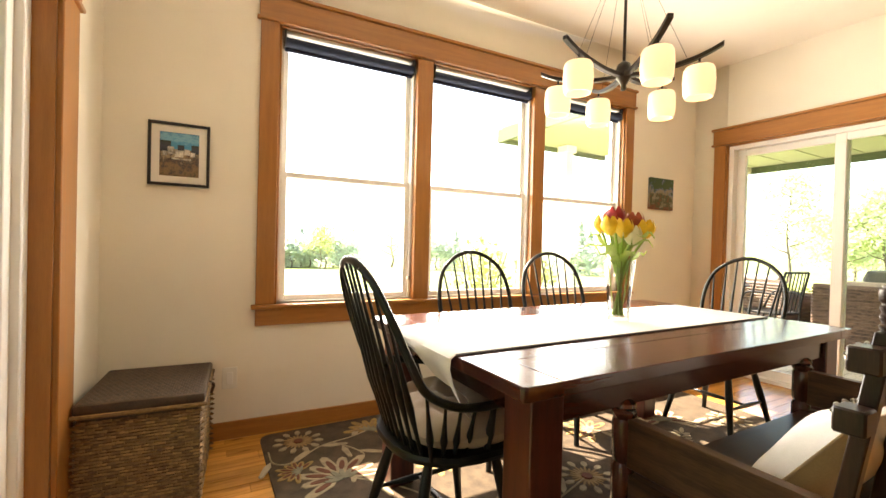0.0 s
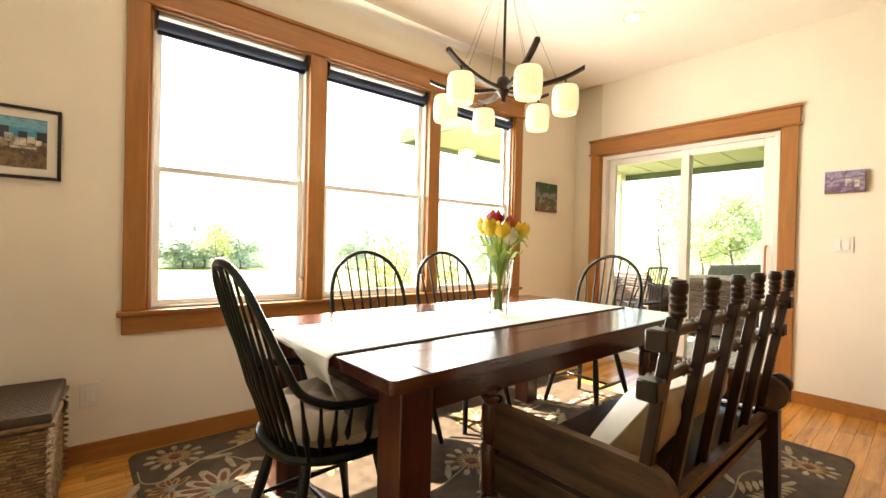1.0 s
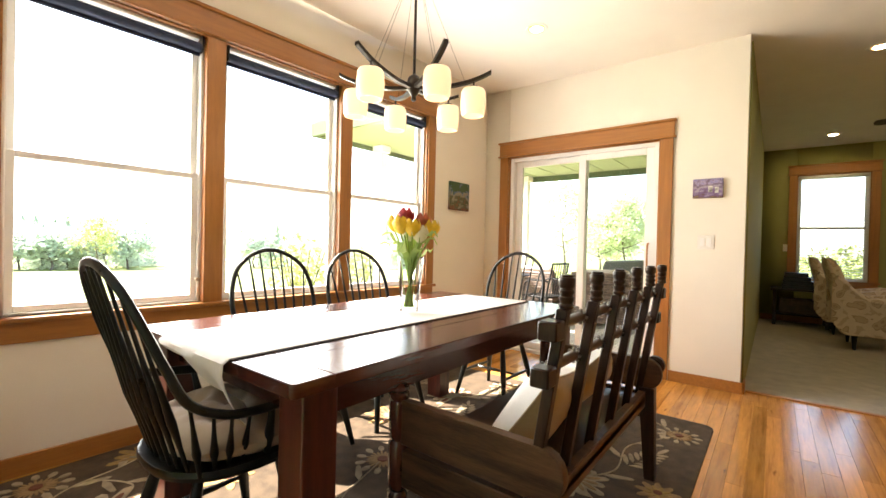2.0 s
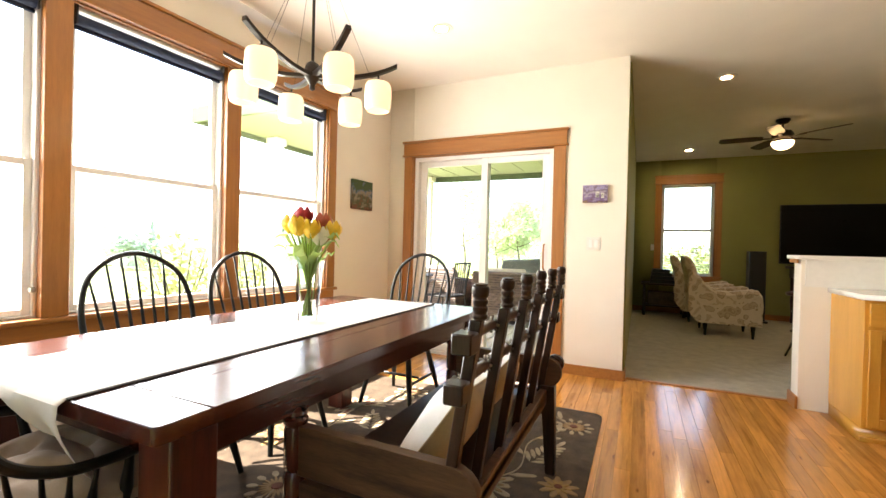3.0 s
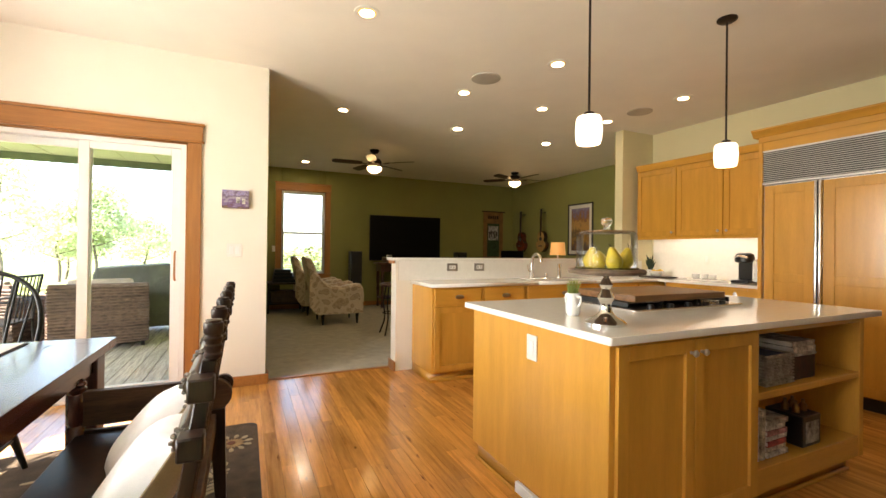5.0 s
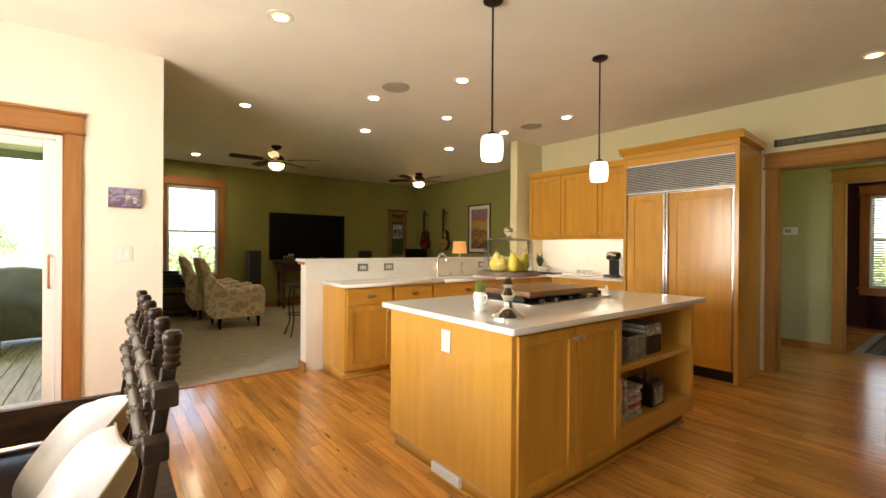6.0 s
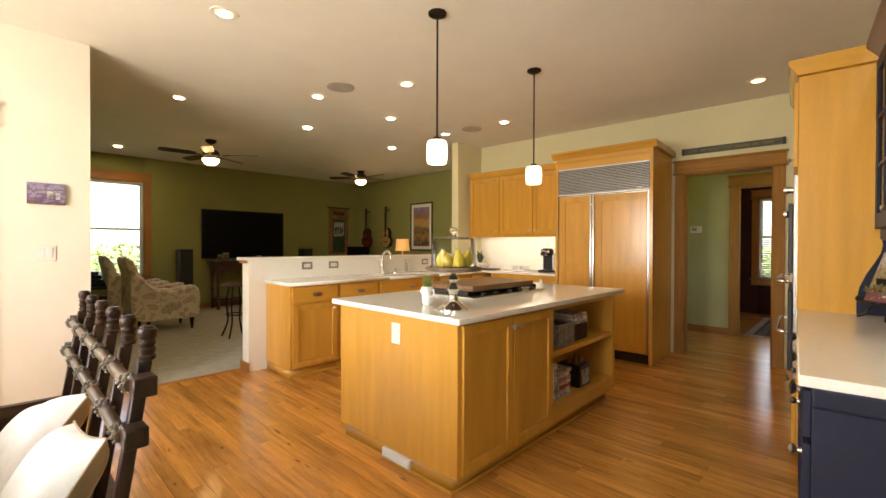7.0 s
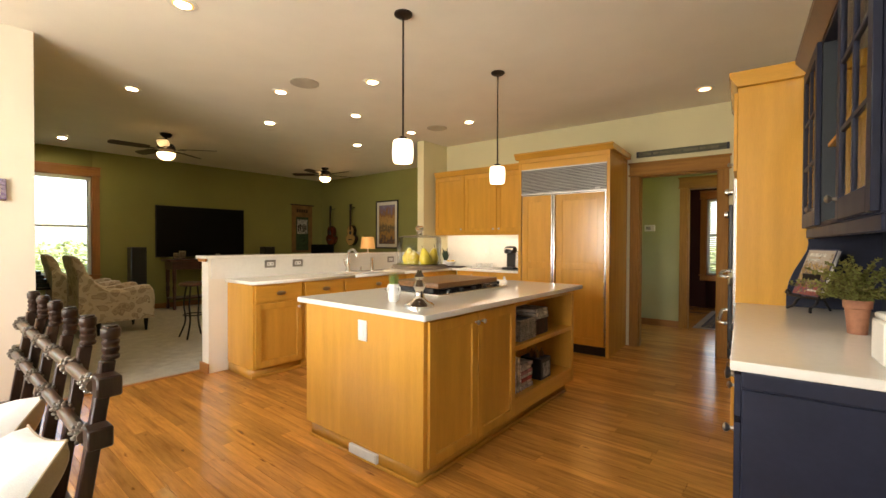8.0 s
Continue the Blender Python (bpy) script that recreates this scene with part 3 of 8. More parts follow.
for nm, u0, u1, yy in (("fixed_leaf", a + 0.04, mid + 0.035, 0.085), ("sliding_leaf", mid - 0.04, b - 0.04, 0.045)):
    t = 0.07
    bm = box(B(), u0, u0 + t, yy, yy + 0.035, 0.03, DZ - 0.05, 0.004)
    box(bm, u1 - t, u1, yy, yy + 0.035, 0.03, DZ - 0.05, 0.004)
    box(bm, u0 + t, u1 - t, yy, yy + 0.035, 0.03, 0.03 + t, 0.004)
    box(bm, u0 + t, u1 - t, yy, yy + 0.035, DZ - 0.05 - t * 0.8, DZ - 0.05, 0.004)
    s = part(nm, bm, WHITE, door)
    p = part("pane", box(B(), u0 + t, u1 - t, yy + 0.015, yy + 0.02, 0.03 + t, DZ - 0.05 - t * 0.8), PANE, s)
    p.visible_shadow = False
part("pull_handle", tube(B(), smooth_path([(b - 0.075, 0.04, 0.93), (b - 0.075, 0.0, 0.96), (b - 0.075, 0.0, 1.14), (b - 0.075, 0.04, 1.17)]), 0.008), FIR, door, "wooden pull handle")

# garden door in the west wall
WEST = pose(-0.33, 0, 0, 0, 0, 90)
gd = cased("door_2", WEST, GY0, GY1, 0, GZ, "white glazed garden door with fir casing", sill=False, jamb=0.075, w=0.2)
bm = box(B(), GY0 + 0.012, GY0 + 0.07, 0.06, 0.135, 0, GZ - 0.012, 0.004)
box(bm, GY1 - 0.07, GY1 - 0.012, 0.06, 0.135, 0, GZ - 0.012, 0.004)
box(bm, GY0 + 0.07, GY1 - 0.07, 0.06, 0.135, GZ - 0.07, GZ - 0.012, 0.004)
box(bm, GY0 + 0.07, GY1 - 0.07, 0.06, 0.135, 0, 0.05, 0.004)
box(bm, 1.08, 1.16, 0.075, 0.12, 0.05, GZ - 0.07, 0.004)
part("frame", bm, WHITE, gd)
for u0, u1 in ((GY0 + 0.07, 1.08), (1.16, GY1 - 0.07)):
    bm = box(B(), u0, u0 + 0.06, 0.085, 0.12, 0.05, GZ - 0.07, 0.003)
    box(bm, u1 - 0.06, u1, 0.085, 0.12, 0.05, GZ - 0.07, 0.003)
    box(bm, u0 + 0.06, u1 - 0.06, 0.085, 0.12, 0.05, 0.13, 0.003)
    box(bm, u0 + 0.06, u1 - 0.06, 0.085, 0.12, GZ - 0.14, GZ - 0.07, 0.003)
    s = part("leaf", bm, WHITE, gd)
    p = part("pane", box(B(), u0 + 0.06, u1 - 0.06, 0.100, 0.105, 0.13, GZ - 0.14), PANE, s)
    p.visible_shadow = False

# living-room window
LW = pose(XT, 0, 0, 0, 0, -90)
lw = cased("window_2", LW, -TV1, -TV0, TZ0, TZ1, "double-hung living-room window with fir casing and a blind", jamb=0.05)
sash_pair(lw, -TV1 + 0.012, -TV0 - 0.012, TZ0, TZ1 - 0.012, 1.52)
blind = thing("venetian_blind", "white slatted blind lowered over the window, slats open", "blind", LW @ pose((-TV0 - TV1) / 2, 0.022, TZ0))
hw = (TV1 - TV0) / 2 - 0.02
SLAT = mat("white_slat", (0.72, 0.70, 0.64), 0.5, vary=0.03, bump=0.02)
part("head_rail", box(B(), -hw, hw, -0.018, 0.02, TZ1 - TZ0 - 0.06, TZ1 - TZ0 - 0.014, 0.003), SLAT, blind)
first = None
for k in range(38):
    z = 0.02 + k * 0.0415
    if first is None:
        first = part("slat", box(B(), -hw, hw, -0.016, 0.016, -0.001, 0.001), SLAT, blind, at=pose(0, 0, z, 12))
    else:
        o = new("slat", first.data)
        o.parent, o.matrix_basis = blind, pose(0, 0, z, 12)

# hall doorway casing, inner casing, study window
hd = cased("doorway_1", KIT @ pose(0, 0, 0, 0, 0, 180), -HX1, -HX0, 0, HZ, "hall doorway with fir casing", sill=False, jamb=0.13, up=HALLFIR, level=HALLFIRH)
cased("doorway_2", pose(0, -6.31, 0, 0, 0, 180), -1.09, -0.30, 0, 2.08, "inner hall doorway with fir casing", sill=False, jamb=0.14, up=HALLFIR, level=HALLFIRH)
sw = cased("window_3", pose(0, -9.0, 0, 0, 0, 180), -1.20, -0.60, 0.65, 2.15, "study window with wide white slats", jamb=0.05)
sash_pair(sw, -1.188, -0.612, 0.65, 2.138, 1.42)
b2 = thing("venetian_blind", "white slatted blind in the study window", "blind", pose(0.90, -9.02, 0.65))
part("head_rail", box(B(), -0.27, 0.27, -0.018, 0.02, 1.44, 1.48, 0.003), SLAT, b2)
first = None
for k in range(35):
    if first is None:
        first = part("slat", box(B(), -0.27, 0.27, -0.02, 0.02, -0.0012, 0.0012), SLAT, b2, at=pose(0, 0, 0.03, 38))
    else:
        o = new("slat", first.data)
        o.parent, o.matrix_basis = b2, pose(0, 0, 0.03 + k * 0.0405, 38)
solid("threshold", box(B(), 4.352, 4.39, -0.875, YS - 0.03, -0.01, 0.012, 0.004), FIRY, "oak threshold strip between boards and carpet", "threshold", S)


# ---- lights in the ceiling ----
CANS = [(5.09, -0.51), (8.33, -0.49), (5.16, -2.02), (3.99, -1.50), (3.05, -1.91), (4.03, -2.51), (5.25, -3.53), (4.05, -3.51), (3.11, -3.59), (0.59, -4.11), (3.0, -0.24), (3.24, 1.63), (8.33, -2.6), (8.3, -4.7)]
can = thing("recessed_light", "lit recessed ceiling light with a white ring", "ceiling light", pose(CANS[0][0], CANS[0][1], H), "recessed ceiling lights")
bm = lathe(B(), [(0.062, 0.0), (0.066, -0.006), (0.085, -0.005), (0.088, 0.0)], seg=28)
part("ring", bm, WHITEP, can)
part("baffle", lathe(B(), [(0.0615, -0.001), (0.0615, -0.0068), (0.050, -0.0072)], seg=24), BAFFLE, can, "amber-lit inner ring")
part("lens", lathe(B(), [(0.0485, -0.004), (0.0485, -0.0085), (0.04, -0.0095)], seg=24), CAN, can, "glowing warm lens")
for x, y in CANS[3:6] + CANS[7:9] + CANS[10:12]:
    copy_thing(can, pose(x, y, H))
lcan = thing("recessed_light", "bright recessed ceiling light over the living-room carpet", "ceiling light", pose(CANS[1][0], CANS[1][1], H), "recessed ceiling lights")
part("ring", lathe(B(), [(0.062, 0.0), (0.066, -0.006), (0.085, -0.005), (0.088, 0.0)], seg=28), WHITEP, lcan)
part("baffle", lathe(B(), [(0.0615, -0.001), (0.0615, -0.0068), (0.050, -0.0072)], seg=24), BAFFLE, lcan, "amber-lit inner ring")
part("lens", lathe(B(), [(0.0485, -0.004), (0.0485, -0.0085), (0.04, -0.0095)], seg=24), CANL, lcan, "glowing warm lens")
for x, y in (CANS[2], CANS[6]):
    copy_thing(lcan, pose(x, y, H))
dim = thing("recessed_light", "dimmed amber recessed ceiling light near the hall doorway", "ceiling light", pose(CANS[9][0], CANS[9][1], H), "recessed ceiling lights")
part("ring", lathe(B(), [(0.062, 0.0), (0.066, -0.006), (0.085, -0.005), (0.088, 0.0)], seg=28), WHITEP, dim)
part("baffle", lathe(B(), [(0.0615, -0.001), (0.0615, -0.0068), (0.050, -0.0072)], seg=24), BAFFLE, dim, "amber-lit inner ring")
part("lens", lathe(B(), [(0.0485, -0.004), (0.0485, -0.0085), (0.04, -0.0095)], seg=24), CANDIM, dim, "faint amber lens")
spk = thing("ceiling_speaker", "round flush ceiling speaker with a perforated grille", "speaker", pose(3.59, -1.52, H), "ceiling speakers")
part("grille", lathe(B(), [(0.135, 0), (0.135, -0.006), (0.12, -0.009), (0.02, -0.009)], seg=32), mat("speaker_grille", (0.50, 0.46, 0.39), 0.7, vary=0.1, fine=500, bump=0.5), spk)
part("rim", lathe(B(), [(0.1005, 0), (0.113, 0), (0.112, -0.006), (0.1005, -0.007)], seg=32), WHITEP, spk)
copy_thing(spk, pose(3.62, -3.56, H))


# ---- dining room ----
RX0, RX1, RY0, RY1 = 0.40, 3.36, 0.40, 2.80
rug = thing("area_rug", "brown wool rug with cream and rust flowers and vines", "rug", pose(RX0, RY0, 0))
poly = []
RW, RH = RX1 - RX0, RY1 - RY0
for cx, cy, a0 in ((RW - 0.06, RH - 0.06, 0), (0.06, RH - 0.06, 90), (0.06, 0.06, 180), (RW - 0.06, 0.06, 270)):
    for k in range(5):
        a = radians(a0 + 22.5 * k)
        poly.append((cx + 0.06 * math.cos(a), cy + 0.06 * math.sin(a)))
part("field", prism(B(), poly, 2, 0.0, 0.012), RUG, rug)


def petal(bm, x, y, a, l, w, z=0.0145, tip=0.5):
    c, s = math.cos(a), math.sin(a)
    pts = [(0.05, 0), (0.35, -0.42), (0.7, -0.5 * (1 - tip * 0.3)), (0.92, -0.28), (1.0, 0), (0.92, 0.28), (0.7, 0.5 * (1 - tip * 0.3)), (0.35, 0.42)]
    lo = [bm.verts.new((x + (u * l) * c - (v * w) * s, y + (u * l) * s + (v * w) * c, 0.011)) for u, v in pts]
    hi = [bm.verts.new((x + (u * l * 0.97) * c - (v * w * 0.92) * s, y + (u * l * 0.97) * s + (v * w * 0.92) * c, z)) for u, v in pts]
    bm.faces.new(hi)
    for i in range(len(pts)):
        j = (i + 1) % len(pts)
        bm.faces.new((lo[i], lo[j], hi[j], hi[i]))


def daisy(x, y, r, n, outer, inner, core):
    bm = B()
    for k in range(n):
        petal(bm, x, y, 2 * math.pi * k / n + 0.2, r, r * 3.4 / n)
    part("flower", bm, outer, rug)
    bm = B()
    for k in range(n):
        petal(bm, x, y, 2 * math.pi * (k + 0.5) / n + 0.2, r * 0.62, r * 2.0 / n, 0.0165)
    part("flower", bm, inner, rug)
    part("flower", lathe(B(), [(r * 0.2, 0.011), (r * 0.19, 0.018)], (x, y, 0), 12), core, rug)


def seed_flower(x, y, r, n=11):
    """Cream teardrops on thin gold stalks round a rust heart."""
    drops, stalks = B(), B()
    for k in range(n):
        a = 2 * math.pi * k / n + 0.3
        c, s = math.cos(a), math.sin(a)
        petal(drops, x + 0.58 * r * c, y + 0.58 * r * s, a, r * 0.44, r * 0.27, 0.0155)
        petal(stalks, x + 0.12 * r * c, y + 0.12 * r * s, a, r * 0.55, r * 0.10)
        a += math.pi / n
        petal(stalks, x + 0.15 * r * math.cos(a), y + 0.15 * r * math.sin(a), a, r * 0.42, r * 0.12)
    part("flower", drops, RUGCREAM, rug)
    part("flower", stalks, RUGTAN, rug)
    part("flower", lathe(B(), [(r * 0.2, 0.011), (r * 0.18, 0.018)], (x, y, 0), 12), RUGRED, rug)


def lotus(x, y, r, turn, outer=None, inner=None):
    """A fan of pointed petals with darker hearts, over a ruffled cup."""
    a0 = radians(turn)
    back, heart, cup = B(), B(), B()
    for k in range(9):
        a = a0 + radians(-112 + 28 * k)
        l = r * (1.0 if k % 2 == 0 else 0.84)
        petal(back, x, y, a, l, r * 0.34, 0.0142 + 0.0004 * (k % 2), 0.9)
        petal(heart, x + 0.2 * r * math.cos(a), y + 0.2 * r * math.sin(a), a, l * 0.55, r * 0.15, 0.0162)
    for k in range(6):
        a = a0 + radians(-75 + 30 * k)
        petal(cup, x - 0.15 * r * math.cos(a0), y - 0.15 * r * math.sin(a0), a, r * 0.42, r * 0.14, 0.0172)
    part("flower", back, outer or RUGCREAM, rug)
    part("flower", heart, inner or RUGRED, rug)
    part("flower", cup, RUGGREY, rug)


def spray(x, y, l, turn, n=6):
    """A feathery cream leaf."""
    a = radians(turn)
    bm = B()
    for k in range(n):
        u = (k + 0.3) / n * l * 0.75
        px, py = x + u * math.cos(a), y + u * math.sin(a)
        for s in (-1, 1):
            petal(bm, px, py, a + s * 0.75, l * 0.34 * (1 - 0.5 * k / n), l * 0.085)
    petal(bm, x + l * 0.7 * math.cos(a), y + l * 0.7 * math.sin(a), a, l * 0.32, l * 0.09)
    part("leaf_spray", bm, RUGCREAM, rug)


def rug_vine(pts, leaves=4):
    P = smooth_path([(x, y, 0.0115) for x, y in pts], 8)
    bm = tube(B(), P, 0.0055, 6, 0.5)
    n = len(P)
    for k in range(leaves):
        i = int((k + 0.7) * n / (leaves + 0.6))
        d = (P[min(i + 1, n - 1)] - P[i - 1])
        a = math.atan2(d.y, d.x)
        petal(bm, P[i].x, P[i].y, a + (0.6 if k % 2 else -0.6), 0.15, 0.042, tip=1.0)
    part("vine", bm, RUGCREAM, rug)


RUGGREY = mat("grey_green_rug_pile", (0.22, 0.21, 0.15), 0.97, vary=0.2, scale=20, fine=330, bump=0.9)
for x, y, r in ((0.18, 2.24, 0.13), (2.66, 0.15, 0.12), (1.33, 1.28, 0.14), (1.46, 0.2, 0.13), (2.72, 1.35, 0.13), (0.4, 0.25, 0.13), (1.62, 2.2, 0.13)):
    seed_flower(x, y, r)
for x, y, r, a, o, i in ((0.29, 1.80, 0.22, 100, None, None), (0.58, 2.22, 0.16, 60, RUGGOLD, RUGTAN), (0.12, 1.93, 0.11, 150, RUGGOLD, RUGRED), (1.80, 0.46, 0.17, 250, None, RUGTAN),
                         (0.80, 1.15, 0.20, 20, None, RUGRED), (2.3, 1.55, 0.20, 70, None, RUGRED), (1.1, 0.7, 0.19, 300, RUGGOLD, RUGRED), (2.25, 0.95, 0.18, 200, RUGGOLD, RUGTAN),
                         (1.15, 2.05, 0.18, 90, None, RUGRED), (2.68, 2.1, 0.17, 45, RUGGOLD, RUGTAN), (0.2, 0.85, 0.17, 200, None, RUGRED), (1.75, 1.65, 0.17, 120, RUGGOLD, RUGRED)):
    lotus(x, y, r, a, o, i)
for f in ((1.92, 0.12, 0.10, 9, RUGTAN, RUGGOLD, RUGRED), (0.62, 0.55, 0.13, 9, RUGGOLD, RUGTAN, RUGRED), (2.05, 2.18, 0.13, 9, RUGCREAM, RUGTAN, RUGRED), (0.75, 1.7, 0.12, 9, RUGGOLD, RUGTAN, RUGRED)):
    daisy(*f)
for f in ((2.08, 0.30, 0.36, -22), (0.95, 0.28, 0.34, 20), (2.6, 0.75, 0.34, 95), (1.45, 0.9, 0.34, 150), (2.02, 1.25, 0.32, 30), (0.45, 1.40, 0.30, -60), (0.15, 1.25, 0.30, 110), (2.5, 1.85, 0.3, 140)):
    spray(*f)
for pts in ([(0.02, 2.18), (0.03, 2.05), (0.12, 2.02), (0.27, 2.13), (0.45, 2.17), (0.58, 2.22)], [(0.34, 2.15), (0.43, 2.02), (0.44, 1.92), (0.29, 1.80)], [(0.06, 0.1), (0.4, 0.25), (0.62, 0.55), (0.9, 0.5), (1.1, 0.7)],
            [(1.1, 0.7), (1.3, 0.4), (1.46, 0.2), (1.65, 0.3), (1.8, 0.46)], [(1.8, 0.46), (2.0, 0.33), (2.3, 0.35), (2.5, 0.25), (2.66, 0.15)], [(2.66, 0.15), (2.82, 0.4), (2.7, 0.75), (2.25, 0.95)],
            [(1.33, 1.28), (1.55, 1.1), (1.85, 1.0), (2.25, 0.95)], [(2.3, 1.55), (2.5, 1.4), (2.72, 1.35)], [(0.29, 1.80), (0.5, 1.6), (0.8, 1.15), (1.05, 1.2), (1.33, 1.28)],
            [(0.58, 2.22), (0.85, 2.0), (1.15, 2.05), (1.4, 2.2), (1.62, 2.2), (2.05, 2.18)], [(2.05, 2.18), (2.3, 2.0), (2.68, 2.1)], [(0.2, 0.85), (0.4, 1.0), (0.8, 1.15)], [(1.75, 1.65), (1.95, 1.5), (2.3, 1.55)], [(0.06, 0.6), (0.1, 0.75), (0.2, 0.85)]):
    rug_vine(pts)

# table
TX0, TX1, TY0, TY1, TZ = 0.80, 2.77, 1.06, 2.15, 0.757
table = thing("dining_table", "glossy mahogany plank dining table with breadboard ends", "table", pose(0, 0, 0))
nb = 5
pw = (TY1 - TY0) / nb
for k in range(nb):
    y0 = TY0 + k * pw
    part("plank", box(B(), TX0 + 0.13, TX1 - 0.13, y0 + 0.0008, y0 + pw - 0.0008, TZ - 0.04, TZ, 0.0025, 2), MAHOG, table)
MAHOGE = mat("mahogany_end", (0.066, 0.016, 0.009), 0.25, vary=0.15, scale=3, stretch=(10, 0.8, 10), fine=30, bump=0.0, coat=0.25)


def rounded(x0, x1, y0, y1, r, which):
    out = []
    for k, (cx, cy, a0) in enumerate(((x1 - r, y1 - r, 0), (x0 + r, y1 - r, 90), (x0 + r, y0 + r, 180), (x1 - r, y0 + r, 270))):
        if k in which:
            out += [(cx + r * math.cos(radians(a0 + 22.5 * i)), cy + r * math.sin(radians(a0 + 22.5 * i))) for i in range(5)]
        else:
            out.append((x1 if k in (0, 3) else x0, y1 if k in (0, 1) else y0))
    return out


part("breadboard_end", prism(B(), rounded(TX0, TX0 + 0.129, TY0, TY1, 0.016, (1, 2)), 2, TZ - 0.04, TZ, 0.004), MAHOGE, table)
part("breadboard_end", prism(B(), rounded(TX1 - 0.129, TX1, TY0, TY1, 0.016, (0, 3)), 2, TZ - 0.04, TZ, 0.004), MAHOGE, table)
for y in (TY0 + 0.05, TY1 - 0.075):
    part("apron", box(B(), TX0 + 0.17, TX1 - 0.17, y, y + 0.025, TZ - 0.13, TZ - 0.041, 0.002), MAHOG, table)
for x in (TX0 + 0.09, TX1 - 0.115):
    part("apron", box(B(), x, x + 0.025, TY0 + 0.17, TY1 - 0.17, TZ - 0.13, TZ - 0.041, 0.002), MAHOGE, table)
for x in (TX0 + 0.055, TX1 - 0.17):
    for y in (TY0 + 0.035, TY1 - 0.15):
        part("leg", box(B(), x, x + 0.115, y, y + 0.115, 0.012, TZ - 0.041, 0.006, 2), MAHOGV, table)

# runner, hanging over the near end
NY, Y0, Y1 = 28, 1.385, 1.875
runner = thing("table_runner", "white cloth table runner with dark edges, hanging over one end", "table runner", pose(0, 0, 0))
line = [(2.715, 0.0), (1.8, 0.0), (0.90, 0.0), (0.80, 0.001), (0.784, 0.012), (0.780, 0.05), (0.790, 0.10), (0.808, 0.155), (0.832, 0.21), (0.86, 0.25)]
bm = B()
grid = []
for i, (x, drop) in enumerate(line):
    row = []
    for j in range(NY + 1):
        v = j / NY
        f = max(0.0, drop - 0.012)
        slip = 0.80 - 0.62 * v ** 0.9
        row.append(bm.verts.new((x - 0.07 * f * math.cos(v * 13.0), Y0 + (Y1 - Y0) * v * (1 - 0.5 * f) - 0.20 * f + 0.02 * f * math.sin(v * 21), TZ + 0.003 - (drop if drop <= 0.012 else 0.012 + f * slip))))
    grid.append(row)
for p, q in zip(grid, grid[1:]):
    for j in range(NY):
        bm.faces.new((p[j], p[j + 1], q[j + 1], q[j]))
ob = part("cloth", bm, RUNNER, runner)
md = ob.modifiers.new("thick", "SOLIDIFY")
md.thickness, md.offset = 0.002, 1
for y in (Y0 - 0.006, Y1 - 0.004):
    bm = box(B(), 0.80, 2.717, y, y + 0.010, TZ + 0.001, TZ + 0.0055)
    part("edge_band", bm, EDGE, runner)

# vase with tulips
vase = thing("vase", "clear glass vase with water and tulip stems, on the runner", "vase", pose(1.815, 1.60, TZ + 0.0045))
VP = [(0.046, 0.0), (0.048, 0.02), (0.052, 0.10), (0.060, 0.20), (0.070, 0.285)]
bm = B()
lathe(bm, VP + [(0.067, 0.285), (0.057, 0.20), (0.049, 0.10), (0.043, 0.025)], seg=28)
part("glass", bm, pane_mat("thin_vase_glass", 1.3, 0.8), vase)
WATER = pane_mat("clear_water", 1.15, 0.5)
part("water", lathe(B(), [(0.0425, 0.0255), (0.0485, 0.10), (0.054, 0.17)], seg=28), WATER, vase)
GREEN = leaf_mat("tulip_leaf", (0.33, 0.43, 0.11), 0.3)
YEL = mat("yellow_petal", (0.80, 0.52, 0.025), 0.5, vary=0.15, scale=20, bump=0.1)
REDP = mat("red_petal", (0.42, 0.018, 0.025), 0.5, vary=0.25, scale=20, bump=0.1)
ORP = mat("orange_red_petal", (0.45, 0.09, 0.035), 0.5, vary=0.25, scale=20, bump=0.1)
CRP = mat("cream_petal", (0.78, 0.74, 0.50), 0.5, vary=0.1, scale=20, bump=0.1)
rng = random.Random(4)
TUL = [(-0.085, -0.01, 0.465, YEL), (-0.06, 0.055, 0.475, YEL), (0.09, -0.02, 0.465, YEL), (0.075, -0.075, 0.455, YEL), (-0.015, 0.02, 0.515, REDP), (0.05, -0.035, 0.49, ORP), (0.01, 0.065, 0.505, REDP), (0.0, -0.06, 0.425, CRP), (0.045, 0.05, 0.43, CRP), (-0.045, -0.05, 0.455, YEL)]
for x, y, z, m in TUL:
    t = part("tulip", tube(B(), smooth_path([(-x * 0.25, -y * 0.25, 0.03), (x * 0.3, y * 0.3, 0.26), (x, y, z - 0.06)], 5), 0.0058, 6), GREEN, vase)
    for k in range(6):
        bm = B()
        rows = []
        a0 = k * math.pi / 3 + rng.random() * 0.3
        for i in range(6):
            u = i / 5
            rad = (0.013 + 0.032 * math.sin(min(1, u * 1.08) * math.pi * 0.82)) * (1.0 if k % 2 else 0.9)
            w = 0.62 * math.sin(math.pi * (0.12 + 0.84 * u)) ** 0.7
            rows.append([bm.verts.new((x + rad * math.cos(a0 + w * s), y + rad * math.sin(a0 + w * s), z - 0.066 + u * 0.088)) for s in (-1, -0.4, 0.4, 1)])
        for p, q in zip(rows, rows[1:]):
            for j in range(3):
                bm.faces.new((p[j], p[j + 1], q[j + 1], q[j]))
        part("petal", bm, m, t)
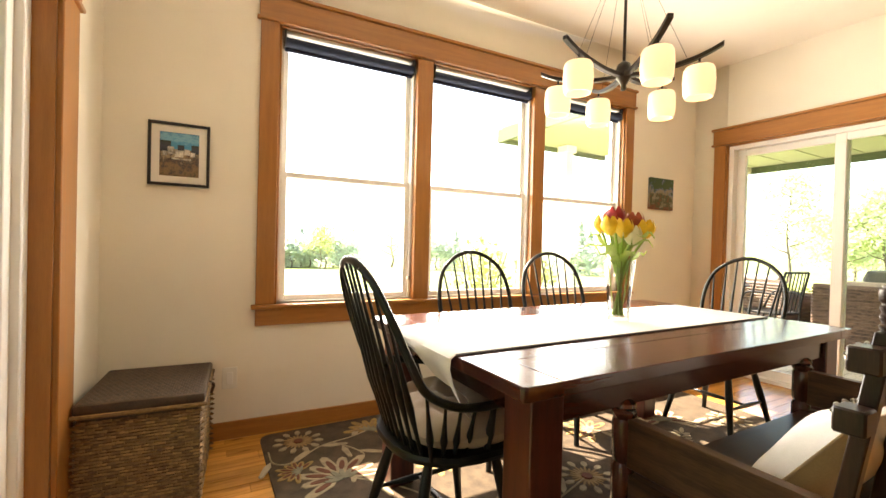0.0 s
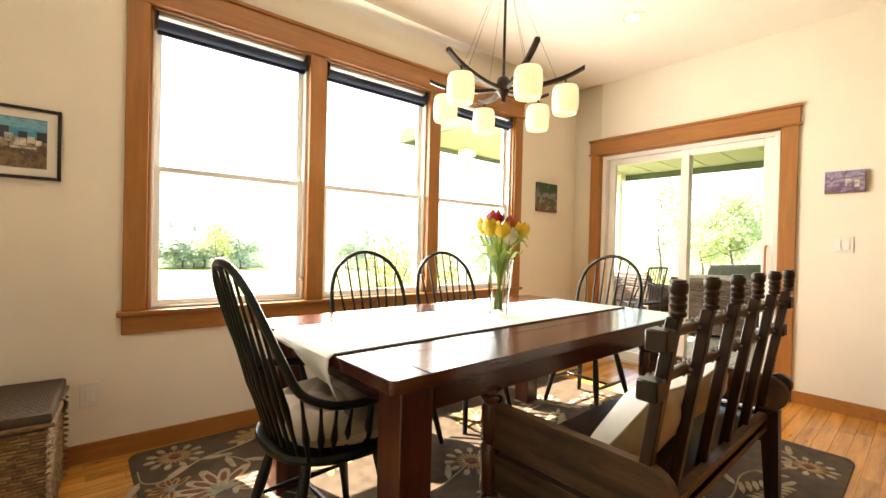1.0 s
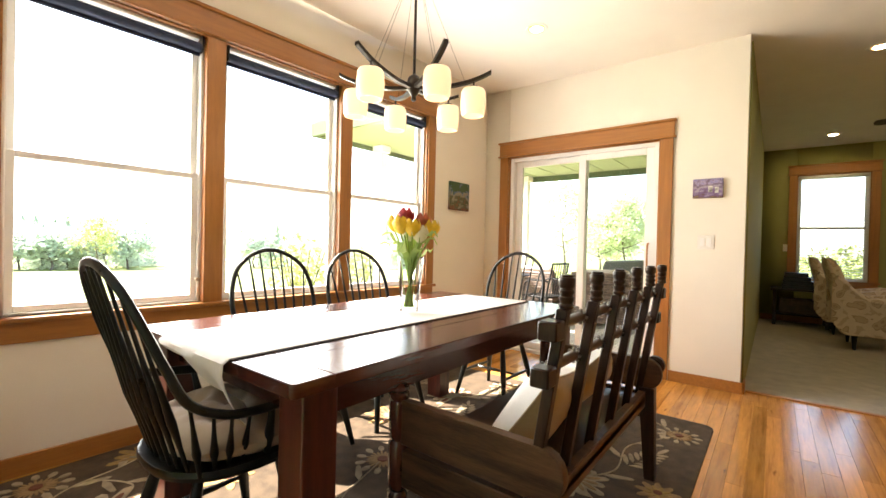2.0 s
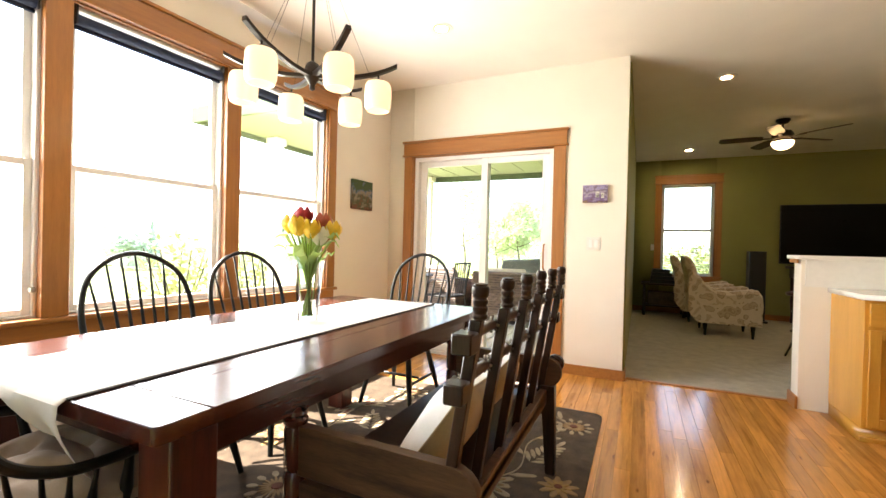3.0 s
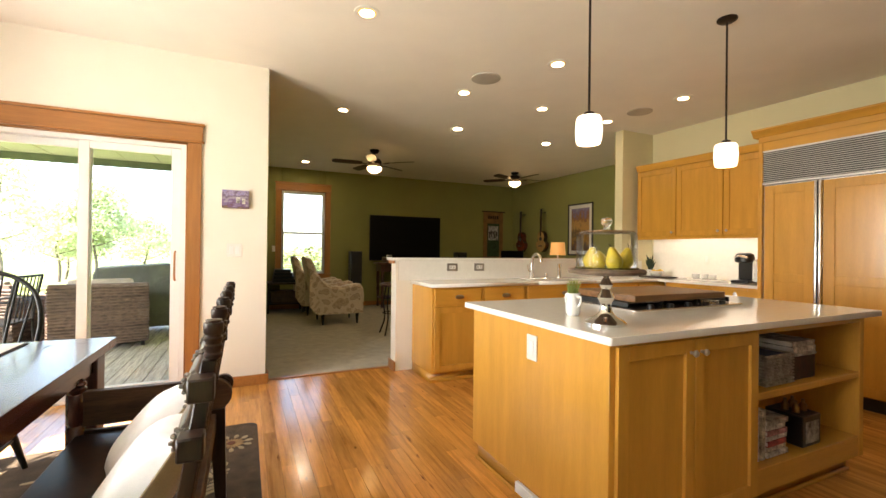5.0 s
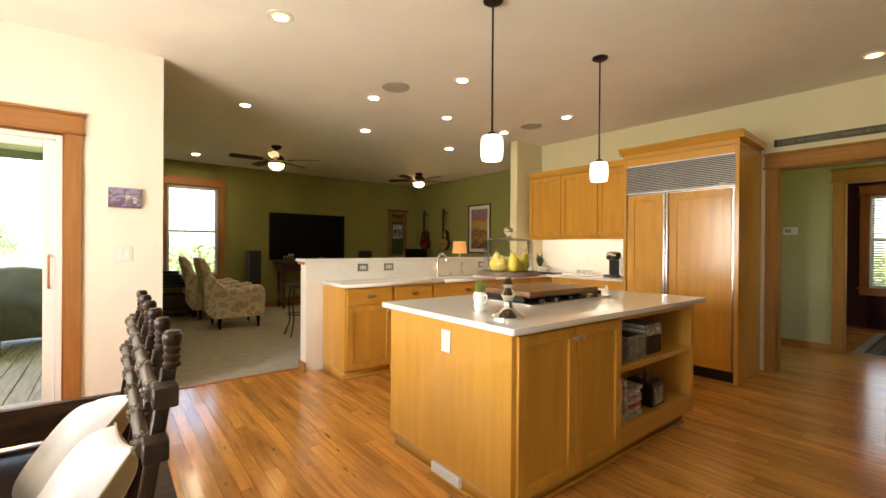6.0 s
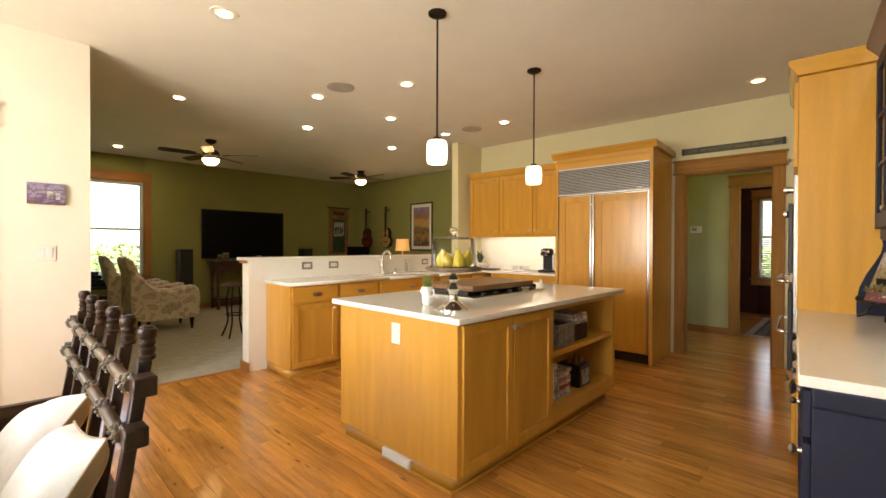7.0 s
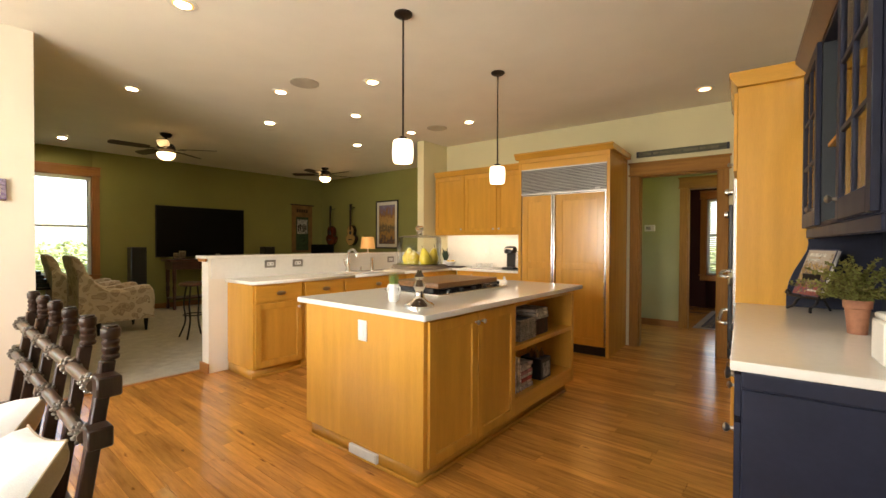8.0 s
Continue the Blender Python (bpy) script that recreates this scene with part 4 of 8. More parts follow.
for k in range(9):
    a = k * 2.1 + 0.4
    c, q = math.cos(a), math.sin(a)
    part("leaf_stalk", tube(B(), smooth_path([(0.012 * c, 0.012 * q, 0.028), (0.034 * c, 0.034 * q, 0.13), (0.046 * c, 0.046 * q, 0.24), (0.07 * c, 0.07 * q, 0.33)], 4), [0.004, 0.0055, 0.007, 0.008, 0.009, 0.0095, 0.010, 0.010, 0.009, 0.008, 0.006, 0.004, 0.002], 6, 0.35), GREEN, vase)
for k in range(11):
    a = k * 2.4
    l = 0.10 + 0.06 * rng.random()
    h0 = 0.24 + 0.08 * rng.random()
    c, s = math.cos(a), math.sin(a)
    bm = B()
    rows = []
    for i in range(7):
        u = i / 6
        r = 0.02 + l * u
        z = h0 + 0.13 * math.sin(u * 2.2) * (0.4 + 0.8 * rng.random() * 0.5)
        w = 0.026 * math.sin(math.pi * (0.1 + 0.88 * u))
        rows.append([bm.verts.new((r * c - w * q * s, r * s + w * q * c, z + 0.008 * abs(q))) for q in (-1, 0, 1)])
    for p, q in zip(rows, rows[1:]):
        for j in range(2):
            bm.faces.new((p[j], p[j + 1], q[j + 1], q[j]))
    part("leaf", bm, GREEN, vase)


# chairs: seat centre at the origin, front to +x
def seat_mesh(w, d, z):
    bm = B()
    rings = []
    for f, dz in ((0.86, -0.042), (0.97, -0.03), (1.0, -0.014), (0.985, 0.0), (0.9, 0.0), (0.7, -0.008), (0.35, -0.014)):
        ring = []
        for i in range(28):
            a = 2 * math.pi * i / 28
            cx, cy = math.cos(a), math.sin(a)
            sx = d / 2 * (abs(cx) ** 0.75) * math.copysign(1, cx)
            sy = w / 2 * (abs(cy) ** 0.8) * math.copysign(1, cy) * (1.0 + 0.10 * cx)
            ring.append(bm.verts.new((sx * f, sy * f, z + dz)))
        rings.append(ring)
    for p, q in zip(rings, rings[1:]):
        for i in range(28):
            j = (i + 1) % 28
            bm.faces.new((p[i], p[j], q[j], q[i]))
    bm.faces.new(list(reversed(rings[0])))
    bm.faces.new(rings[-1])
    return bm


def turned(p, q, prof):
    """A turned rod from p to q; prof: (share of the length, radius)."""
    p, q = Vector(p), Vector(q)
    return tube(B(), [p.lerp(q, t) for t, r in prof], [r for t, r in prof], 10)


LEG = [(0, 0.013), (0.2, 0.018), (0.45, 0.021), (0.6, 0.019), (0.75, 0.016), (1, 0.0135)]
SP = [(0, 0.006), (0.35, 0.0085), (0.7, 0.0065), (1, 0.0045)]
Z = 0.455


def windsor_base(e, w=0.44, d=0.42):
    part("seat", seat_mesh(w, d, Z), BLACKW, e)
    feet = {}
    for sx in (-1, 1):
        for sy in (-1, 1):
            top, foot = (sx * 0.12, sy * 0.13, Z - 0.03), (sx * 0.205 - (0.015 if sx < 0 else 0), sy * 0.205, 0.013)
            feet[sx, sy] = (Vector(top), Vector(foot))
            part("leg", turned(top, foot, LEG), BLACKW, e)
    mids = []
    for sy in (-1, 1):
        a, b = (feet[s, sy][0].lerp(feet[s, sy][1], 0.58) for s in (-1, 1))
        part("stretcher", turned(a, b, [(0, 0.007), (0.5, 0.013), (1, 0.007)]), BLACKW, e)
        mids.append(a.lerp(b, 0.5))
    part("stretcher", turned(mids[0], mids[1], [(0, 0.007), (0.5, 0.012), (1, 0.007)]), BLACKW, e)


def side_chair():
    e = thing("windsor_chair", "black hoop-back wooden chair tucked in at the table", "chair", group="chairs round the table")
    windsor_base(e)
    half = [(0.185, Z - 0.01), (0.225, 0.58), (0.247, 0.72), (0.243, 0.84), (0.205, 0.95), (0.13, 1.02), (0.05, 1.053)]
    pts = [(-0.16 - (z - Z) * 0.26, y, z) for y, z in half] + [(-0.16 - (1.058 - Z) * 0.26, 0, 1.058)] + [(-0.16 - (z - Z) * 0.26, -y, z) for y, z in reversed(half)]
    P = smooth_path(pts, 5)
    part("hoop", tube(B(), P, 0.0125, 10), BLACKW, e)
    for k in range(7):
        y = (k - 3) * 0.047
        yt = y * 1.42
        best = min((p for p in P if p.z > 0.85), key=lambda p: abs(p.y - yt))
        part("spindle", turned((-0.165 + 0.35 * y * y, y, Z - 0.01), tuple(best), SP), BLACKW, e)
    return e


sc = side_chair()
sc.matrix_basis = pose(1.535, 2.13, 0, 0, 0, -90)
copy_thing(sc, pose(2.135, 2.12, 0, 0, 0, -93))
c3 = copy_thing(sc, pose(2.96, 1.755, 0, 0, 0, 178))
tagged(c3, "black hoop-back wooden chair at the head of the table")

SPA = [(0, 0.0055), (0.18, 0.007), (0.34, 0.0125), (0.5, 0.009), (0.7, 0.006), (1, 0.0045)]
arm = thing("windsor_armchair", "black continuous-arm wooden chair with a taupe tufted cushion", "chair", pose(0.875, 1.585, 0, 0, 0, 0), "chairs round the table")
windsor_base(arm, 0.50, 0.45)
half = [(0.06, 0.265, 0.615), (-0.02, 0.285, 0.622), (-0.12, 0.285, 0.635), (-0.205, 0.262, 0.68), (-0.25, 0.24, 0.77), (-0.29, 0.215, 0.87), (-0.33, 0.165, 0.975), (-0.352, 0.085, 1.03)]
P = smooth_path(half + [(-0.358, 0, 1.045)] + [(x, -y, z) for x, y, z in reversed(half)], 6)
n = len(P)
part("arm_hoop", tube(B(), P, [0.021 - 0.008 * math.sin(math.pi * i / (n - 1)) ** 0.5 for i in range(n)], 10, 0.75), BLACKW, arm)
for k in range(9):
    y = (k - 4) * 0.041
    best = min((p for p in P if p.z > 0.78), key=lambda p: abs(p.y - y * 1.2))
    part("spindle", turned((-0.185 + 0.8 * y * y, y, Z - 0.01), tuple(best), SPA), BLACKW, arm)
for sy in (-1, 1):
    for x, xs in ((-0.20, -0.15), (-0.15, -0.11), (-0.10, -0.07), (-0.045, -0.03)):
        best = min((p for p in P if p.y * sy > 0 and p.z < 0.75), key=lambda p: abs(p.x - x))
        part("spindle", turned((xs, sy * 0.20, Z - 0.01), tuple(best), SPA), BLACKW, arm)
    part("arm_post", turned((0.04, sy * 0.215, Z - 0.01), (0.02, sy * 0.278, 0.615), [(0, 0.009), (0.4, 0.016), (0.75, 0.011), (1, 0.009)]), BLACKW, arm)


def cushion_mesh(w, d, h, tufts=(), n=18, pinch=0.0, folds=0.0, full=4.0, corner=0.0):
    """A stuffed cushion of two skins that meet in a seam, with tufts pressed in."""
    bm = B()
    sheets = []
    for sgn in (1, -1):
        g = []
        for i in range(n + 1):
            row = []
            for j in range(n + 1):
                u, v = 2 * i / n - 1, 2 * j / n - 1
                edge = (max(0.0, 1 - abs(u) ** full) * max(0.0, 1 - abs(v) ** full)) ** 0.55
                dent = sum(math.exp(-((u - a) ** 2 + (v - b) ** 2) / 0.035) for a, b in tufts)
                z = sgn * h / 2 * edge * (1 - 0.72 * min(1, dent)) + 0.004 * math.sin(5 * u + 3 * v) * edge
                if folds:      # creases that run from tuft to edge
                    near = min(1.0, dent * 1.6)
                    z += folds * sgn * edge * (0.5 + near) * (math.sin(13 * u + 5 * math.sin(4 * v)) * math.cos(11 * v + 3 * u) + 0.6 * math.sin(23 * v - 9 * u))
                row.append((u * w / 2 * (1 - pinch * (1 - abs(v) ** 2) * abs(u) * 0.5) * (1 - corner * v * v), v * d / 2 * (1 - pinch * (1 - abs(u) ** 2) * abs(v) * 0.5) * (1 - corner * u * u), z))
            g.append(row)
        sheets.append(g)
    top = [[bm.verts.new(p) for p in row] for row in sheets[0]]
    bot = [[top[i][j] if i in (0, n) or j in (0, n) else bm.verts.new(sheets[1][i][j]) for j in range(n + 1)] for i in range(n + 1)]
    for g in (top, bot):
        for i in range(n):
            for j in range(n):
                bm.faces.new((g[i][j], g[i + 1][j], g[i + 1][j + 1], g[i][j + 1]))
    return bm


cu = thing("seat_cushion", "taupe tufted chair cushion lying on the black chair", "cushion", pose(0.915, 1.585, Z + 0.052))
part("pad", cushion_mesh(0.47, 0.50, 0.16, [(-0.42, -0.42), (0.42, -0.42), (-0.42, 0.42), (0.42, 0.42), (0, 0)], 44, folds=0.005, full=2.8, corner=0.2), TAUPE, cu)

# bench
bench = thing("bench", "dark carved wooden bench with turned posts and spindle back", "bench", pose(0, 0, 0))
PX = [1.255 + 0.235 * k for k in range(6)]
BX0, BX1 = 1.235, 2.455
for x0 in (BX0, BX1 - 0.035):
    pl = [(1.10, 0.445), (1.10, 0.592)] + [(0.605 - 0.07 * math.cos(radians(90 - a)), 0.515 + 0.072 * math.sin(radians(90 - a))) for a in range(0, 181, 18)]
    part("end_panel", prism(B(), pl, 0, x0, x0 + 0.035, 0.003), WALNUTL, bench)
    part("end_rail", box(B(), x0 + 0.004, x0 + 0.031, 0.62, 1.10, 0.30, 0.425, 0.003), WALNUTL, bench)
    xm = x0 + 0.0175
    TP = [(0.027, 0.013), (0.033, 0.03), (0.024, 0.06), (0.030, 0.14), (0.034, 0.20), (0.026, 0.235), (0.034, 0.25), (0.034, 0.265), (0.026, 0.28), (0.034, 0.295), (0.034, 0.44), (0.027, 0.452), (0.034, 0.465), (0.034, 0.575), (0.030, 0.585), (0.037, 0.597), (0.037, 0.607), (0.030, 0.613), (0.036, 0.622), (0.034, 0.632), (0.022, 0.642), (0.006, 0.645)]
    part("turned_post", lathe(B(), TP, (xm, 1.125, 0), 20), mat("red_brown_turned_wood", (0.085, 0.022, 0.014), 0.22, vary=0.3, scale=6, stretch=(6, 6, 1), bump=0.05, coat=0.4), bench, "glossy red-brown turned front post")
    part("rear_leg", prism(B(), [(0.555, 0.013), (0.60, 0.013), (0.635, 0.45), (0.565, 0.45)], 0, xm - 0.03, xm + 0.03, 0.004), WALNUT, bench)
    s = 1
    if x0 > 2:
        part("boss", lathe(B(), [(0.03, 0.0), (0.044, 0.006), (0.044, 0.03), (0.034, 0.042), (0.012, 0.046)], seg=18, m=pose(x0 + 0.035, 0.575, 0.553, 0, 90 * s, 0)), WALNUT, bench, "round carved boss")
part("seat", box(B(), BX0 + 0.036, BX1 - 0.036, 0.60, 1.12, 0.385, 0.415, 0.004), WALNUT, bench)
part("front_rail", box(B(), BX0 + 0.055, BX1 - 0.055, 1.10, 1.13, 0.30, 0.384, 0.004), WALNUT, bench)
part("rear_rail", box(B(), BX0 + 0.05, BX1 - 0.05, 0.60, 0.634, 0.36, 0.435, 0.004), WALNUTL, bench)
for x in PX:
    def at(z):
        return 0.562 + (0.915 - z) * 0.15
    yb, yt = at(0.40), at(0.95)
    bm = B()
    vs = []
    for z in (0.40, 0.955):
        y = at(z)
        vs.append([bm.verts.new((x + a * 0.0145, y + b * 0.0155, z)) for a, b in ((-1, -1), (1, -1), (1, 1), (-1, 1))])
    for i in range(4):
        j = (i + 1) % 4
        bm.faces.new((vs[0][i], vs[0][j], vs[1][j], vs[1][i]))
    bm.faces.new(list(reversed(vs[0])))
    bm.faces.new(vs[1])
    bmesh.ops.bevel(bm, geom=bm.edges[:], offset=0.003, segments=1, affect="EDGES", profile=0.5)
    p = part("back_post", bm, WALNUT, bench)
    y = at(1.0)
    part("finial", lathe(B(), [(0.014, 0.955), (0.019, 0.959), (0.020, 0.966), (0.0165, 0.970), (0.0165, 0.974), (0.019, 0.978), (0.0195, 0.986), (0.0165, 0.989), (0.0165, 0.993), (0.0195, 0.997), (0.0195, 1.003), (0.017, 1.006), (0.017, 1.010), (0.0205, 1.014), (0.0215, 1.030), (0.0205, 1.036), (0.017, 1.038), (0.017, 1.043), (0.004, 1.045)], (x, y, 0), 18), WALNUT, p)
RAILW = mat("satin_brown_rail", (0.11, 0.062, 0.038), 0.3, vary=0.3, scale=6, stretch=(1, 8, 8), bump=0.06)
BEAD = mat("carved_pewter_grey_bead", (0.30, 0.27, 0.24), 0.3, 0.85, vary=0.3, scale=40, bump=0.2)
for z in (0.905, 0.785):
    y = 0.562 + (0.915 - z) * 0.15 + 0.026
    for xe, sx in ((PX[0], -1), (PX[-1], 1)):
        x0, x1 = sorted((xe + sx * 0.02, xe + sx * 0.075))
        part("rail_end", box(B(), x0, x1, y - 0.047, y + 0.004, z - 0.025, z + 0.025, 0.004), WALNUT, bench)
    part("back_rail", tube(B(), [(PX[0] - 0.03, y, z), (PX[-1] + 0.03, y, z)], 0.0155, 14), RAILW, bench)
    for x in PX:
        bm = B()
        for k in range(3):
            xx = x - 0.02 + k * 0.02
            for a in range(8):
                an = a * math.pi / 4 + k * 0.4
                bmesh.ops.create_icosphere(bm, subdivisions=1, radius=0.0062, matrix=Matrix.Translation((xx, y + 0.0185 * math.cos(an), z + 0.0185 * math.sin(an))))
        tagged(part("bead_ring", bm, BEAD, bench), kind="stuff")


def pillow(at, size=0.43):
    e = thing("throw_pillow", "cream pillow with a tan satin back, leaning on the bench", "pillow", at, "pillows on the bench")
    ob = part("cover", cushion_mesh(size, size, 0.15, [], 20, 0.18), LINEN, e)
    ob.data.materials.append(TANBACK)
    for f in ob.data.polygons:
        if f.normal.z > 0.05:
            f.material_index = 1
    bm = B()
    k = size / 2
    q = 0.18
    P = []
    for i in range(40):
        a = i / 10
        s, f = int(a), (a - int(a)) * 2 - 1
        inset = 1 - q * (1 - f * f) * 0.5
        P.append([(f, -inset), (inset, f), (-f, inset), (-inset, -f)][s])
    tube(bm, [(x * k, y * k, 0) for x, y in P] + [(P[0][0] * k, P[0][1] * k, 0)], 0.0035, 6)
    part("piping", bm, TANBACK, e)
    return e


pillow(pose(1.50, 0.735, 0.572, -56, 0, 0) @ pose(0, 0, 0, 0, 0, 9), 0.36)
pillow(pose(1.90, 0.755, 0.575, -48, 0, 0) @ pose(0, 0, 0, 0, 0, 24), 0.36)

# chandelier
CX, CY = 1.872, 1.655
ch = thing("chandelier", "bronze chandelier with six curved arms and lit amber glass shades", "chandelier", pose(CX, CY, H - 0.0005))
part("canopy", lathe(B(), [(0.065, 0), (0.065, -0.012), (0.05, -0.024), (0.014, -0.03)], seg=24), BRONZE, ch)
part("stem", tube(B(), [(0, 0, -0.02), (0, 0, -0.918)], 0.0075, 10), BRONZE, ch)
part("hub", lathe(B(), [(0.010, -0.803), (0.030, -0.818), (0.036, -0.838), (0.036, -0.883), (0.024, -0.898), (0.012, -0.918), (0.014, -0.938), (0.004, -0.944)], seg=20), BRONZE, ch)
for k in range(6):
    a = radians(60 * k + 2)
    c, s = math.cos(a), math.sin(a)
    P = smooth_path([(0.02 * c, 0.02 * s, -0.873), (0.14 * c, 0.14 * s, -0.873), (0.27 * c, 0.27 * s, -0.850), (0.35 * c, 0.35 * s, -0.823), (0.405 * c, 0.405 * s, -0.796)], 5)
    bm = B()
    rings = []
    for p in P:
        rings.append([bm.verts.new(p + Vector((-s * w, c * w, h))) for w, h in ((-0.012, -0.009), (0.012, -0.009), (0.012, 0.009), (-0.012, 0.009))])
    for p, q in zip(rings, rings[1:]):
        for i in range(4):
            bm.faces.new((p[i], p[(i + 1) % 4], q[(i + 1) % 4], q[i]))
    bm.faces.new(rings[0])
    bm.faces.new(rings[-1])
    arm_o = part("arm", bm, BRONZE, ch)
    r = 0.315
    part("drop_rod", tube(B(), [(r * c, r * s, -0.833), (r * c, r * s, -0.873)], 0.005, 8), BRONZE, ch)
    part("socket_cap", lathe(B(), [(0.008, -0.863), (0.028, -0.872), (0.032, -0.883)], (r * c, r * s, 0), 16), BRONZE, ch)
    part("shade", lathe(B(), [(0.032, -0.882), (0.056, -0.887), (0.063, -0.900), (0.066, -0.948), (0.063, -1.000), (0.056, -1.022), (0.052, -1.022), (0.059, -1.000), (0.061, -0.948), (0.058, -0.905), (0.028, -0.889)], (r * c, r * s, 0), 24), SHADE, ch, "glowing amber glass shade")
    part("stay_wire", tube(B(), [(0.008 * c, 0.008 * s, -0.22), (0.27 * c, 0.27 * s, -0.844)], 0.0009, 5), BRONZE, ch)

# basket
bk = thing("wicker_hamper", "brown woven wicker hamper with a lid, standing on the floor", "basket", pose(-0.07, 2.54, 0, 0, 0, -4))
bw, bd, bh = 0.43, 0.49, 0.46
WICK = mat("wicker", (0.25, 0.150, 0.060), 0.6, vary=0.35, scale=16, fine=120, bump=0.3, rnd=0.35, island=True)
WICKD = mat("dark_wicker", (0.075, 0.047, 0.028), 0.6, vary=0.3, scale=16, fine=120, bump=0.3, rnd=0.3, island=True)
part("core", box(B(), -bw / 2 + 0.012, bw / 2 - 0.012, -bd / 2 + 0.012, bd / 2 - 0.012, 0.0, bh - 0.05, 0.01), WICKD, bk)


def stitch(bm, p, d, nrm, l, w, t):
    up = nrm.cross(d)
    ends = [bm.verts.new(p + d * (s * l / 2) + nrm * -0.002) for s in (-1, 1)]
    ring = [bm.verts.new(p + d * (u * l * 0.28) + up * (v * w / 2) + nrm * (t if v == 0 else t * 0.25)) for u in (-1, 1) for v in (-1, 0, 1)]
    a, b, c, d2, e2, f = ring
    for q in ((ends[0], a, b), (ends[0], b, c), (ends[1], e2, d2), (ends[1], f, e2), (a, d2, e2, b), (b, e2, f, c)):
        bm.faces.new(q)


bm = B()
rows = 30
for r in range(rows):
    z = 0.012 + r * (bh - 0.075) / rows
    for nrm, d, ln, off in ((Vector((0, -1, 0)), Vector((1, 0, 0)), bw, bd / 2 - 0.012), (Vector((1, 0, 0)), Vector((0, 1, 0)), bd, bw / 2 - 0.012), (Vector((-1, 0, 0)), Vector((0, -1, 0)), bd, bw / 2 - 0.012), (Vector((0, 1, 0)), Vector((-1, 0, 0)), bw, bd / 2 - 0.012)):
        n = 15
        for k in range(n):
            u = (k + (0.5 if r % 2 else 0.0)) / n - 0.5 + 0.006 * math.sin(k * 5.1 + r * 2.7)
            stitch(bm, nrm * off + d * (u * ln * 0.96) + Vector((0, 0, z)), d, nrm, ln / n * 1.75, 0.0150 + 0.002 * math.sin(k * 3.3 + r), 0.009 + 0.002 * math.sin(k * 1.7 + r * 4))
tagged(part("weave", bm, WICK, bk), kind="stuff")
lid = part("lid", box(B(), -bw / 2 - 0.004, bw / 2 + 0.004, -bd / 2 - 0.004, bd / 2 + 0.004, bh - 0.042, bh, 0.012, 2), WICKD, bk, "dark woven lid")
bm = B()
for i in range(26):
    for j in range(20):
        stitch(bm, Vector((-bw / 2 + 0.012 + (bw - 0.024) * (j + (0.75 if i % 2 else 0.25)) / 20, -bd / 2 + 0.01 + (bd - 0.02) * (i + 0.5) / 26, bh)), Vector((1, 0, 0)), Vector((0, 0, 1)), 0.024, 0.018, 0.003)
tagged(part("lid_weave", bm, WICKD, lid), kind="stuff")
part("lid_rim", tube(B(), [(-bw / 2 - 0.006, -bd / 2 - 0.006, bh - 0.045), (bw / 2 + 0.006, -bd / 2 - 0.006, bh - 0.045), (bw / 2 + 0.006, bd / 2, bh - 0.045)], 0.009, 8), WICK, lid)
part("hinge_loop", tube(B(), smooth_path([(bw / 2 - 0.01, 0.02, bh - 0.03), (bw / 2 + 0.02, 0.02, bh - 0.05), (bw / 2 + 0.012, 0.02, bh - 0.09)], 4), 0.007, 8), WICKD, bk)


# pictures, switches, outlets
def flat_art(e, w, h, strips, y):
    """A painted picture: a ground of loose brush bands with blocks of colour on it."""
    for k, (nm, x0, x1, z0, z1, m) in enumerate(strips):
        part(nm, box(B(), x0 * w, x1 * w, y - 0.0015 - 0.0005 * k, y, z0 * h, z1 * h), m, e)


def paint(name, c):
    return mat(name, c, 0.6, vary=0.5, scale=26, fine=140, bump=0.4)


BLUE, WHITEB, EARTH, DKG = paint("blue_brushwork", (0.06, 0.30, 0.46)), paint("white_brushwork", (0.62, 0.60, 0.54)), paint("earth_brushwork", (0.22, 0.16, 0.10)), paint("green_brushwork", (0.035, 0.075, 0.03))
PURP, REDB, YELB = paint("violet_brushwork", (0.16, 0.10, 0.24)), paint("red_brushwork", (0.30, 0.05, 0.03)), paint("ochre_brushwork", (0.48, 0.30, 0.08))


def framed(at, w, h, label, frame_m, mat_w, art, fw=0.014):
    e = thing("picture", label, "picture", at)
    bm = box(B(), -w / 2, -w / 2 + fw, -0.02, 0, -h / 2, h / 2, 0.002)
    box(bm, w / 2 - fw, w / 2, -0.02, 0, -h / 2, h / 2, 0.002)
    box(bm, -w / 2 + fw, w / 2 - fw, -0.02, 0, -h / 2, -h / 2 + fw, 0.002)
    box(bm, -w / 2 + fw, w / 2 - fw, -0.02, 0, h / 2 - fw, h / 2, 0.002)
    part("frame", bm, frame_m, e)
    part("mount", box(B(), -w / 2 + fw, w / 2 - fw, -0.008, -0.001, -h / 2 + fw, h / 2 - fw), WHITEP, e)
    flat_art(e, w - 2 * mat_w, h - 2 * mat_w, art, -0.0085)
    return e


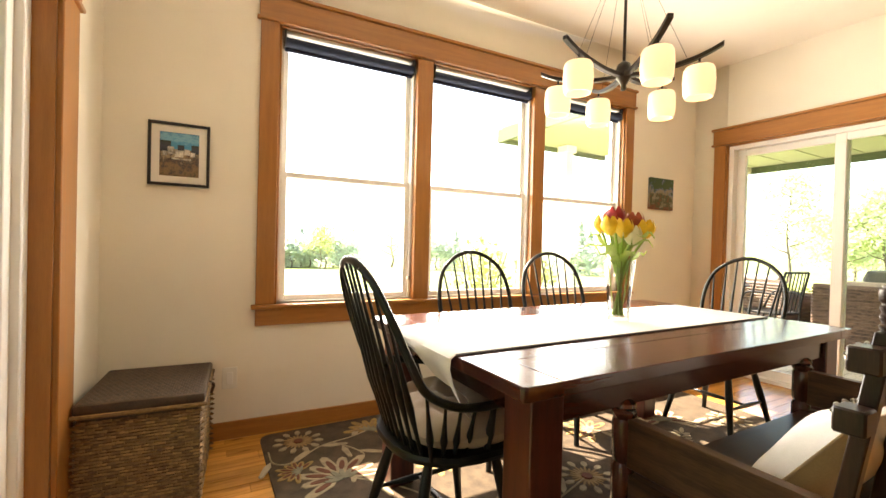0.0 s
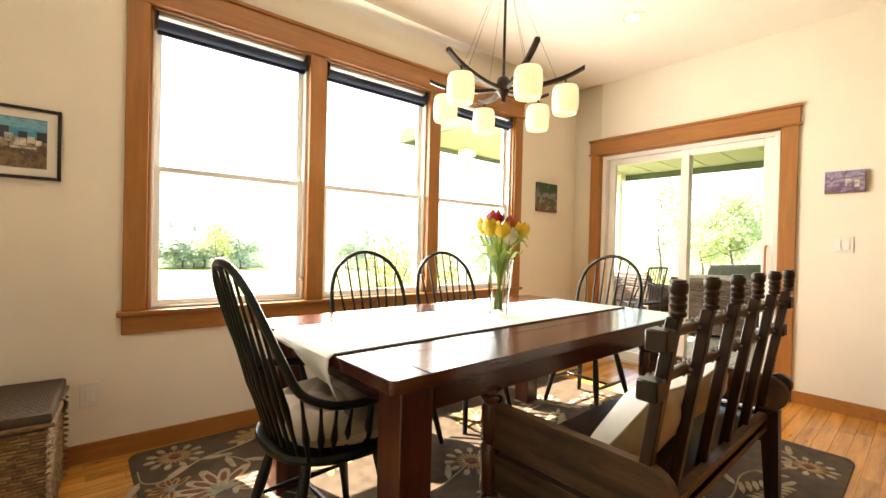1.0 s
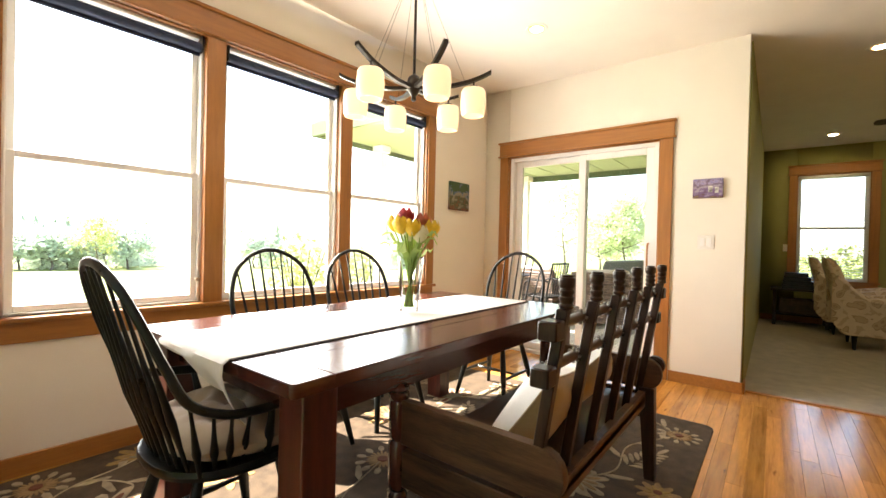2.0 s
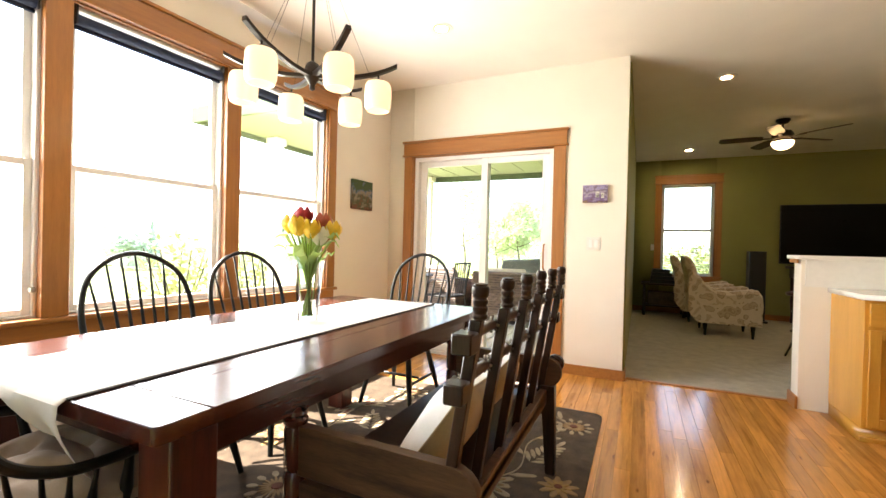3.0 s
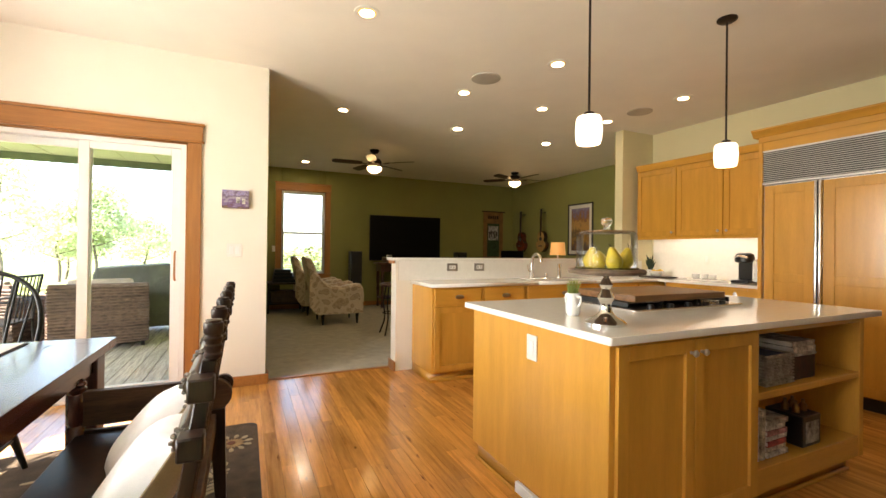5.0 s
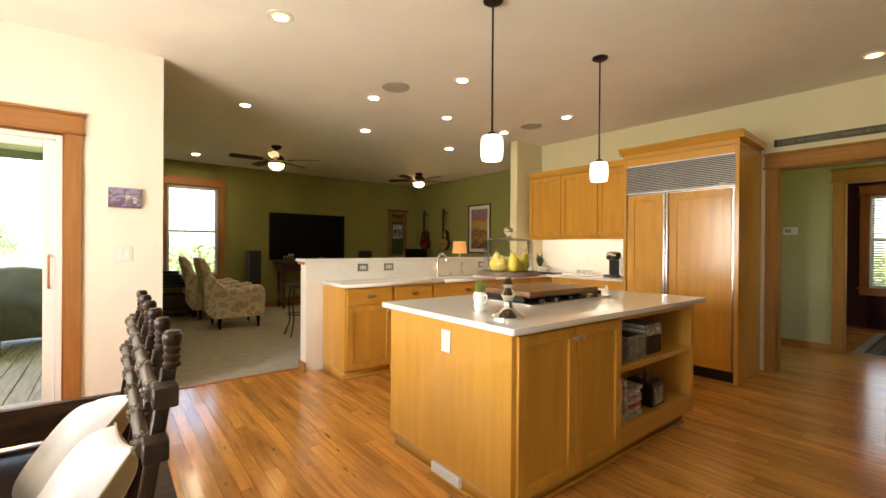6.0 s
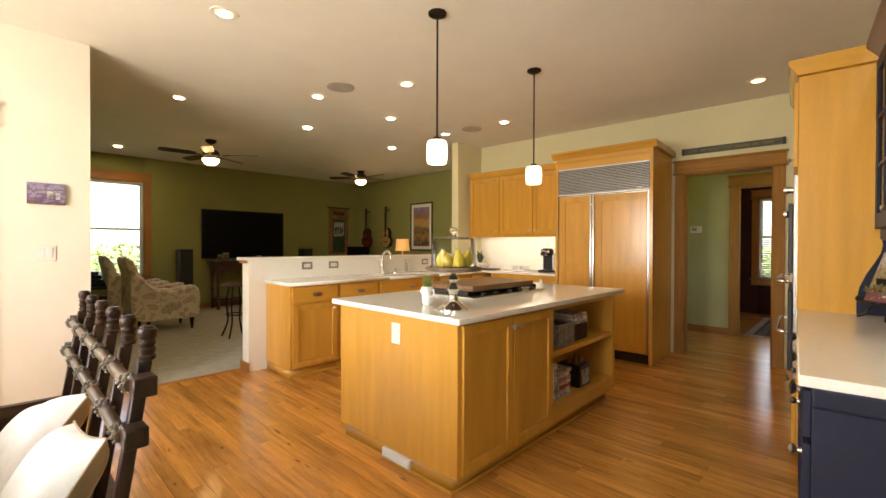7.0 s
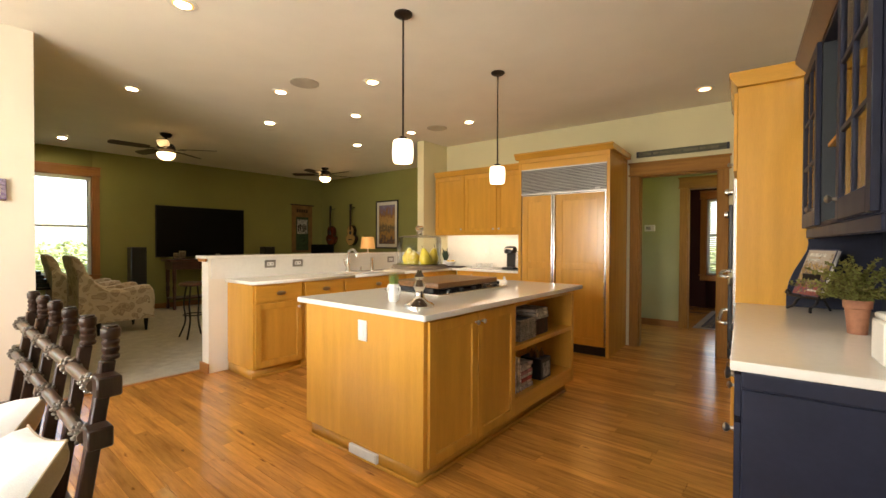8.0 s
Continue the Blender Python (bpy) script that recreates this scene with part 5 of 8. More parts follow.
SKYP = art_mat("print_sky", ((0.10, 0.36, 0.52), (0.05, 0.27, 0.50), (0.20, 0.45, 0.58), (0.03, 0.17, 0.40)), scale=5.0, amp=1.2)
SHOREP = art_mat("print_shore", ((0.05, 0.06, 0.03), (0.24, 0.15, 0.08), (0.06, 0.05, 0.05), (0.36, 0.28, 0.18), (0.12, 0.09, 0.08), (0.40, 0.36, 0.30)), scale=6.0, amp=1.3)
TREEP = art_mat("print_trees", ((0.02, 0.03, 0.04), (0.05, 0.06, 0.09), (0.03, 0.05, 0.03)), scale=6.0, amp=1.0)
LAND = [("print", -0.5, 0.5, -0.5, 0.5, SHOREP), ("sky_area", -0.495, 0.495, 0.12, 0.495, SKYP), ("tree_area", -0.495, -0.22, 0.05, 0.30, TREEP), ("tree_area", -0.05, 0.12, 0.08, 0.22, TREEP), ("tree_area", 0.30, 0.495, 0.04, 0.24, TREEP)]
LAND += [("house_area", x, x + w, z, z + h, WHITEB) for x, w, z, h in ((-0.30, 0.16, 0.0, 0.17), (-0.12, 0.22, -0.06, 0.16), (0.12, 0.14, 0.0, 0.13), (0.28, 0.12, -0.03, 0.10), (-0.42, 0.10, -0.04, 0.10), (-0.2, 0.5, -0.12, 0.04))]
framed(WIN @ pose(-1.305, 0, 1.53), 0.275, 0.325, "framed landscape print with a white mount and black frame", BLACK, 0.05, LAND)


def canvas(at, w, h, label, base, blocks):
    e = thing("painting", label, "painting", at)
    part("canvas", box(B(), -w / 2, w / 2, -0.03, 0, -h / 2, h / 2, 0.003), base, e)
    flat_art(e, w, h, blocks, -0.0305)
    return e


canvas(WIN @ pose(2.47, 0, 1.615), 0.315, 0.285, "small dark green canvas painting without a frame", art_mat("garden_brushwork", ((0.04, 0.03, 0.02), (0.20, 0.06, 0.03), (0.05, 0.07, 0.03), (0.30, 0.24, 0.17), (0.06, 0.09, 0.04), (0.04, 0.08, 0.03), (0.05, 0.12, 0.25)), scale=3.5, amp=1.7), [])
canvas(EAST @ pose(-0.57, 0, 1.625), 0.21, 0.155, "small violet canvas painting of a white house", art_mat("house_brushwork", ((0.30, 0.22, 0.08), (0.12, 0.06, 0.05), (0.16, 0.10, 0.24), (0.35, 0.30, 0.36), (0.12, 0.08, 0.14), (0.25, 0.22, 0.42), (0.40, 0.34, 0.50)), scale=3.5, amp=1.4), [("house_shape", 0.02, 0.16, -0.22, 0.12, WHITEB), ("house_shape", 0.24, 0.36, -0.26, 0.04, WHITEB)])


def plate(at, label, w=0.075, h=0.118, rockers=1, name="light_switch", cat="switch"):
    e = thing(name, label, cat, at)
    part("plate", box(B(), -w / 2, w / 2, -0.006, 0, -h / 2, h / 2, 0.002), WHITEP, e)
    for k in range(rockers):
        x = (k - (rockers - 1) / 2) * 0.046
        part("rocker", box(B(), x - 0.016, x + 0.016, -0.010, -0.006, -0.034, 0.034, 0.0015), WHITE, e)
    return e


plate(EAST @ pose(-0.575, 0, 1.185), "white double rocker switch on the cream wall", 0.118, 0.115, 2)
plate(WIN @ pose(-1.05, 0, 0.335), "white wall outlet on the cream wall", name="wall_outlet", cat="outlet")


# ---- kitchen ----
def shaker(e, axis, face, u0, u1, z0, z1, out, m=None, mx=None, name="cabinet_door", knob=None, bin_pull=False):
    """A framed door or drawer front on a face across axis 0 (x) or 1 (y); out is the way it looks."""
    m, mx = m or MAPLE, mx or MAPLEX
    g, t, st = 0.0025, 0.019, 0.055
    u0, u1, z0, z1 = u0 + g, u1 - g, z0 + g, z1 - g

    def bx(bm, ua, ub, za, zb, d0, d1, bev=0.0015):
        lo, hi = sorted((face + out * d0, face + out * d1))
        return box(bm, lo, hi, ua, ub, za, zb, bev) if axis == 0 else box(bm, ua, ub, lo, hi, za, zb, bev)
    if z1 - z0 < 0.2:
        d = part(name, bx(B(), u0, u1, z0, z1, 0.001, t), mx, e)
    else:
        bm = bx(B(), u0, u0 + st, z0, z1, 0.001, t)
        bx(bm, u1 - st, u1, z0, z1, 0.001, t)
        bx(bm, u0 + st, u1 - st, z0, z0 + st, 0.001, t)
        bx(bm, u0 + st, u1 - st, z1 - st, z1, 0.001, t)
        d = part(name, bm, m, e)
        part("panel", bx(B(), u0 + st, u1 - st, z0 + st, z1 - st, 0.001, 0.006, 0), m, d)
    if knob:
        u, z = knob
        q = pose(face + out * t, u, z, 0, 90 * out, 0) if axis == 0 else pose(u, face + out * t, z, -90 * out, 0, 0)
        if bin_pull:
            bm = lathe(B(), [(0.012, 0), (0.016, 0.004), (0.014, 0.012), (0.026, 0.02), (0.029, 0.027), (0.005, 0.032)], seg=16, m=q @ Matrix.Diagonal((0.7, 1.6, 1, 1)))
        else:
            bm = lathe(B(), [(0.007, 0), (0.0055, 0.010), (0.012, 0.017), (0.0145, 0.023), (0.010, 0.029), (0.002, 0.031)], seg=16, m=q)
        part("knob", bm, PEWTER, d, "pewter knob")
    return d


# island
IX0, IX1, IY0, IY1 = 1.335, 2.365, -2.66, -0.74
isl = thing("kitchen_island", "honey wood kitchen island with two doors and open end shelves", "kitchen island", pose(0, 0, 0))
bm = box(B(), IX0, IX1, -1.665, IY1, 0.09, 0.868, 0.003)
part("body", bm, MAPLE, isl)
part("body", box(B(), IX0 + 0.42, IX1, IY0, -1.665, 0.09, 0.868, 0.002), MAPLE, isl)
part("end_panel", box(B(), IX0, IX0 + 0.42, IY0, IY0 + 0.045, 0.09, 0.868, 0.002), MAPLE, isl)
part("top_rail", box(B(), IX0, IX0 + 0.03, IY0 + 0.045, -1.665, 0.835, 0.868, 0.002), MAPLEX, isl)
part("shelf", box(B(), IX0 + 0.003, IX0 + 0.42, IY0 + 0.045, -1.665, 0.09, 0.205, 0.003), MAPLEX, isl)
part("shelf", box(B(), IX0 + 0.003, IX0 + 0.42, IY0 + 0.045, -1.665, 0.525, 0.56, 0.003), MAPLEX, isl)
part("plinth", box(B(), IX0 + 0.055, IX1 - 0.04, IY0 + 0.05, IY1 - 0.014, 0.0, 0.089), MAPLEX, isl)
bm = box(B(), IX0 + 0.038, IX1 - 0.028, IY1 - 0.014, IY1 - 0.001, 0, 0.02, 0.006, 2)
box(bm, IX0 + 0.038, IX0 + 0.055, IY0 + 0.05, IY1 - 0.014, 0, 0.02, 0.006, 2)
part("base_moulding", bm, MAPLEX, isl)
for u0, u1, kx in ((-1.20, -0.765, -1.17), (-1.64, -1.20, -1.235)):
    shaker(isl, 0, IX0, u0, u1, 0.105, 0.855, -1, knob=(kx, 0.80))
ct = solid("island_worktop", prism(B(), rounded(1.29, 2.415, -2.75, -0.70, 0.012, (0, 1, 2, 3)), 2, 0.869, 0.90, 0.003), QUARTZ, "white quartz worktop on the kitchen island", "worktop")
plate(pose(1.80, IY1, 0.755, 0, 0, 180), "white outlet on the island's end panel", name="wall_outlet", cat="outlet")
vent = thing("floor_vent", "white metal toe-kick vent at the island's base", "vent", pose(1.80, IY1 - 0.014, 0.021))
part("frame", box(B(), -0.12, 0.12, 0, 0.022, 0, 0.052, 0.003), WHITE, vent)
for k in range(4):
    part("slat", box(B(), -0.105, 0.105, 0.022, 0.026, 0.009 + k * 0.0102, 0.0135 + k * 0.0102), WHITE, vent)

# cooktop with a board over it
ck = thing("cooktop", "stainless gas cooktop with black grates set in the island", "cooktop", pose(1.98, -1.76, 0.9005))
part("tray", prism(B(), rounded(-0.27, 0.27, -0.45, 0.45, 0.02, (0, 1, 2, 3)), 2, 0, 0.012, 0.004), STEEL, ck)
for y in (-0.29, 0.0, 0.29):
    for dx in (-0.18, -0.09, 0.0, 0.09, 0.18):
        part("grate_bar", box(B(), dx - 0.006, dx + 0.006, y - 0.135, y + 0.135, 0.032, 0.046, 0.003), BLACK, ck)
    for dy in (-0.13, 0.13):
        part("grate_bar", box(B(), -0.20, 0.20, y + dy - 0.006, y + dy + 0.006, 0.014, 0.044, 0.003), BLACK, ck)
for k in range(5):
    part("control_knob", lathe(B(), [(0.019, 0), (0.019, 0.012), (0.015, 0.02), (0.003, 0.021)], (-0.235, -0.3 + k * 0.15, 0.012), 16), BLACK, ck)
solid("cutting_board", box(B(), -0.225, 0.225, -0.37, 0.37, 0, 0.036, 0.005, 2), mat("walnut_board", (0.24, 0.115, 0.045), 0.4, vary=0.25, scale=4, stretch=(9, 0.8, 9), bump=0.06, rnd=0.05), "large brown wooden cutting board lying on the cooktop", "cutting board", at=pose(1.965, -1.71, 0.9475))

# cake stand with pears under glass
cs = thing("cake_stand", "silver pedestal stand with a wooden plate and glass dome", "cake stand", pose(1.515, -0.905, 0.9005))
part("foot", lathe(B(), [(0.086, 0), (0.086, 0.009), (0.074, 0.02), (0.044, 0.034), (0.029, 0.052), (0.022, 0.082), (0.027, 0.098), (0.036, 0.115), (0.025, 0.134), (0.018, 0.15), (0.029, 0.168), (0.02, 0.182), (0.014, 0.196), (0.034, 0.21)], seg=28), CHROME, cs)
part("plate", lathe(B(), [(0.11, 0.21), (0.152, 0.215), (0.158, 0.226), (0.150, 0.235)], seg=40), mat("grey_turned_wood", (0.20, 0.14, 0.095), 0.6, vary=0.3, scale=5, stretch=(1, 8, 8), bump=0.2), cs, "weathered wooden plate")
DP = [(0.127, 0.2365), (0.1235, 0.239), (0.1225, 0.372), (0.118, 0.386), (0.106, 0.394), (0.06, 0.398), (0.016, 0.402)]
dome = part("dome", lathe(B(), DP, seg=40), THIN, cs, "clear glass dome")
part("rim", lathe(B(), [(0.1215, 0.2365), (0.1265, 0.2365), (0.1285, 0.2395), (0.1265, 0.2425), (0.1235, 0.2425)], seg=40), CLEAR, dome, "thick clear glass rim")
part("knob", lathe(B(), [(0.002, 0.4025), (0.017, 0.4025), (0.012, 0.411), (0.0135, 0.418), (0.022, 0.427), (0.0235, 0.44), (0.018, 0.45), (0.002, 0.454)], seg=24), CLEAR, dome, "solid clear glass knob")
PEAR = mat("pear_skin", (0.62, 0.47, 0.045), 0.4, vary=0.2, scale=12, fine=200, bump=0.1)
for x, y, rx, ry in ((0.068, 0.025, 4, -6), (-0.066, 0.015, -8, 8), (0.012, 0.028, 30, 42), (-0.035, -0.06, 6, -12)):
    pr = thing("pear", "ripe yellow pear under the glass dome", "pear", cs.matrix_basis @ pose(x, y, 0.2355 + (0.012 if rx > 20 else 0), rx, ry, 0), "pears under the dome")
    part("fruit", lathe(B(), [(0.008, 0.0), (0.024, 0.006), (0.034, 0.025), (0.033, 0.042), (0.023, 0.064), (0.016, 0.08), (0.011, 0.09), (0.002, 0.093)], seg=18), PEAR, pr)
    part("stem", tube(B(), [(0, 0, 0.091), (0.004, 0, 0.101), (0.010, 0, 0.109)], 0.0016, 5), EDGE, pr)

# little pitcher with grass
pt = thing("pitcher", "small white two-handled pitcher with green grass in it", "pitcher", pose(1.765, -0.95, 0.9005))
CER = mat("white_ceramic", (0.80, 0.79, 0.75), 0.2, vary=0.03, bump=0.02, coat=0.4)
part("body", lathe(B(), [(0.026, 0), (0.034, 0.015), (0.035, 0.05), (0.028, 0.075), (0.033, 0.1), (0.035, 0.108), (0.030, 0.108), (0.025, 0.08)], seg=24), CER, pt)
for s in (-1, 1):
    part("handle", tube(B(), smooth_path([(s * 0.030, 0, 0.09), (s * 0.05, 0, 0.092), (s * 0.05, 0, 0.06), (s * 0.034, 0, 0.045)], 4), 0.005, 8), CER, pt)
bm = B()
for k in range(90):
    a, r = rng.random() * 6.28, 0.024 * math.sqrt(rng.random())
    h = 0.05 + 0.045 * rng.random()
    lx, ly = (rng.random() - 0.5) * 0.05, (rng.random() - 0.5) * 0.05
    p0 = Vector((r * math.cos(a), r * math.sin(a), 0.09))
    w = 0.0016
    v = [bm.verts.new(p0 + Vector(q)) for q in ((-w, 0, 0), (w, 0, 0), (lx * 0.4 + w, ly * 0.4, h * 0.6), (lx, ly, h), (lx * 0.4 - w, ly * 0.4, h * 0.6))]
    bm.faces.new(v)
tagged(part("grass", bm, GREEN, pt), kind="stuff")


# books and boxes on the island shelves
def book(x, y, z, w, d, h, m, lay=False, label="cookbook standing on the island shelf", tilt=0):
    e = thing("book", label, "book", pose(x, y, z, tilt), "books on the island shelves")
    part("cover", box(box(box(B(), 0, d, 0, 0.002, 0, h), 0, d, w - 0.002, w, 0, h), 0, 0.003, 0.002, w - 0.002, 0, h) if not lay else box(box(box(B(), 0, d, 0, w, 0, 0.002), 0, d, 0, w, h - 0.002, h), 0, 0.003, 0, w, 0.002, h - 0.002), m, e)
    part("pages", box(B(), 0.0035, d - 0.004, 0.0025, w - 0.0025, 0.004, h - 0.004) if not lay else box(B(), 0.0035, d - 0.004, 0.004, w - 0.004, 0.0025, h - 0.0025), LINEN, e)
    return e


COV = [paint("book_" + n, c) for n, c in (("red", (0.48, 0.09, 0.08)), ("white", (0.72, 0.69, 0.64)), ("grey", (0.46, 0.45, 0.43)), ("blue", (0.09, 0.11, 0.2)), ("pink", (0.55, 0.27, 0.28)), ("cream", (0.66, 0.58, 0.44)))]
y = -1.675
for k, (w, h) in enumerate(((0.018, 0.25), (0.028, 0.27), (0.02, 0.24), (0.024, 0.26))):
    y -= w + 0.002
    book(IX0 + 0.06, y, 0.5605, w, 0.19, h, COV[(k * 2 + 3) % 6], tilt=0)
bs = thing("wire_basket", "grey woven basket of papers on the island shelf", "basket", pose(IX0 + 0.17, -1.92, 0.5605))
WIRE = mat("grey_wicker", (0.38, 0.33, 0.27), 0.7, vary=0.3, scale=30, bump=0.3, rnd=0.2, island=True)
bm = box(box(box(box(box(B(), -0.13, 0.13, -0.11, 0.11, 0, 0.008), -0.13, -0.122, -0.11, 0.11, 0.008, 0.15), 0.122, 0.13, -0.11, 0.11, 0.008, 0.15), -0.122, 0.122, -0.11, -0.102, 0.008, 0.15), -0.122, 0.122, 0.102, 0.11, 0.008, 0.15)
part("wall", bm, WIRE, bs)
for k in range(9):
    z = 0.01 + k * 0.016
    part("band", tube(B(), [(-0.134, -0.112, z), (-0.134, 0.112, z)], 0.0065, 6), WIRE, bs)
    part("band", tube(B(), [(-0.134, 0.114, z), (0.13, 0.114, z)], 0.0065, 6), WIRE, bs)
for k in range(3):
    book(IX0 + 0.06, -2.02, 0.571 + k * 0.045, 0.19, 0.22, 0.042, COV[(k + 1) % 6], True, "magazine stack lying in the grey basket")
for k in range(2):
    book(IX0 + 0.05, -2.27 + 0.01 * k, 0.70 + k * 0.03, 0.21, 0.2, 0.028, COV[1 + k], True, "pale folder lying on the dark box")
bx2 = thing("storage_box", "dark brown patterned box on the island shelf", "box", pose(IX0 + 0.16, -2.17, 0.5605))
part("body", box(B(), -0.11, 0.11, -0.10, 0.10, 0, 0.12, 0.004), paint("dark_red_weave", (0.06, 0.02, 0.015)), bx2)
part("lid", box(B(), -0.114, 0.114, -0.104, 0.104, 0.1205, 0.138, 0.004), COV[2], bx2)
y = -1.675
for k in range(5):
    w = 0.018 + 0.012 * ((k * 7) % 3)
    y -= w + 0.002
    book(IX0 + 0.05 + 0.01 * (k % 2), y, 0.2055, w, 0.19, 0.22 + 0.02 * (k % 3), COV[(1, 2, 1, 4, 5)[k]])
for k in range(7):
    w = 0.18 - 0.012 * (k % 3)
    book(IX0 + 0.05 + 0.006 * (k % 2), -2.02 + 0.008 * (k % 3), 0.2055 + k * 0.026, w, 0.21, 0.024, COV[(1, 5, 0, 1, 4, 1, 2)[k]], True, "cookbook lying in a stack on the island shelf")
bb3 = thing("recipe_box", "black wooden box with brass bottles on the lower shelf", "box", pose(IX0 + 0.13, -2.22, 0.2055))
part("body", box(B(), -0.09, 0.09, -0.085, 0.085, 0, 0.16, 0.004), BLACK, bb3)
part("label_panel", box(B(), -0.0935, -0.0905, -0.06, 0.06, 0.02, 0.13), COV[2], bb3)
for k in range(4):
    part("bottle", lathe(B(), [(0.018, 0.1605), (0.018, 0.19), (0.007, 0.205), (0.007, 0.22), (0.002, 0.221)], (-0.03 + 0.05 * (k % 2), -0.04 + 0.07 * (k // 2), 0), 12), mat("dark_brass", (0.30, 0.17, 0.05), 0.3, 0.9, vary=0.2), bb3)

# peninsula: half wall, bar, cabinets, counter
solid("half_wall", box(B(), 4.205, 4.352, -3.97, -0.875, 0, 1.098, 0.003), CREAM, "cream half wall behind the peninsula", "half wall", S)
solid("half_wall_back", box(B(), 4.352, 4.36, -3.972, -0.876, 0.008, 1.098), OLIVE, "olive painted living-room side of the half wall", "half wall", S)
bm = box(B(), 4.19, 4.375, -0.875, -0.858, 0, 0.095, 0.003)
skirting("baseboard", bm, "fir baseboard round the half wall's end")
solid("bar_counter", prism(B(), rounded(4.165, 4.43, -3.969, -0.845, 0.012, (0, 1)), 2, 1.099, 1.128, 0.003), QUARTZ, "white quartz bar top on the half wall", "bar top")
solid("bar_trim", box(B(), 4.20, 4.37, -0.86, -0.846 - 0.001, 1.07, 1.098, 0.003), FIRH, "fir trim under the bar top", "trim", S)
solid("backsplash", box(B(), 4.192, 4.204, -4.3, -0.90, 0.901, 1.098), QUARTZ, "white quartz backsplash on the half wall", "backsplash", S)
PXF = 3.69
px_units = [(-1.56, -1.045), (-2.06, -1.56), (-3.02, -2.06), (-3.62, -3.02), (-4.09, -3.62)]
for k, (y0, y1) in enumerate(px_units):
    u = thing("base_cabinet", "honey wood base cabinet with a drawer and a door", "cabinet", pose(0, 0, 0), "peninsula cabinets")
    part("body", box(B(), PXF, 4.19, y0 + 0.001, y1 - 0.001, 0.085, 0.868, 0.002), MAPLE, u)
    part("plinth", box(B(), PXF + 0.04, 4.18, y0 + 0.001, y1 - 0.001, 0.0, 0.084), MAPLEX, u)
    part("base_moulding", box(B(), PXF + 0.02, PXF + 0.04, y0 + 0.001, y1 - 0.001, 0, 0.03, 0.004), MAPLEX, u)
    mid = (y0 + y1) / 2
    shaker(u, 0, PXF, y0 + 0.015, y1 - 0.02, 0.705, 0.85, -1, name="drawer_front", knob=(mid, 0.78), bin_pull=True)
    if k == 2:
        shaker(u, 0, PXF, y0 + 0.015, mid, 0.10, 0.69, -1, knob=(mid - 0.035, 0.63))
        shaker(u, 0, PXF, mid, y1 - 0.015, 0.10, 0.69, -1, knob=(mid + 0.035, 0.63))
    else:
        shaker(u, 0, PXF, y0 + 0.015, y1 - 0.02, 0.10, 0.69, -1, knob=(y0 + 0.06, 0.63))
# L-shaped counter with the sink cut out
SX0, SX1, SY0, SY1 = 3.76, 4.06, -2.98, -2.20
bm = B()
for a in ((3.655, 4.191, SY1, -1.025), (3.655, SX0, SY0, SY1), (SX1, 4.191, SY0, SY1), (3.655, 4.191, -4.02, SY0)):
    box(bm, *a, 0.869, 0.90)
solid("peninsula_counter", bm, QUARTZ, "white quartz counter on the peninsula", "worktop")
sk = thing("sink", "white undermount sink in the peninsula counter", "sink", pose(0, 0, 0))
bm = box(B(), SX0 + 0.003, SX0 + 0.010, SY0 + 0.003, SY1 - 0.003, 0.70, 0.896)
box(bm, SX1 - 0.010, SX1 - 0.003, SY0 + 0.003, SY1 - 0.003, 0.70, 0.896)
box(bm, SX0 + 0.010, SX1 - 0.010, SY0 + 0.003, SY0 + 0.010, 0.70, 0.896)
box(bm, SX0 + 0.010, SX1 - 0.010, SY1 - 0.010, SY1 - 0.003, 0.70, 0.896)
box(bm, SX0 + 0.003, SX1 - 0.003, SY0 + 0.003, SY1 - 0.003, 0.690, 0.699)
part("basin", bm, CER, sk)
fa = thing("faucet", "brushed nickel gooseneck faucet standing at the sink", "faucet", pose(4.12, -2.46, 0.9005))
part("base", lathe(B(), [(0.034, 0), (0.034, 0.01), (0.026, 0.024), (0.023, 0.09), (0.019, 0.1)], seg=18), STEEL, fa)
part("spout", tube(B(), smooth_path([(0, 0, 0.05), (0, 0, 0.19), (-0.03, 0, 0.255), (-0.10, 0, 0.275), (-0.155, 0, 0.235), (-0.165, 0, 0.19)], 6), 0.0165, 12), STEEL, fa)
part("lever", tube(B(), smooth_path([(0, 0.02, 0.07), (0, 0.05, 0.10), (0, 0.06, 0.16)], 4), 0.007, 8), STEEL, fa)
for y, h, nm in ((-2.67, 0.055, "soap_dispenser"), (-2.86, 0.16, "steel_canister")):
    rr = 0.012 if h < 0.1 else 0.024
    e = thing(nm, ("slim brushed steel " if h < 0.1 else "tall round ") + nm.replace("_", " ") + " beside the sink", nm.replace("_", " "), pose(4.13, y, 0.9005))
    part("stem", lathe(B(), [(0.022, 0), (0.022, 0.01), (rr, 0.02), (rr, h), (rr + 0.003, h + 0.004), (0.003, h + 0.012)], seg=20), STEEL, e)
    part("foot", lathe(B(), [(0.034, 0), (0.034, 0.004), (0.022, 0.006)], seg=18), STEEL, e)
PLATEM = mat("pewter_plate", (0.33, 0.31, 0.28), 0.4, 0.8, vary=0.1)
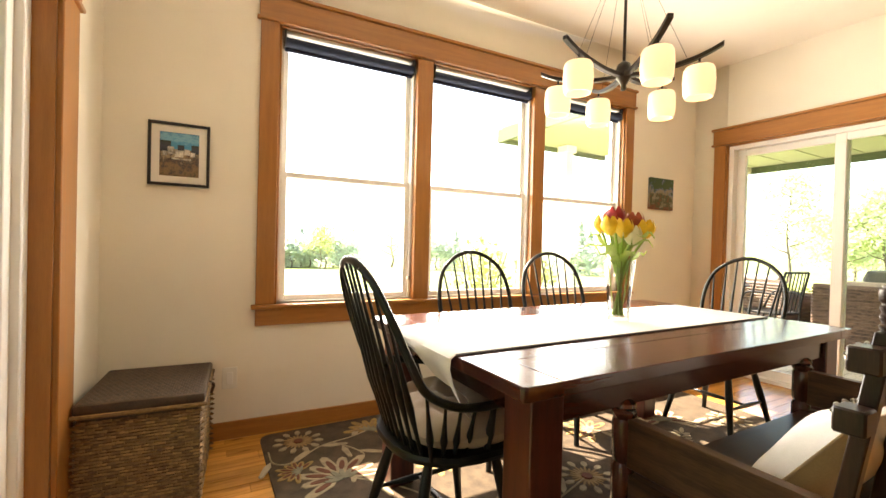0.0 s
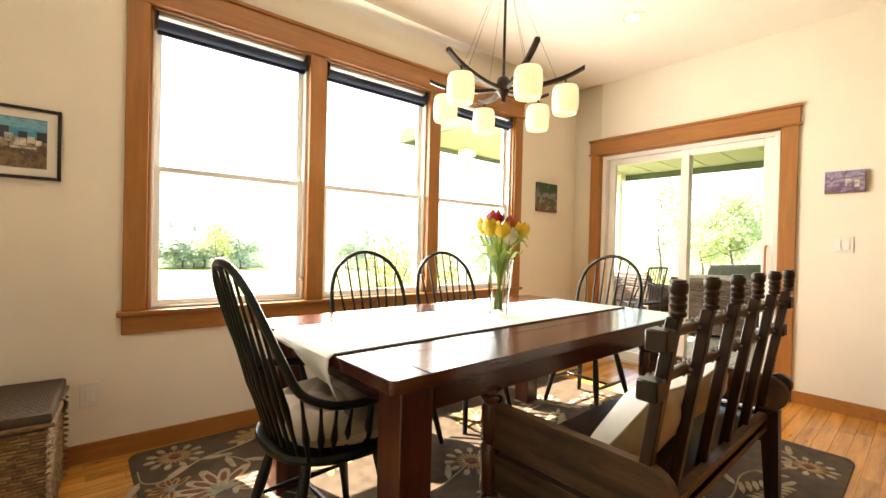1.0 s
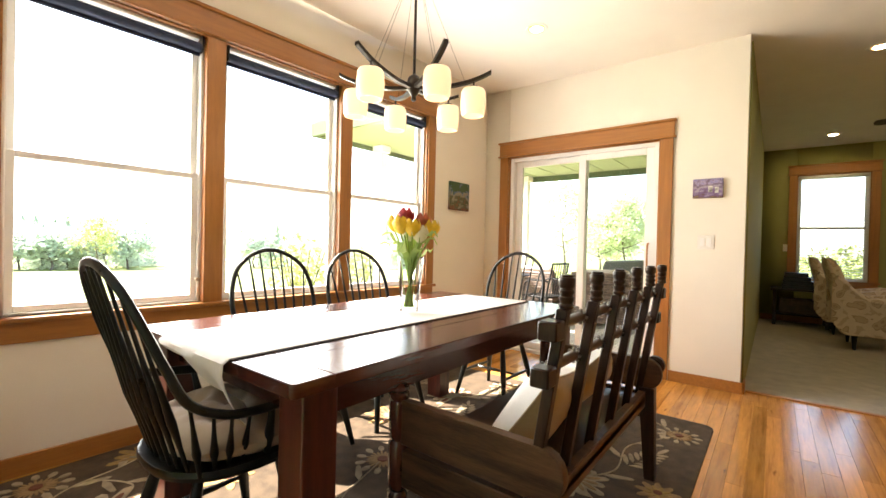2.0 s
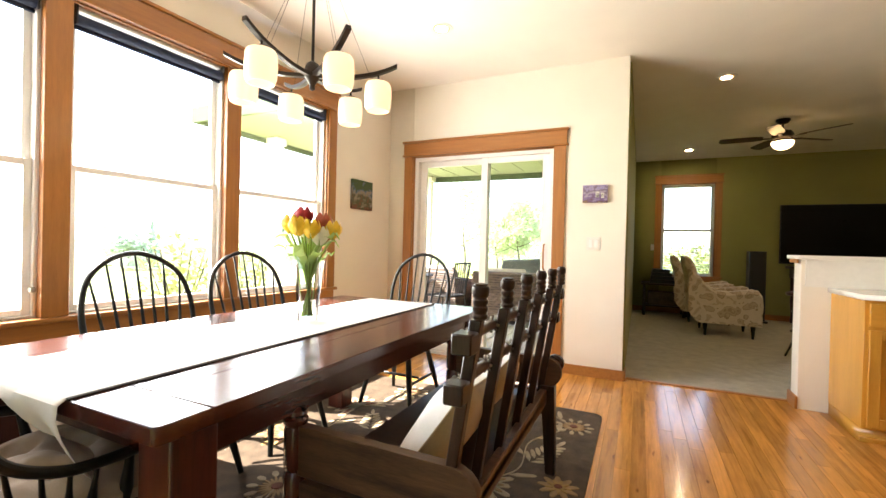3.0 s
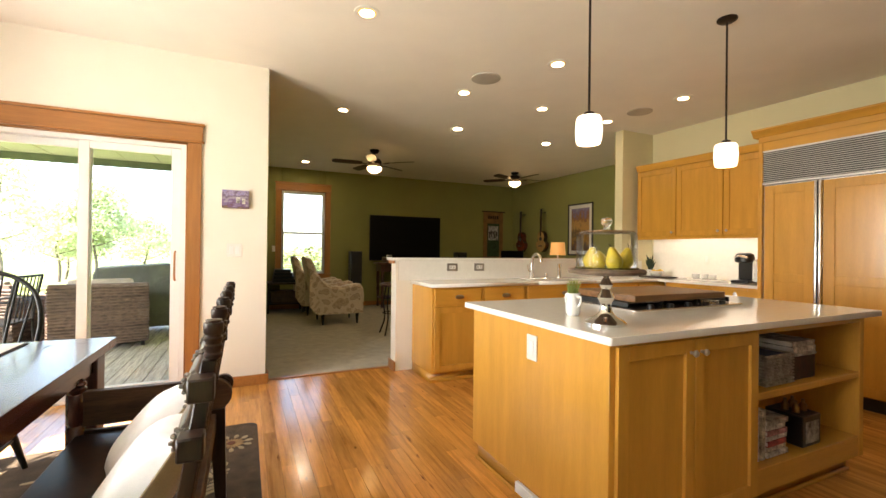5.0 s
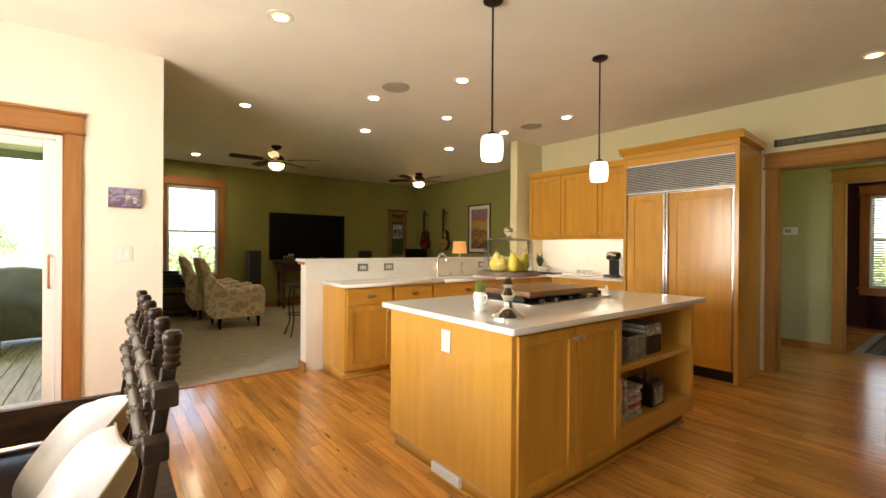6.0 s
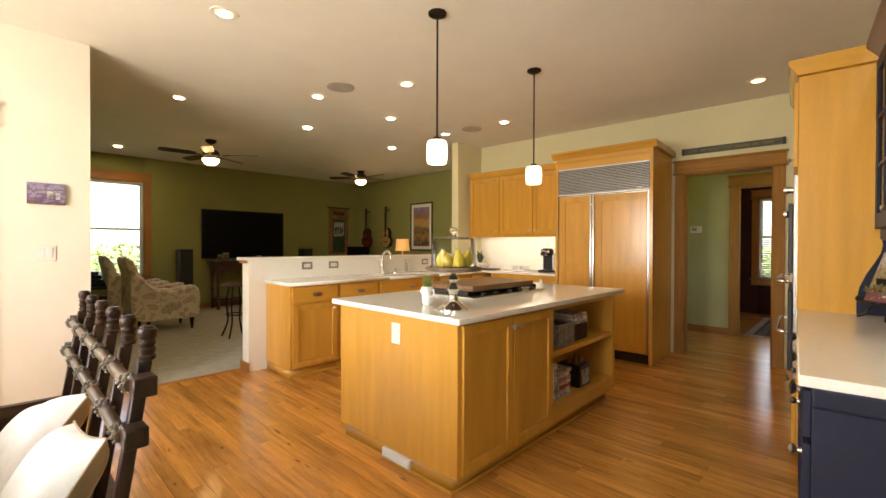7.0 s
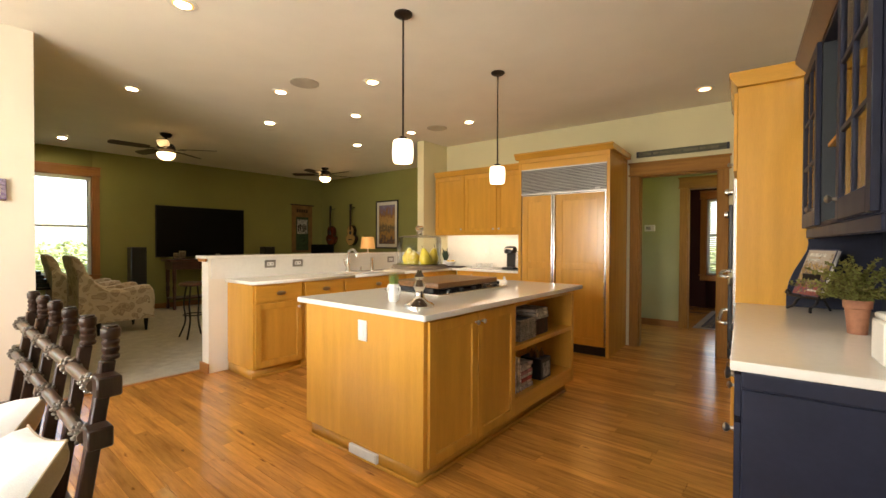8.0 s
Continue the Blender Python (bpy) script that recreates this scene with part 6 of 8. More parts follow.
for y in (-1.49, -1.815, -3.25, -3.6):
    e = thing("outlet_plate", "pewter outlet plate set sideways in the backsplash", "outlet", pose(4.192, y, 1.03, 0, 0, -90), "backsplash outlets")
    part("plate", box(B(), -0.062, 0.062, -0.006, 0, -0.04, 0.04, 0.003), PLATEM, e)
    part("insert", box(B(), -0.036, 0.036, -0.009, -0.006, -0.018, 0.018, 0.001), WHITE, e)
    for s in (-1, 1):
        part("socket", box(B(), s * 0.018 - 0.004, s * 0.018 + 0.004, -0.0095, -0.009, -0.008, 0.008), EDGE, e)

# kitchen wall: base cabinets, counter, uppers
kw = thing("base_cabinet", "honey wood base cabinets under the coffee counter", "cabinet", KIT)
part("body", box(B(), 0.075, 1.12, 0.005, 0.58, 0.085, 0.868, 0.002), MAPLE, kw)
part("plinth", box(B(), 0.075, 1.12, 0.01, 0.54, 0, 0.084), MAPLEX, kw)
for u0, u1 in ((0.09, 0.6), (0.6, 1.11)):
    shaker(kw, 1, 0.58, u0, u1, 0.705, 0.85, 1, name="drawer_front", knob=((u0 + u1) / 2, 0.78), bin_pull=True)
    shaker(kw, 1, 0.58, u0, u1, 0.10, 0.69, 1, knob=(u1 - 0.05, 0.63))
solid("wall_counter", box(B(), 0.072, 1.70, 0.004, 0.615, 0.869, 0.8995, 0.003), QUARTZ, "white quartz counter along the kitchen wall", "worktop", at=KIT)
solid("wall_backsplash", box(B(), 0.072, 1.695, 0.0, 0.012, 0.90, 1.40), QUARTZ, "white quartz backsplash panel", "backsplash", S, KIT)
for k in range(3):
    u0, u1 = 0.075 + 0.54 * k, 0.615 + 0.54 * k
    up = thing("wall_cabinet", "honey wood wall cabinet with a framed door", "cabinet", KIT, "kitchen wall cabinets")
    part("body", box(B(), u0 + 0.0005, u1 - 0.0005, 0.004, 0.335, 1.405, 2.26, 0.002), MAPLE, up)
    shaker(up, 1, 0.335, u0 + 0.004, u1 - 0.004, 1.415, 2.245, 1, knob=(u0 + 0.045 if k != 1 else u0 + 0.045, 1.46) if k else (u1 - 0.045, 1.46))
    part("light_rail", box(B(), u0 + 0.0005, u1 - 0.0005, 0.30, 0.34, 1.375, 1.4045, 0.002), MAPLEX, up)
    part("crown", prism(B(), [(0.335, 2.261), (0.352, 2.261), (0.375, 2.30), (0.385, 2.325), (0.385, 2.335), (0.0, 2.335), (0.0, 2.261)], 0, u0 + 0.0005, u1 - 0.0005), MAPLEX, up)
tb = thing("under_cabinet_light", "lit warm strip light under the wall cabinets", "light", KIT @ pose(0.88, 0.2, 1.392))
part("housing", box(B(), -0.7, 0.7, -0.02, 0.02, 0.0, 0.0125), WHITEP, tb)
part("tube", box(B(), -0.68, 0.68, -0.012, 0.012, -0.008, 0.0), UCL, tb)

# refrigerator in its wood surround
fr = thing("refrigerator", "built-in refrigerator with honey wood panels and a steel grille", "refrigerator", KIT)
FX0, FX1, FF = -1.012, 0.055, 0.795
for u0, u1 in ((FX0 - 0.012, FX0 + 0.022), (FX1 - 0.022, FX1 + 0.012)):
    part("side_panel", box(B(), u0, u1, 0.004, FF - 0.01, 0, 2.235, 0.002), MAPLE, fr)
part("carcass", box(B(), FX0 + 0.022, FX1 - 0.022, 0.004, FF - 0.05, 0.1, 2.235), STEEL, fr)
part("top_panel", box(B(), FX0 - 0.012, FX1 + 0.012, 0.004, FF - 0.008, 2.2355, 2.287, 0.002), MAPLEX, fr)
part("top_rail", box(B(), FX0 + 0.022, FX1 - 0.022, FF - 0.05, FF - 0.012, 2.155, 2.235, 0.002), MAPLEX, fr)
cp = [(FF - 0.02, 2.2875), (FF + 0.0, 2.2875), (FF + 0.012, 2.305), (FF + 0.038, 2.338), (FF + 0.042, 2.34), (FF + 0.042, 2.355), (0.004, 2.355), (0.004, 2.2875)]
part("crown", prism(B(), cp, 0, FX0 - 0.052, FX1 + 0.052), MAPLEX, fr)
part("toe_kick", box(B(), FX0 + 0.022, FX1 - 0.022, FF - 0.12, FF - 0.06, 0, 0.1), BLACK, fr)
g = part("grille", box(B(), FX0 + 0.024, FX1 - 0.024, FF - 0.05, FF - 0.03, 1.845, 2.155), NAVYIN, fr, "louvred steel grille")
bm = box(B(), FX0 + 0.024, FX1 - 0.024, FF - 0.03, FF - 0.008, 2.14, 2.155, 0.002)
box(bm, FX0 + 0.024, FX1 - 0.024, FF - 0.03, FF - 0.008, 1.845, 1.86, 0.002)
part("grille_frame", bm, GRILLE, g)
lv = None
for k in range(16):
    z = 1.870 + k * 0.0172
    if lv is None:
        lv = part("louvre", prism(B(), [(FF - 0.029, 0.005), (FF - 0.016, 0.004), (FF - 0.010, -0.001), (FF - 0.010, -0.004), (FF - 0.029, -0.003)], 0, FX0 + 0.026, FX1 - 0.026), GRILLE, g, at=pose(0, 0, z))
    else:
        o = new("louvre", lv.data)
        o.parent, o.matrix_basis = g, pose(0, 0, z)
part("badge", box(B(), FX0 + 0.09, FX0 + 0.15, FF - 0.0085, FF - 0.006, 1.875, 1.888), WHITE, g, "small white badge bars")
SPL = -0.395
for u0, u1 in ((FX0 + 0.045, SPL - 0.025), (SPL + 0.03, FX1 - 0.045)):
    d = part("door", box(B(), u0 - 0.012, u1 + 0.012, FF - 0.05, FF - 0.02, 0.105, 1.838, 0.002), STEEL, fr)
    st = 0.075
    for z0, z1 in ((0.115, 1.828),):
        bm = box(B(), u0, u0 + st, FF - 0.02, FF, z0, z1, 0.002)
        box(bm, u1 - st, u1, FF - 0.02, FF, z0, z1, 0.002)
        for za, zb in ((z0, z0 + st), (0.96, 0.96 + st), (z1 - st, z1)):
            box(bm, u0 + st, u1 - st, FF - 0.02, FF, za, zb, 0.002)
        part("wood_frame", bm, MAPLE, d)
        part("wood_panel", box(box(B(), u0 + st, u1 - st, FF - 0.02, FF - 0.009, z0 + st, 0.96), u0 + st, u1 - st, FF - 0.02, FF - 0.009, 0.96 + st, z1 - st), MAPLE, d)
for u in (SPL - 0.01, SPL + 0.018):
    part("handle", box(B(), u - 0.011, u + 0.011, FF - 0.02, FF + 0.03, 0.12, 1.835, 0.008, 2), STEEL, fr, "full-height steel handle")

# sign over the hall doorway (its small letters are bars)
sg = thing("wall_sign", "long weathered olive-brown wooden sign above the hall doorway", "sign", KIT @ pose(-1.60, 0, 2.335))
part("board", box(B(), -0.47, 0.47, 0, 0.02, -0.035, 0.035, 0.003), mat("olive_brown_wood", (0.10, 0.095, 0.05), 0.6, vary=0.4, scale=5, stretch=(1, 8, 8), bump=0.2), sg)
part("end_block", box(B(), -0.4705, -0.445, 0, 0.024, -0.036, 0.036, 0.002), BLACK, sg)
part("end_block", box(B(), 0.445, 0.4705, 0, 0.024, -0.036, 0.036, 0.002), BLACK, sg)
SGB = mat("faded_sign_letters", (0.15, 0.135, 0.075), 0.6, vary=0.3)
u = -0.40
for w in (0.09, 0.05, 0.12, 0.07, 0.14, 0.05, 0.10):
    part("letter_bar", box(B(), -u - w, -u, 0.02, 0.0215, -0.014, 0.014), SGB, sg)
    u += w + 0.025
th = thing("thermostat", "white thermostat on the sage hall wall", "thermostat", pose(1.60, -6.31, 1.50, 0, 0, 180))
part("case", box(B(), -0.075, 0.075, -0.025, 0, -0.048, 0.048, 0.006, 2), WHITEP, th)
part("display", box(B(), -0.05, 0.015, -0.027, -0.025, -0.022, 0.025), COV[2], th)
hr = thing("hall_rug", "grey and cream patterned runner on the study floor", "rug", pose(0.72, -7.45, 0))
part("field", box(B(), -0.31, 0.31, -1.05, 1.0, 0, 0.008, 0.002), mat("cream_runner_border", (0.36, 0.31, 0.23), 0.95, vary=0.15, fine=300, bump=0.6), hr)
part("pattern_field", box(B(), -0.22, 0.22, -0.95, 0.9, 0.008, 0.010), mat("charcoal_runner", (0.05, 0.05, 0.055), 0.95, vary=0.3, fine=300, bump=0.6), hr)
for k in range(26):
    for s in (-1, 0, 1):
        petal_bm = B()
        petal(petal_bm, s * 0.13, -0.9 + k * 0.068, 0.8 + (k + s) % 2 * 1.4, 0.07, 0.04, 0.0125)
        for v in petal_bm.verts:
            v.co.z = max(0.0095, v.co.z - 0.0005)
        part("motif", petal_bm, RUGCREAM, hr)

# things on the wall counter
cm = thing("coffee_maker", "black and steel single-cup coffee maker on the counter", "coffee maker", KIT @ pose(0.42, 0.27, 0.9))
part("base", box(B(), -0.085, 0.085, -0.13, 0.13, 0, 0.03, 0.008, 2), BLACK, cm)
part("column", box(B(), -0.08, 0.08, -0.13, 0.0, 0.03, 0.25, 0.012, 2), BLACK, cm)
part("head", lathe(B(), [(0.07, 0.215), (0.088, 0.225), (0.09, 0.27), (0.078, 0.305), (0.05, 0.32), (0.005, 0.322)], (0, 0.03, 0), 24), BLACK, cm)
part("handle", tube(B(), smooth_path([(-0.06, 0.1, 0.27), (0, 0.135, 0.285), (0.06, 0.1, 0.27)], 5), 0.011, 8), STEEL, cm)
part("tank", box(B(), -0.135, -0.086, -0.11, 0.06, 0.02, 0.25, 0.01, 2), CLEAR, cm)
tr = thing("tray", "white tray on the counter", "tray", KIT @ pose(0.85, 0.27, 0.9))
part("plate", box(B(), -0.16, 0.16, -0.09, 0.09, 0, 0.012, 0.005, 2), CER, tr)
for x in (-0.085, 0.01, 0.10):
    cu2 = thing("cup", "small white ceramic cup on the tray", "cup", KIT @ pose(0.85 + x, 0.27, 0.9125), "cups on the tray")
    part("body", lathe(B(), [(0.022, 0), (0.036, 0.01), (0.039, 0.055), (0.036, 0.055), (0.031, 0.012), (0.003, 0.008)], seg=20), CER, cu2)
    part("handle", tube(B(), smooth_path([(0.037, 0, 0.045), (0.056, 0, 0.04), (0.05, 0, 0.018), (0.034, 0, 0.015)], 4), 0.004, 6), CER, cu2)
bt = thing("serving_board", "dark wooden serving board on the counter", "board", KIT @ pose(1.38, 0.36, 0.9))
part("slab", box(B(), -0.19, 0.19, -0.11, 0.11, 0, 0.018, 0.006, 2), WALNUT, bt)
bo = thing("fruit_bowl", "white bowl of yellow fruit on the dark board", "bowl", KIT @ pose(1.40, 0.36, 0.9185))
part("bowl", lathe(B(), [(0.035, 0), (0.05, 0.006), (0.08, 0.05), (0.085, 0.065), (0.08, 0.065), (0.045, 0.012), (0.003, 0.01)], seg=24), CER, bo)
for k in range(5):
    lm = thing("lemon", "yellow lemon in the white bowl", "lemon", KIT @ pose(1.40 + 0.04 * math.cos(k * 1.3), 0.36 + 0.04 * math.sin(k * 1.3), 0.966 + 0.012 * (k % 2), 90, 0, 40 * k), "lemons in the bowl")
    part("fruit", lathe(B(), [(0.004, -0.037), (0.012, -0.032), (0.026, -0.012), (0.026, 0.012), (0.012, 0.032), (0.004, 0.037)], seg=14), YEL, lm)
sp = thing("potted_succulent", "dark leafy plant in a glass pot on the counter", "plant", KIT @ pose(1.60, 0.20, 0.9))
part("pot", lathe(B(), [(0.035, 0), (0.045, 0.01), (0.05, 0.09), (0.046, 0.09), (0.04, 0.012), (0.003, 0.01)], seg=20), CER, sp)
DKLEAF = mat("dark_leaf", (0.02, 0.045, 0.018), 0.5, vary=0.3, scale=20)
for k in range(9):
    a, h = k * 0.9, 0.12 + 0.09 * ((k * 5) % 4) / 3
    x, y = 0.03 * math.cos(a), 0.03 * math.sin(a)
    part("leaf", tube(B(), [(x * 0.4, y * 0.4, 0.07), (x, y, 0.07 + h * 0.6), (x * 2.0, y * 2.0, 0.07 + h)], [0.006, 0.014, 0.003], 6, 0.4), DKLEAF, sp)
for x in (0.98, 0.40):
    plate(KIT @ pose(x, 0.012, 1.14, 0, 0, 180), "white switch in the quartz backsplash", 0.075, 0.115, 1)

# pendants over the island
pd = thing("pendant_light", "lit cream glass pendant lamp on a bronze rod", "pendant lamp", pose(1.962, -1.226, H), "pendants over the island")
part("canopy", lathe(B(), [(0.062, 0), (0.062, -0.01), (0.045, -0.022), (0.012, -0.028)], seg=24), BRONZE, pd)
part("rod", tube(B(), [(0, 0, -0.02), (0, 0, -0.84)], 0.0065, 10), BRONZE, pd)
part("socket_cap", lathe(B(), [(0.009, -0.825), (0.028, -0.835), (0.034, -0.852)], seg=18), BRONZE, pd)
part("shade", lathe(B(), [(0.034, -0.851), (0.060, -0.857), (0.068, -0.872), (0.072, -0.93), (0.069, -0.985), (0.062, -1.008), (0.058, -1.008), (0.065, -0.985), (0.067, -0.93), (0.063, -0.876), (0.03, -0.858)], seg=26), SHADEW, pd, "glowing cream glass shade")
copy_thing(pd, pose(1.99, -2.478, H))

# tall oven cabinet and the navy run
ov = thing("oven_cabinet", "tall honey wood cabinet with a steel wall oven", "cabinet", HUT)
OY0, OY1 = -2.42, -1.575
part("body", box(B(), -0.635, 0.0, OY0, OY1, 0.1, 2.20, 0.003), MAPLE, ov)
part("plinth", box(B(), -0.635, -0.06, OY0, OY1, 0, 0.099), MAPLEX, ov)
cp = [(-0.02, 2.201), (0.005, 2.201), (0.025, 2.235), (0.045, 2.265), (0.045, 2.29), (-0.635, 2.29), (-0.635, 2.201)]
part("crown", prism(B(), cp, 1, OY0, OY1 + 0.03), MAPLEX, ov)
shaker(ov, 0, 0.0, OY0 + 0.01, OY1 - 0.02, 1.70, 2.18, 1, knob=(OY1 - 0.07, 1.75))
o = part("oven", box(B(), -0.02, 0.018, OY0 + 0.03, OY1 - 0.03, 0.50, 1.66, 0.004), STEEL, ov, "stainless double oven front")
for z0, z1 in ((0.54, 1.0), (1.10, 1.50)):
    part("oven_door", box(B(), 0.018, 0.040, OY0 + 0.04, OY1 - 0.04, z0, z1, 0.004), BLACK, o)
for z in (0.755, 1.05):
    part("handle", tube(B(), smooth_path([(0.035, OY0 + 0.09, z), (0.085, OY0 + 0.12, z), (0.09, (OY0 + OY1) / 2, z), (0.085, OY1 - 0.12, z), (0.035, OY1 - 0.09, z)], 6), 0.012, 10), STEEL, o)
for z in (1.44, 1.58):
    part("control_knob", lathe(B(), [(0.017, 0), (0.017, 0.02), (0.022, 0.03), (0.018, 0.045), (0.003, 0.047)], seg=16, m=pose(0.018, OY1 - 0.09, z, 0, 90, 0)), STEEL, o)
shaker(ov, 0, 0.0, OY0 + 0.01, OY1 - 0.02, 0.11, 0.48, 1, name="drawer_front", knob=((OY0 + OY1) / 2, 0.41), bin_pull=True)

nv = thing("base_cabinet", "navy painted base cabinet under the white counter", "cabinet", HUT)
part("body", box(B(), -0.635, -0.03, -1.57, -0.02, 0.1, 0.868, 0.002), NAVY, nv)
part("plinth", box(B(), -0.635, -0.09, -1.57, -0.05, 0, 0.099), NAVY, nv)
part("end_trim", box(B(), -0.635, -0.028, -0.02, -0.008, 0.815, 0.868, 0.006, 2), NAVY, nv)
part("end_panel", box(B(), -0.635, -0.032, -0.02, -0.012, 0.0, 0.812, 0.002), NAVY, nv)
for k in range(3):
    y1 = -0.03 - k * 0.513
    shaker(nv, 0, -0.03, y1 - 0.513, y1, 0.72, 0.855, 1, NAVY, NAVY, "drawer_front", (y1 - 0.256, 0.79), True)
    shaker(nv, 0, -0.03, y1 - 0.513, y1, 0.11, 0.705, 1, NAVY, NAVY, knob=(y1 - 0.06, 0.66))
solid("hutch_counter", box(B(), -0.638, 0.0, -1.573, 0.0, 0.869, 0.90, 0.003), QUARTZ, "white quartz counter on the navy cabinet", "worktop", at=HUT)
UX = -0.325
un = thing("glazed_cabinet", "navy wall cabinet with small-paned doors, the middle bay open", "cabinet", HUT)
bm = box(B(), -0.637, -0.625, -1.57, -0.005, 1.34, 2.2)
part("back", bm, NAVYIN, un)
for y in (-1.57, -1.06, -0.54, -0.023):
    part("upright", box(B(), -0.625, UX, y, y + 0.018, 1.34, 2.2, 0.001), NAVYIN if -1.2 < y < -0.5 else NAVY, un)
part("bottom", box(B(), -0.625, UX, -1.552, -0.023, 1.34, 1.36), NAVY, un)
part("top", box(B(), -0.625, UX, -1.552, -0.023, 2.182, 2.2), NAVY, un)
for y0, y1 in ((-1.552, -1.06), (-1.042, -0.54), (-0.522, -0.023)):
    part("shelf", box(B(), -0.625, UX - 0.02, y0 + 0.001, y1 - 0.001, 1.70, 1.718, 0.002), MAPLEX, un, "honey wood shelf")
part("light_rail", box(B(), UX - 0.03, UX, -1.57, -0.005, 1.29, 1.339, 0.004), NAVY, un)
part("crown", prism(B(), [(UX - 0.02, 2.201), (UX + 0.005, 2.201), (UX + 0.03, 2.235), (UX + 0.06, 2.27), (UX + 0.06, 2.30), (-0.637, 2.30), (-0.637, 2.201)], 1, -1.572, -0.0), mat("brown_crown", (0.11, 0.055, 0.028), 0.4, vary=0.2, scale=4, bump=0.05), un)
part("back_panel", box(B(), -0.637, -0.628, -1.551, -0.024, 0.902, 1.339), NAVYIN, un)
BRP = [(-0.637, 0.902), (-0.637, 1.338), (-0.358, 1.338), (-0.358, 1.287), (-0.332, 1.287), (-0.335, 1.26), (-0.328, 1.22), (-0.305, 1.17), (-0.275, 1.11), (-0.25, 1.04), (-0.24, 0.97), (-0.24, 0.902)]
for y in (-1.57,):
    part("side_bracket", prism(B(), BRP, 1, y, y + 0.018), NAVY, un, "curved navy side bracket reaching the counter")
for k in range(24):
    part("shelf_pin_hole", lathe(B(), [(0.0035, 0), (0.003, 0.0012)], seg=8, m=pose(-0.40, -1.042 + 0.0, 1.40 + 0.032 * k, -90)), BLACK, un)


def glazed_door(y0, y1, swing=0.0, hinge=None):
    hy = y0 if hinge == "far" else y1
    at = pose(UX + 0.001, hy, 0, 0, 0, swing)
    y0, y1 = y0 - hy, y1 - hy
    st = 0.058
    bm = box(B(), 0, 0.02, y0 + 0.002, y0 + st, 1.345, 2.195, 0.002)
    box(bm, 0, 0.02, y1 - st, y1 - 0.002, 1.345, 2.195, 0.002)
    box(bm, 0, 0.02, y0 + st, y1 - st, 1.345, 1.345 + 0.075, 0.002)
    box(bm, 0, 0.02, y0 + st, y1 - st, 2.195 - st, 2.195, 0.002)
    d = part("glazed_door", bm, NAVY, un, at=at)
    ym = (y0 + y1) / 2
    part("glazing_bar", box(B(), 0.002, 0.018, ym - 0.009, ym + 0.009, 1.42, 2.195 - st, 0.002), NAVY, d)
    for z in (1.66, 1.90):
        part("glazing_bar", box(B(), 0.0025, 0.0175, y0 + st, y1 - st, z - 0.009, z + 0.009, 0.002), NAVY, d)
    p = part("pane", box(B(), 0.008, 0.011, y0 + st, y1 - st, 1.42, 2.195 - st), PANE, d)
    ky = y1 - 0.03 if hinge == "far" else y0 + 0.03
    part("knob", lathe(B(), [(0.006, 0), (0.0055, 0.012), (0.013, 0.02), (0.015, 0.026), (0.010, 0.032), (0.002, 0.034)], seg=14, m=pose(0.02, ky, 1.42, 0, 90, 0)), PEWTER, d)


glazed_door(-1.56, -1.055, 0, "far")
glazed_door(-0.53, -0.012, 0, "near")
ul = thing("under_cabinet_light", "lit strip light under the navy cabinet", "light", HUT @ pose(-0.48, -0.35, 1.338))
part("housing", box(B(), -0.03, 0.03, -0.2, 0.2, -0.014, 0.0), WHITEP, ul)
part("tube", box(B(), -0.015, 0.015, -0.19, 0.19, -0.021, -0.014), UCL, ul)

# cookbook on an iron easel, potted herb, canister
ez = thing("book_easel", "black cast-iron easel standing on the white counter", "easel", pose(-0.175, -2.12, 0.9, 0, 0, 124))
IRON = mat("cast_iron", (0.02, 0.018, 0.018), 0.55, 0.5, vary=0.3, scale=30, bump=0.2)
for s in (-1, 1):
    part("leg", tube(B(), smooth_path([(s * 0.05, 0.0, 0.075), (s * 0.07, -0.02, 0.05), (s * 0.06, -0.04, 0.025), (s * 0.085, -0.06, 0.008)], 5), 0.007, 8), IRON, ez)
    part("ledge_scroll", tube(B(), smooth_path([(s * 0.02, -0.03, 0.078), (s * 0.09, -0.03, 0.08), (s * 0.12, -0.03, 0.1), (s * 0.135, -0.03, 0.085)], 5), 0.0075, 8), IRON, ez)
part("ledge", box(B(), -0.11, 0.11, -0.045, -0.005, 0.072, 0.08, 0.003), IRON, ez)
part("back", box(B(), -0.06, 0.06, 0.0, 0.008, 0.078, 0.2, 0.003), IRON, ez)
part("rear_leg", tube(B(), [(0, 0.008, 0.17), (0, 0.10, 0.006)], 0.006, 8), IRON, ez)
cb = thing("cookbook", "colourful cookbook leaning on the iron easel", "book", ez.matrix_basis @ pose(0, -0.03, 0.0815, -20))
cov = art_mat("cookbook_print", ((0.03, 0.03, 0.04), (0.30, 0.06, 0.04), (0.05, 0.05, 0.08), (0.45, 0.30, 0.10), (0.08, 0.12, 0.04), (0.40, 0.34, 0.28), (0.03, 0.03, 0.05)), scale=7.0, amp=1.8)
part("cover", box(box(box(B(), -0.095, 0.095, 0, 0.003, 0, 0.265), -0.095, 0.095, 0.02, 0.023, 0, 0.265), -0.095, -0.092, 0.003, 0.02, 0, 0.265), paint("cover_navy", (0.05, 0.05, 0.10)), cb)
part("pages", box(B(), -0.091, 0.092, 0.003, 0.02, 0.004, 0.261), LINEN, cb)
part("photo_area", box(B(), -0.089, 0.089, -0.0015, -0.0003, 0.008, 0.257), cov, cb)
